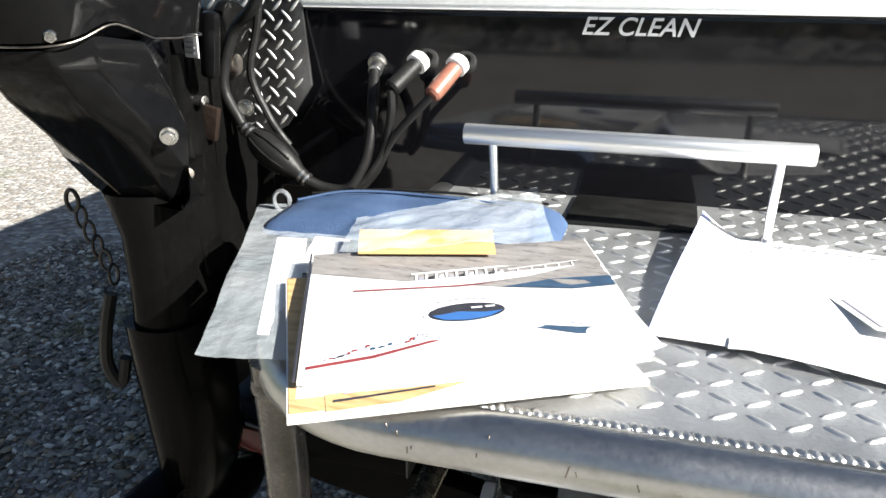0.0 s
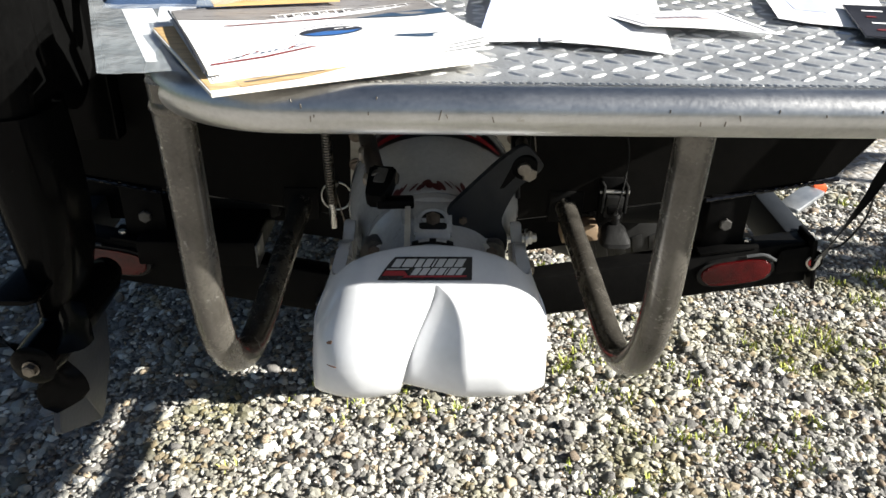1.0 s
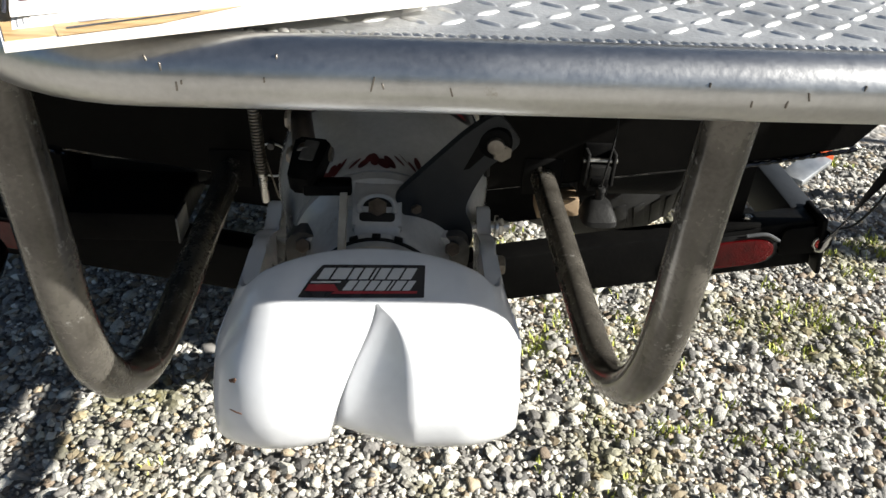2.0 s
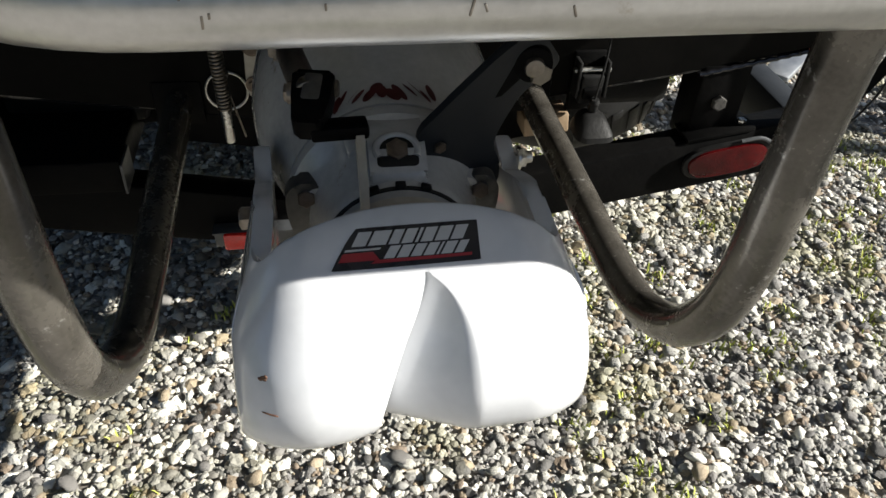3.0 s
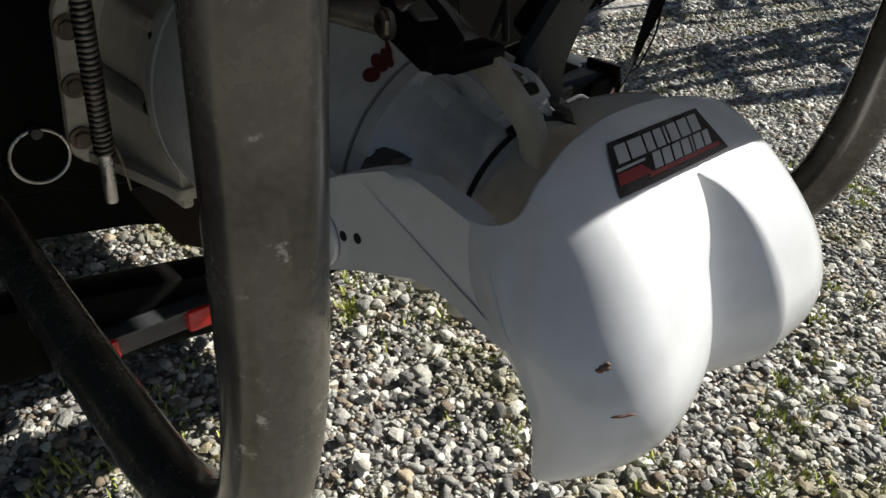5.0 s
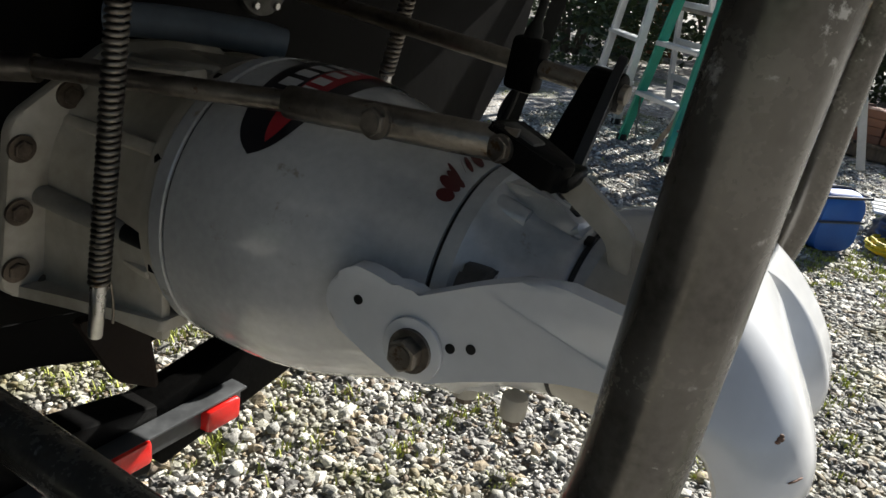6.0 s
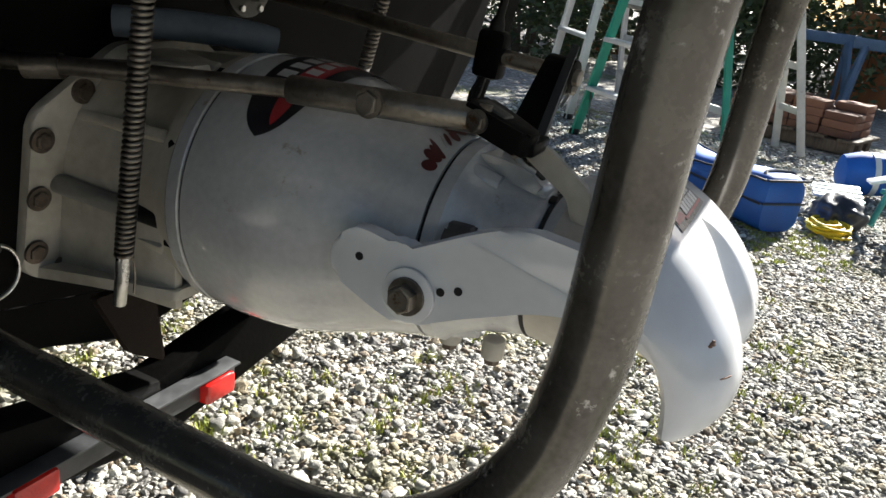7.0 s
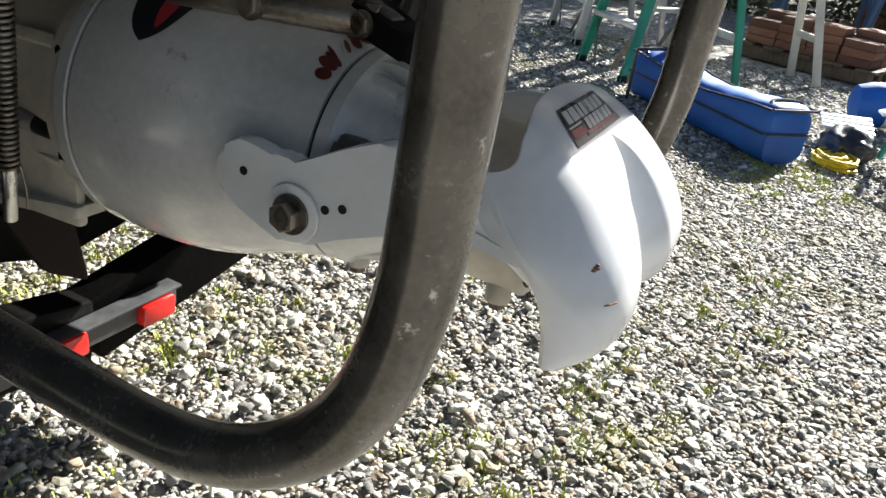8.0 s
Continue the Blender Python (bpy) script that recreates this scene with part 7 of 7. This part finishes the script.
def build_shrub(x, y, rx, ry, h, seed, count):
    rng = random.Random(seed)
    s = thing("shrub", (x, y, 0), "dense dark evergreen shrub with sunlit small leaves", "shrub", "shrubs along the yard")
    bm = bmesh.new()
    for k in range(6):
        a = k * 1.05 + rng.uniform(-0.3, 0.3)
        tip = Vector((x + rx * 0.55 * math.cos(a), y + ry * 0.55 * math.sin(a), h * rng.uniform(0.55, 0.85)))
        base = Vector((x + 0.08 * math.cos(a), y + 0.08 * math.sin(a), -0.02))
        tube([base, base.lerp(tip, 0.4) + Vector((0, 0, 0.1)), tip], [0.035, 0.022, 0.008], 6, bm)
    part("trunk", bm, BARK, s)
    verts, faces = [], []
    clumps = []
    for k in range(34):
        a, e = rng.uniform(0, 2 * math.pi), rng.uniform(0.05, 1.0)
        rad = 0.55 + 0.45 * rng.random()
        clumps.append((x + rx * rad * math.cos(a) * math.sqrt(max(0.05, 1 - (e - 0.45) ** 2 * 1.6)), y + ry * rad * math.sin(a) * math.sqrt(max(0.05, 1 - (e - 0.45) ** 2 * 1.6)), h * e, rng.uniform(0.16, 0.34) * (rx + h) / 2))
    for k in range(count):
        cx, cy, cz, cr = clumps[rng.randrange(len(clumps))]
        d = Vector((rng.gauss(0, 1), rng.gauss(0, 1), rng.gauss(0, 1))).normalized() * cr * rng.uniform(0.55, 1.05)
        p = Vector((cx, cy, max(0.02, cz + d.z * 0.8))) + Vector((d.x, d.y, 0))
        u = Vector((rng.gauss(0, 1), rng.gauss(0, 1), rng.gauss(0, 0.6))).normalized()
        w = u.cross(Vector((rng.gauss(0, 1), rng.gauss(0, 1), rng.gauss(0, 1)))).normalized()
        size = rng.uniform(0.035, 0.075)
        i = len(verts)
        verts += [p - u * size, p + w * size * 0.42, p + u * size, p - w * size * 0.42]
        faces.append((i, i + 1, i + 2, i + 3))
    me = bpy.data.meshes.new("crown")
    me.from_pydata([tuple(v) for v in verts], [], faces)
    me.materials.append(LEAF)
    part("crown", me, None, s)
    return s


for i, (x, y, rx, ry, h, count) in enumerate(((8.6, 4.6, 1.3, 1.3, 2.3, 9000), (9.2, 2.6, 1.3, 1.4, 2.6, 9000), (9.8, 0.6, 1.2, 1.4, 2.6, 9000), (10.2, -1.6, 1.4, 1.6, 2.8, 7000), (8.4, 6.8, 1.5, 1.6, 2.6, 7000), (11.5, 3.6, 1.6, 1.8, 3.6, 7000), (12.2, 0.4, 1.8, 2.2, 3.8, 7000), (9.0, 9.2, 1.8, 1.8, 3.0, 5000))):
    build_shrub(x, y, rx, ry, h, 40 + i, count)


def build_backdrop():
    """Distant dark hedge that closes the yard."""
    for name, a, b in (("backdrop_hedge_east", (16, -14), (16, 16)), ("backdrop_hedge_north", (16, 16), (-14, 16)), ("backdrop_hedge_west", (-14, 16), (-14, -16)), ("backdrop_hedge_south", (-14, -16), (16, -14))):
        a, b = Vector(a), Vector(b)
        rng = random.Random(name)
        verts, faces = [], []
        d = b - a
        side = Vector((-d.y, d.x)).normalized()
        for k in range(7000):
            t = rng.random()
            h = 3.4 + 0.8 * noise.noise(Vector((t * 9, a.x, 0.2)))
            p = a + d * t + side * rng.gauss(0, 0.35)
            z = h * rng.random() ** 0.8
            u = Vector((rng.gauss(0, 1), rng.gauss(0, 1), rng.gauss(0, 0.7))).normalized()
            w = u.cross(Vector((rng.gauss(0, 1), rng.gauss(0, 1), rng.gauss(0, 1)))).normalized()
            q, s, i = Vector((p.x, p.y, z)), rng.uniform(0.12, 0.26), len(verts)
            verts += [q - u * s, q + w * s * 0.5, q + u * s, q - w * s * 0.5]
            faces.append((i, i + 1, i + 2, i + 3))
        me = bpy.data.meshes.new(name)
        me.from_pydata([tuple(v) for v in verts], [], faces)
        me.materials.append(LEAF)
        tagged(new(name, me), "distant dark green hedge round the yard", "hedge", kind="structure")


build_backdrop()

# the yard lies a little askew to the boat
for ob in [o for o in bpy.data.objects if o not in BOAT_THINGS and o.parent is None]:
    ob.matrix_basis = Matrix.Rotation(-0.058, 4, "Z") @ ob.matrix_basis

# ---------- gravel and weeds ----------


def stone_shapes(count, seed):
    """Worn pebble shapes: jittered and flattened little spheres."""
    rng = random.Random(seed)
    out = []
    for k in range(count):
        bm = bmesh.new()
        bmesh.ops.create_icosphere(bm, subdivisions=2 if k % 3 == 1 else 1, radius=1)
        off = Vector((rng.uniform(-50, 50), rng.uniform(-50, 50), rng.uniform(-50, 50)))
        sx, sy, sz = rng.uniform(0.85, 1.3), rng.uniform(0.7, 1.05), rng.uniform(0.36, 0.6)
        for v in bm.verts:
            q = v.co * (1 + 0.6 * noise.noise(v.co * 1.2 + off) + 0.4 * noise.noise(v.co * 2.6 + off))
            v.co = Vector((q.x * sx, q.y * sy, q.z * sz))
        co = np.array([v.co[:] for v in bm.verts])
        bm.faces.ensure_lookup_table()
        bm.verts.index_update()
        tri = np.array([[v.index for v in f.verts] for f in bm.faces])
        out.append((co, tri))
        bm.free()
    return out


def scatter(region, spacing, seed, keep):
    """Jittered places over a rectangle, those that keep(x, y) lets through."""
    rng = np.random.RandomState(seed)
    x0, x1, y0, y1 = region
    gx, gy = np.meshgrid(np.arange(x0, x1, spacing), np.arange(y0, y1, spacing))
    pts = np.stack([gx.ravel(), gy.ravel()], 1) + rng.uniform(-0.5, 0.5, (gx.size, 2)) * spacing
    return pts[keep(pts[:, 0], pts[:, 1])], rng


def stone_mesh(name, places, sizes, rng, shapes, material):
    cos, tris, base = [], [], 0
    yaw = rng.uniform(0, 2 * np.pi, len(places))
    tip = rng.normal(0, 0.2, (len(places), 2))
    kind = rng.randint(0, len(shapes), len(places))
    for (x, y), s, a, (tx, ty), k in zip(places, sizes, yaw, tip, kind):
        co, tri = shapes[k]
        c, sn = math.cos(a), math.sin(a)
        q = co * s
        z = q[:, 2] + tx * q[:, 0] + ty * q[:, 1]
        cos.append(np.stack([x + c * q[:, 0] - sn * q[:, 1], y + sn * q[:, 0] + c * q[:, 1], z + s * 0.1 - 0.005], 1))
        tris.append(tri + base)
        base += len(co)
    co, tri = np.concatenate(cos), np.concatenate(tris)
    me = bpy.data.meshes.new(name)
    me.vertices.add(len(co))
    me.vertices.foreach_set("co", co.ravel())
    me.loops.add(tri.size)
    me.loops.foreach_set("vertex_index", tri.ravel().astype(np.int32))
    me.polygons.add(len(tri))
    me.polygons.foreach_set("loop_start", np.arange(0, tri.size, 3, dtype=np.int32))
    me.polygons.foreach_set("use_smooth", np.repeat(np.arange(len(cos)) % 3 == 0, [len(t) for t in tris]))
    me.update(calc_edges=True)
    me.materials.append(material)
    return me


SHAPES = stone_shapes(14, 21)


def build_gravel():
    near = (-0.9, 1.6, 0.45, 2.05)
    # close stones, in two layers of size
    pts, rng = scatter(near, 0.0114, 3, lambda x, y: np.ones(x.size, bool))
    sizes = np.clip(rng.lognormal(math.log(0.006), 0.44, len(pts)), 0.003, 0.018)
    gravel = tagged(new("gravel_bed", stone_mesh("gravel_bed", pts, sizes, rng, SHAPES, STONE_REST)), "loose mixed grey, white and brown pebbles", "gravel", kind="stuff")
    # stones of the same run in the open yard beside and aft of the boat
    coarse = [s for i, s in enumerate(SHAPES) if i % 3 == 0]
    in_near = lambda x, y: (x > near[0]) & (x < near[1]) & (y > near[2]) & (y < near[3])
    in_open = lambda x, y: (x > 0.1) & (x < 2.7) & (y > -0.5) & (y < 1.7)
    pts, rng = scatter((0.1, 2.7, -0.5, 1.7), 0.0126, 5, lambda x, y: ~in_near(x, y))
    sizes = np.clip(rng.lognormal(math.log(0.0064), 0.42, len(pts)), 0.0034, 0.019)
    tagged(new("gravel_apron", stone_mesh("gravel_apron", pts, sizes, rng, SHAPES, STONE_REST)), "loose grey and brown gravel in the open yard", "gravel", kind="stuff")
    # a wider ring of somewhat coarser stones
    far = (-3.0, 5.4, -0.5, 3.1)
    pts, rng = scatter(far, 0.019, 4, lambda x, y: ~in_near(x, y) & ~in_open(x, y) & ((x > 0.1) | (y > 0.5)) & ((x < 1.6) | (y < 2.6)))
    sizes = np.clip(rng.lognormal(math.log(0.0085), 0.42, len(pts)), 0.005, 0.022)
    tagged(new("gravel_spread", stone_mesh("gravel_spread", pts, sizes, rng, coarse, STONE_REST)), "grey and white gravel spread over the yard", "gravel", kind="stuff")
    # single stones that lie loose on top, where the camera comes nearest
    meshes = []
    for k, (co, tri) in enumerate(SHAPES):
        me = bpy.data.meshes.new("stone")
        me.from_pydata([tuple(c) for c in co], [], [tuple(int(i) for i in t) for t in tri])
        for p in me.polygons:
            p.use_smooth = True
        me.materials.append(STONE_PART)
        meshes.append(me)
    r = random.Random(12)
    for k in range(300):
        s = r.uniform(0.008, 0.016)
        ob = part("stone", meshes[r.randrange(len(meshes))], None, ground)
        ob.matrix_basis = Matrix.LocRotScale((r.uniform(-0.6, 1.25), r.uniform(0.62, 1.6), 0.004 + s * 0.3), Euler((r.gauss(0, 0.25), r.gauss(0, 0.25), r.uniform(0, 6.28))), (s, s, s))


build_gravel()


def build_weeds():
    rng = random.Random(31)
    verts, faces = [], []
    tufts = []
    for k in range(520):
        x, y = rng.uniform(-0.5, 5.5), rng.uniform(-0.3, 3.6)
        if noise.noise(Vector((x * 1.1, y * 1.1, 3.3))) < 0.02:
            continue
        tufts.append((x, y, rng.randint(5, 14)))
    for k in range(650):
        x, y = rng.uniform(-0.45, 1.9), rng.uniform(0.3, 1.9)
        if noise.noise(Vector((x * 3.1, y * 3.1, 1.3))) > -0.05:
            tufts.append((x, y, rng.randint(5, 14)))
    for k in range(26):
        tufts.append((rng.gauss(0.42, 0.1), rng.gauss(0.72, 0.13), rng.randint(4, 9)))
    for k in range(60):
        tufts.append((rng.gauss(2.78, 0.2), rng.gauss(0.46, 0.16), rng.randint(10, 24)))
    for x, y, n in tufts:
        for j in range(n):
            bx, by = x + rng.gauss(0, 0.013), y + rng.gauss(0, 0.013)
            a, h, w = rng.uniform(0, 6.28), rng.uniform(0.007, 0.019), rng.uniform(0.0012, 0.003)
            lean = rng.uniform(0.3, 1.0) * h
            c, s = math.cos(a), math.sin(a)
            i = len(verts)
            verts += [(bx - s * w, by + c * w, -0.004), (bx + s * w, by - c * w, -0.004), (bx + c * lean * 0.5 + s * w * 0.7, by + s * lean * 0.5 - c * w * 0.7, h * 0.65), (bx + c * lean * 0.5 - s * w * 0.7, by + s * lean * 0.5 + c * w * 0.7, h * 0.65), (bx + c * lean, by + s * lean, h)]
            faces += [(i, i + 1, i + 2, i + 3), (i + 3, i + 2, i + 4)]
    me = bpy.data.meshes.new("weeds")
    me.from_pydata(verts, [], faces)
    me.materials.append(GRASS)
    tagged(new("weeds", me), "small green weeds and grass between the stones", "weeds", kind="stuff")


build_weeds()
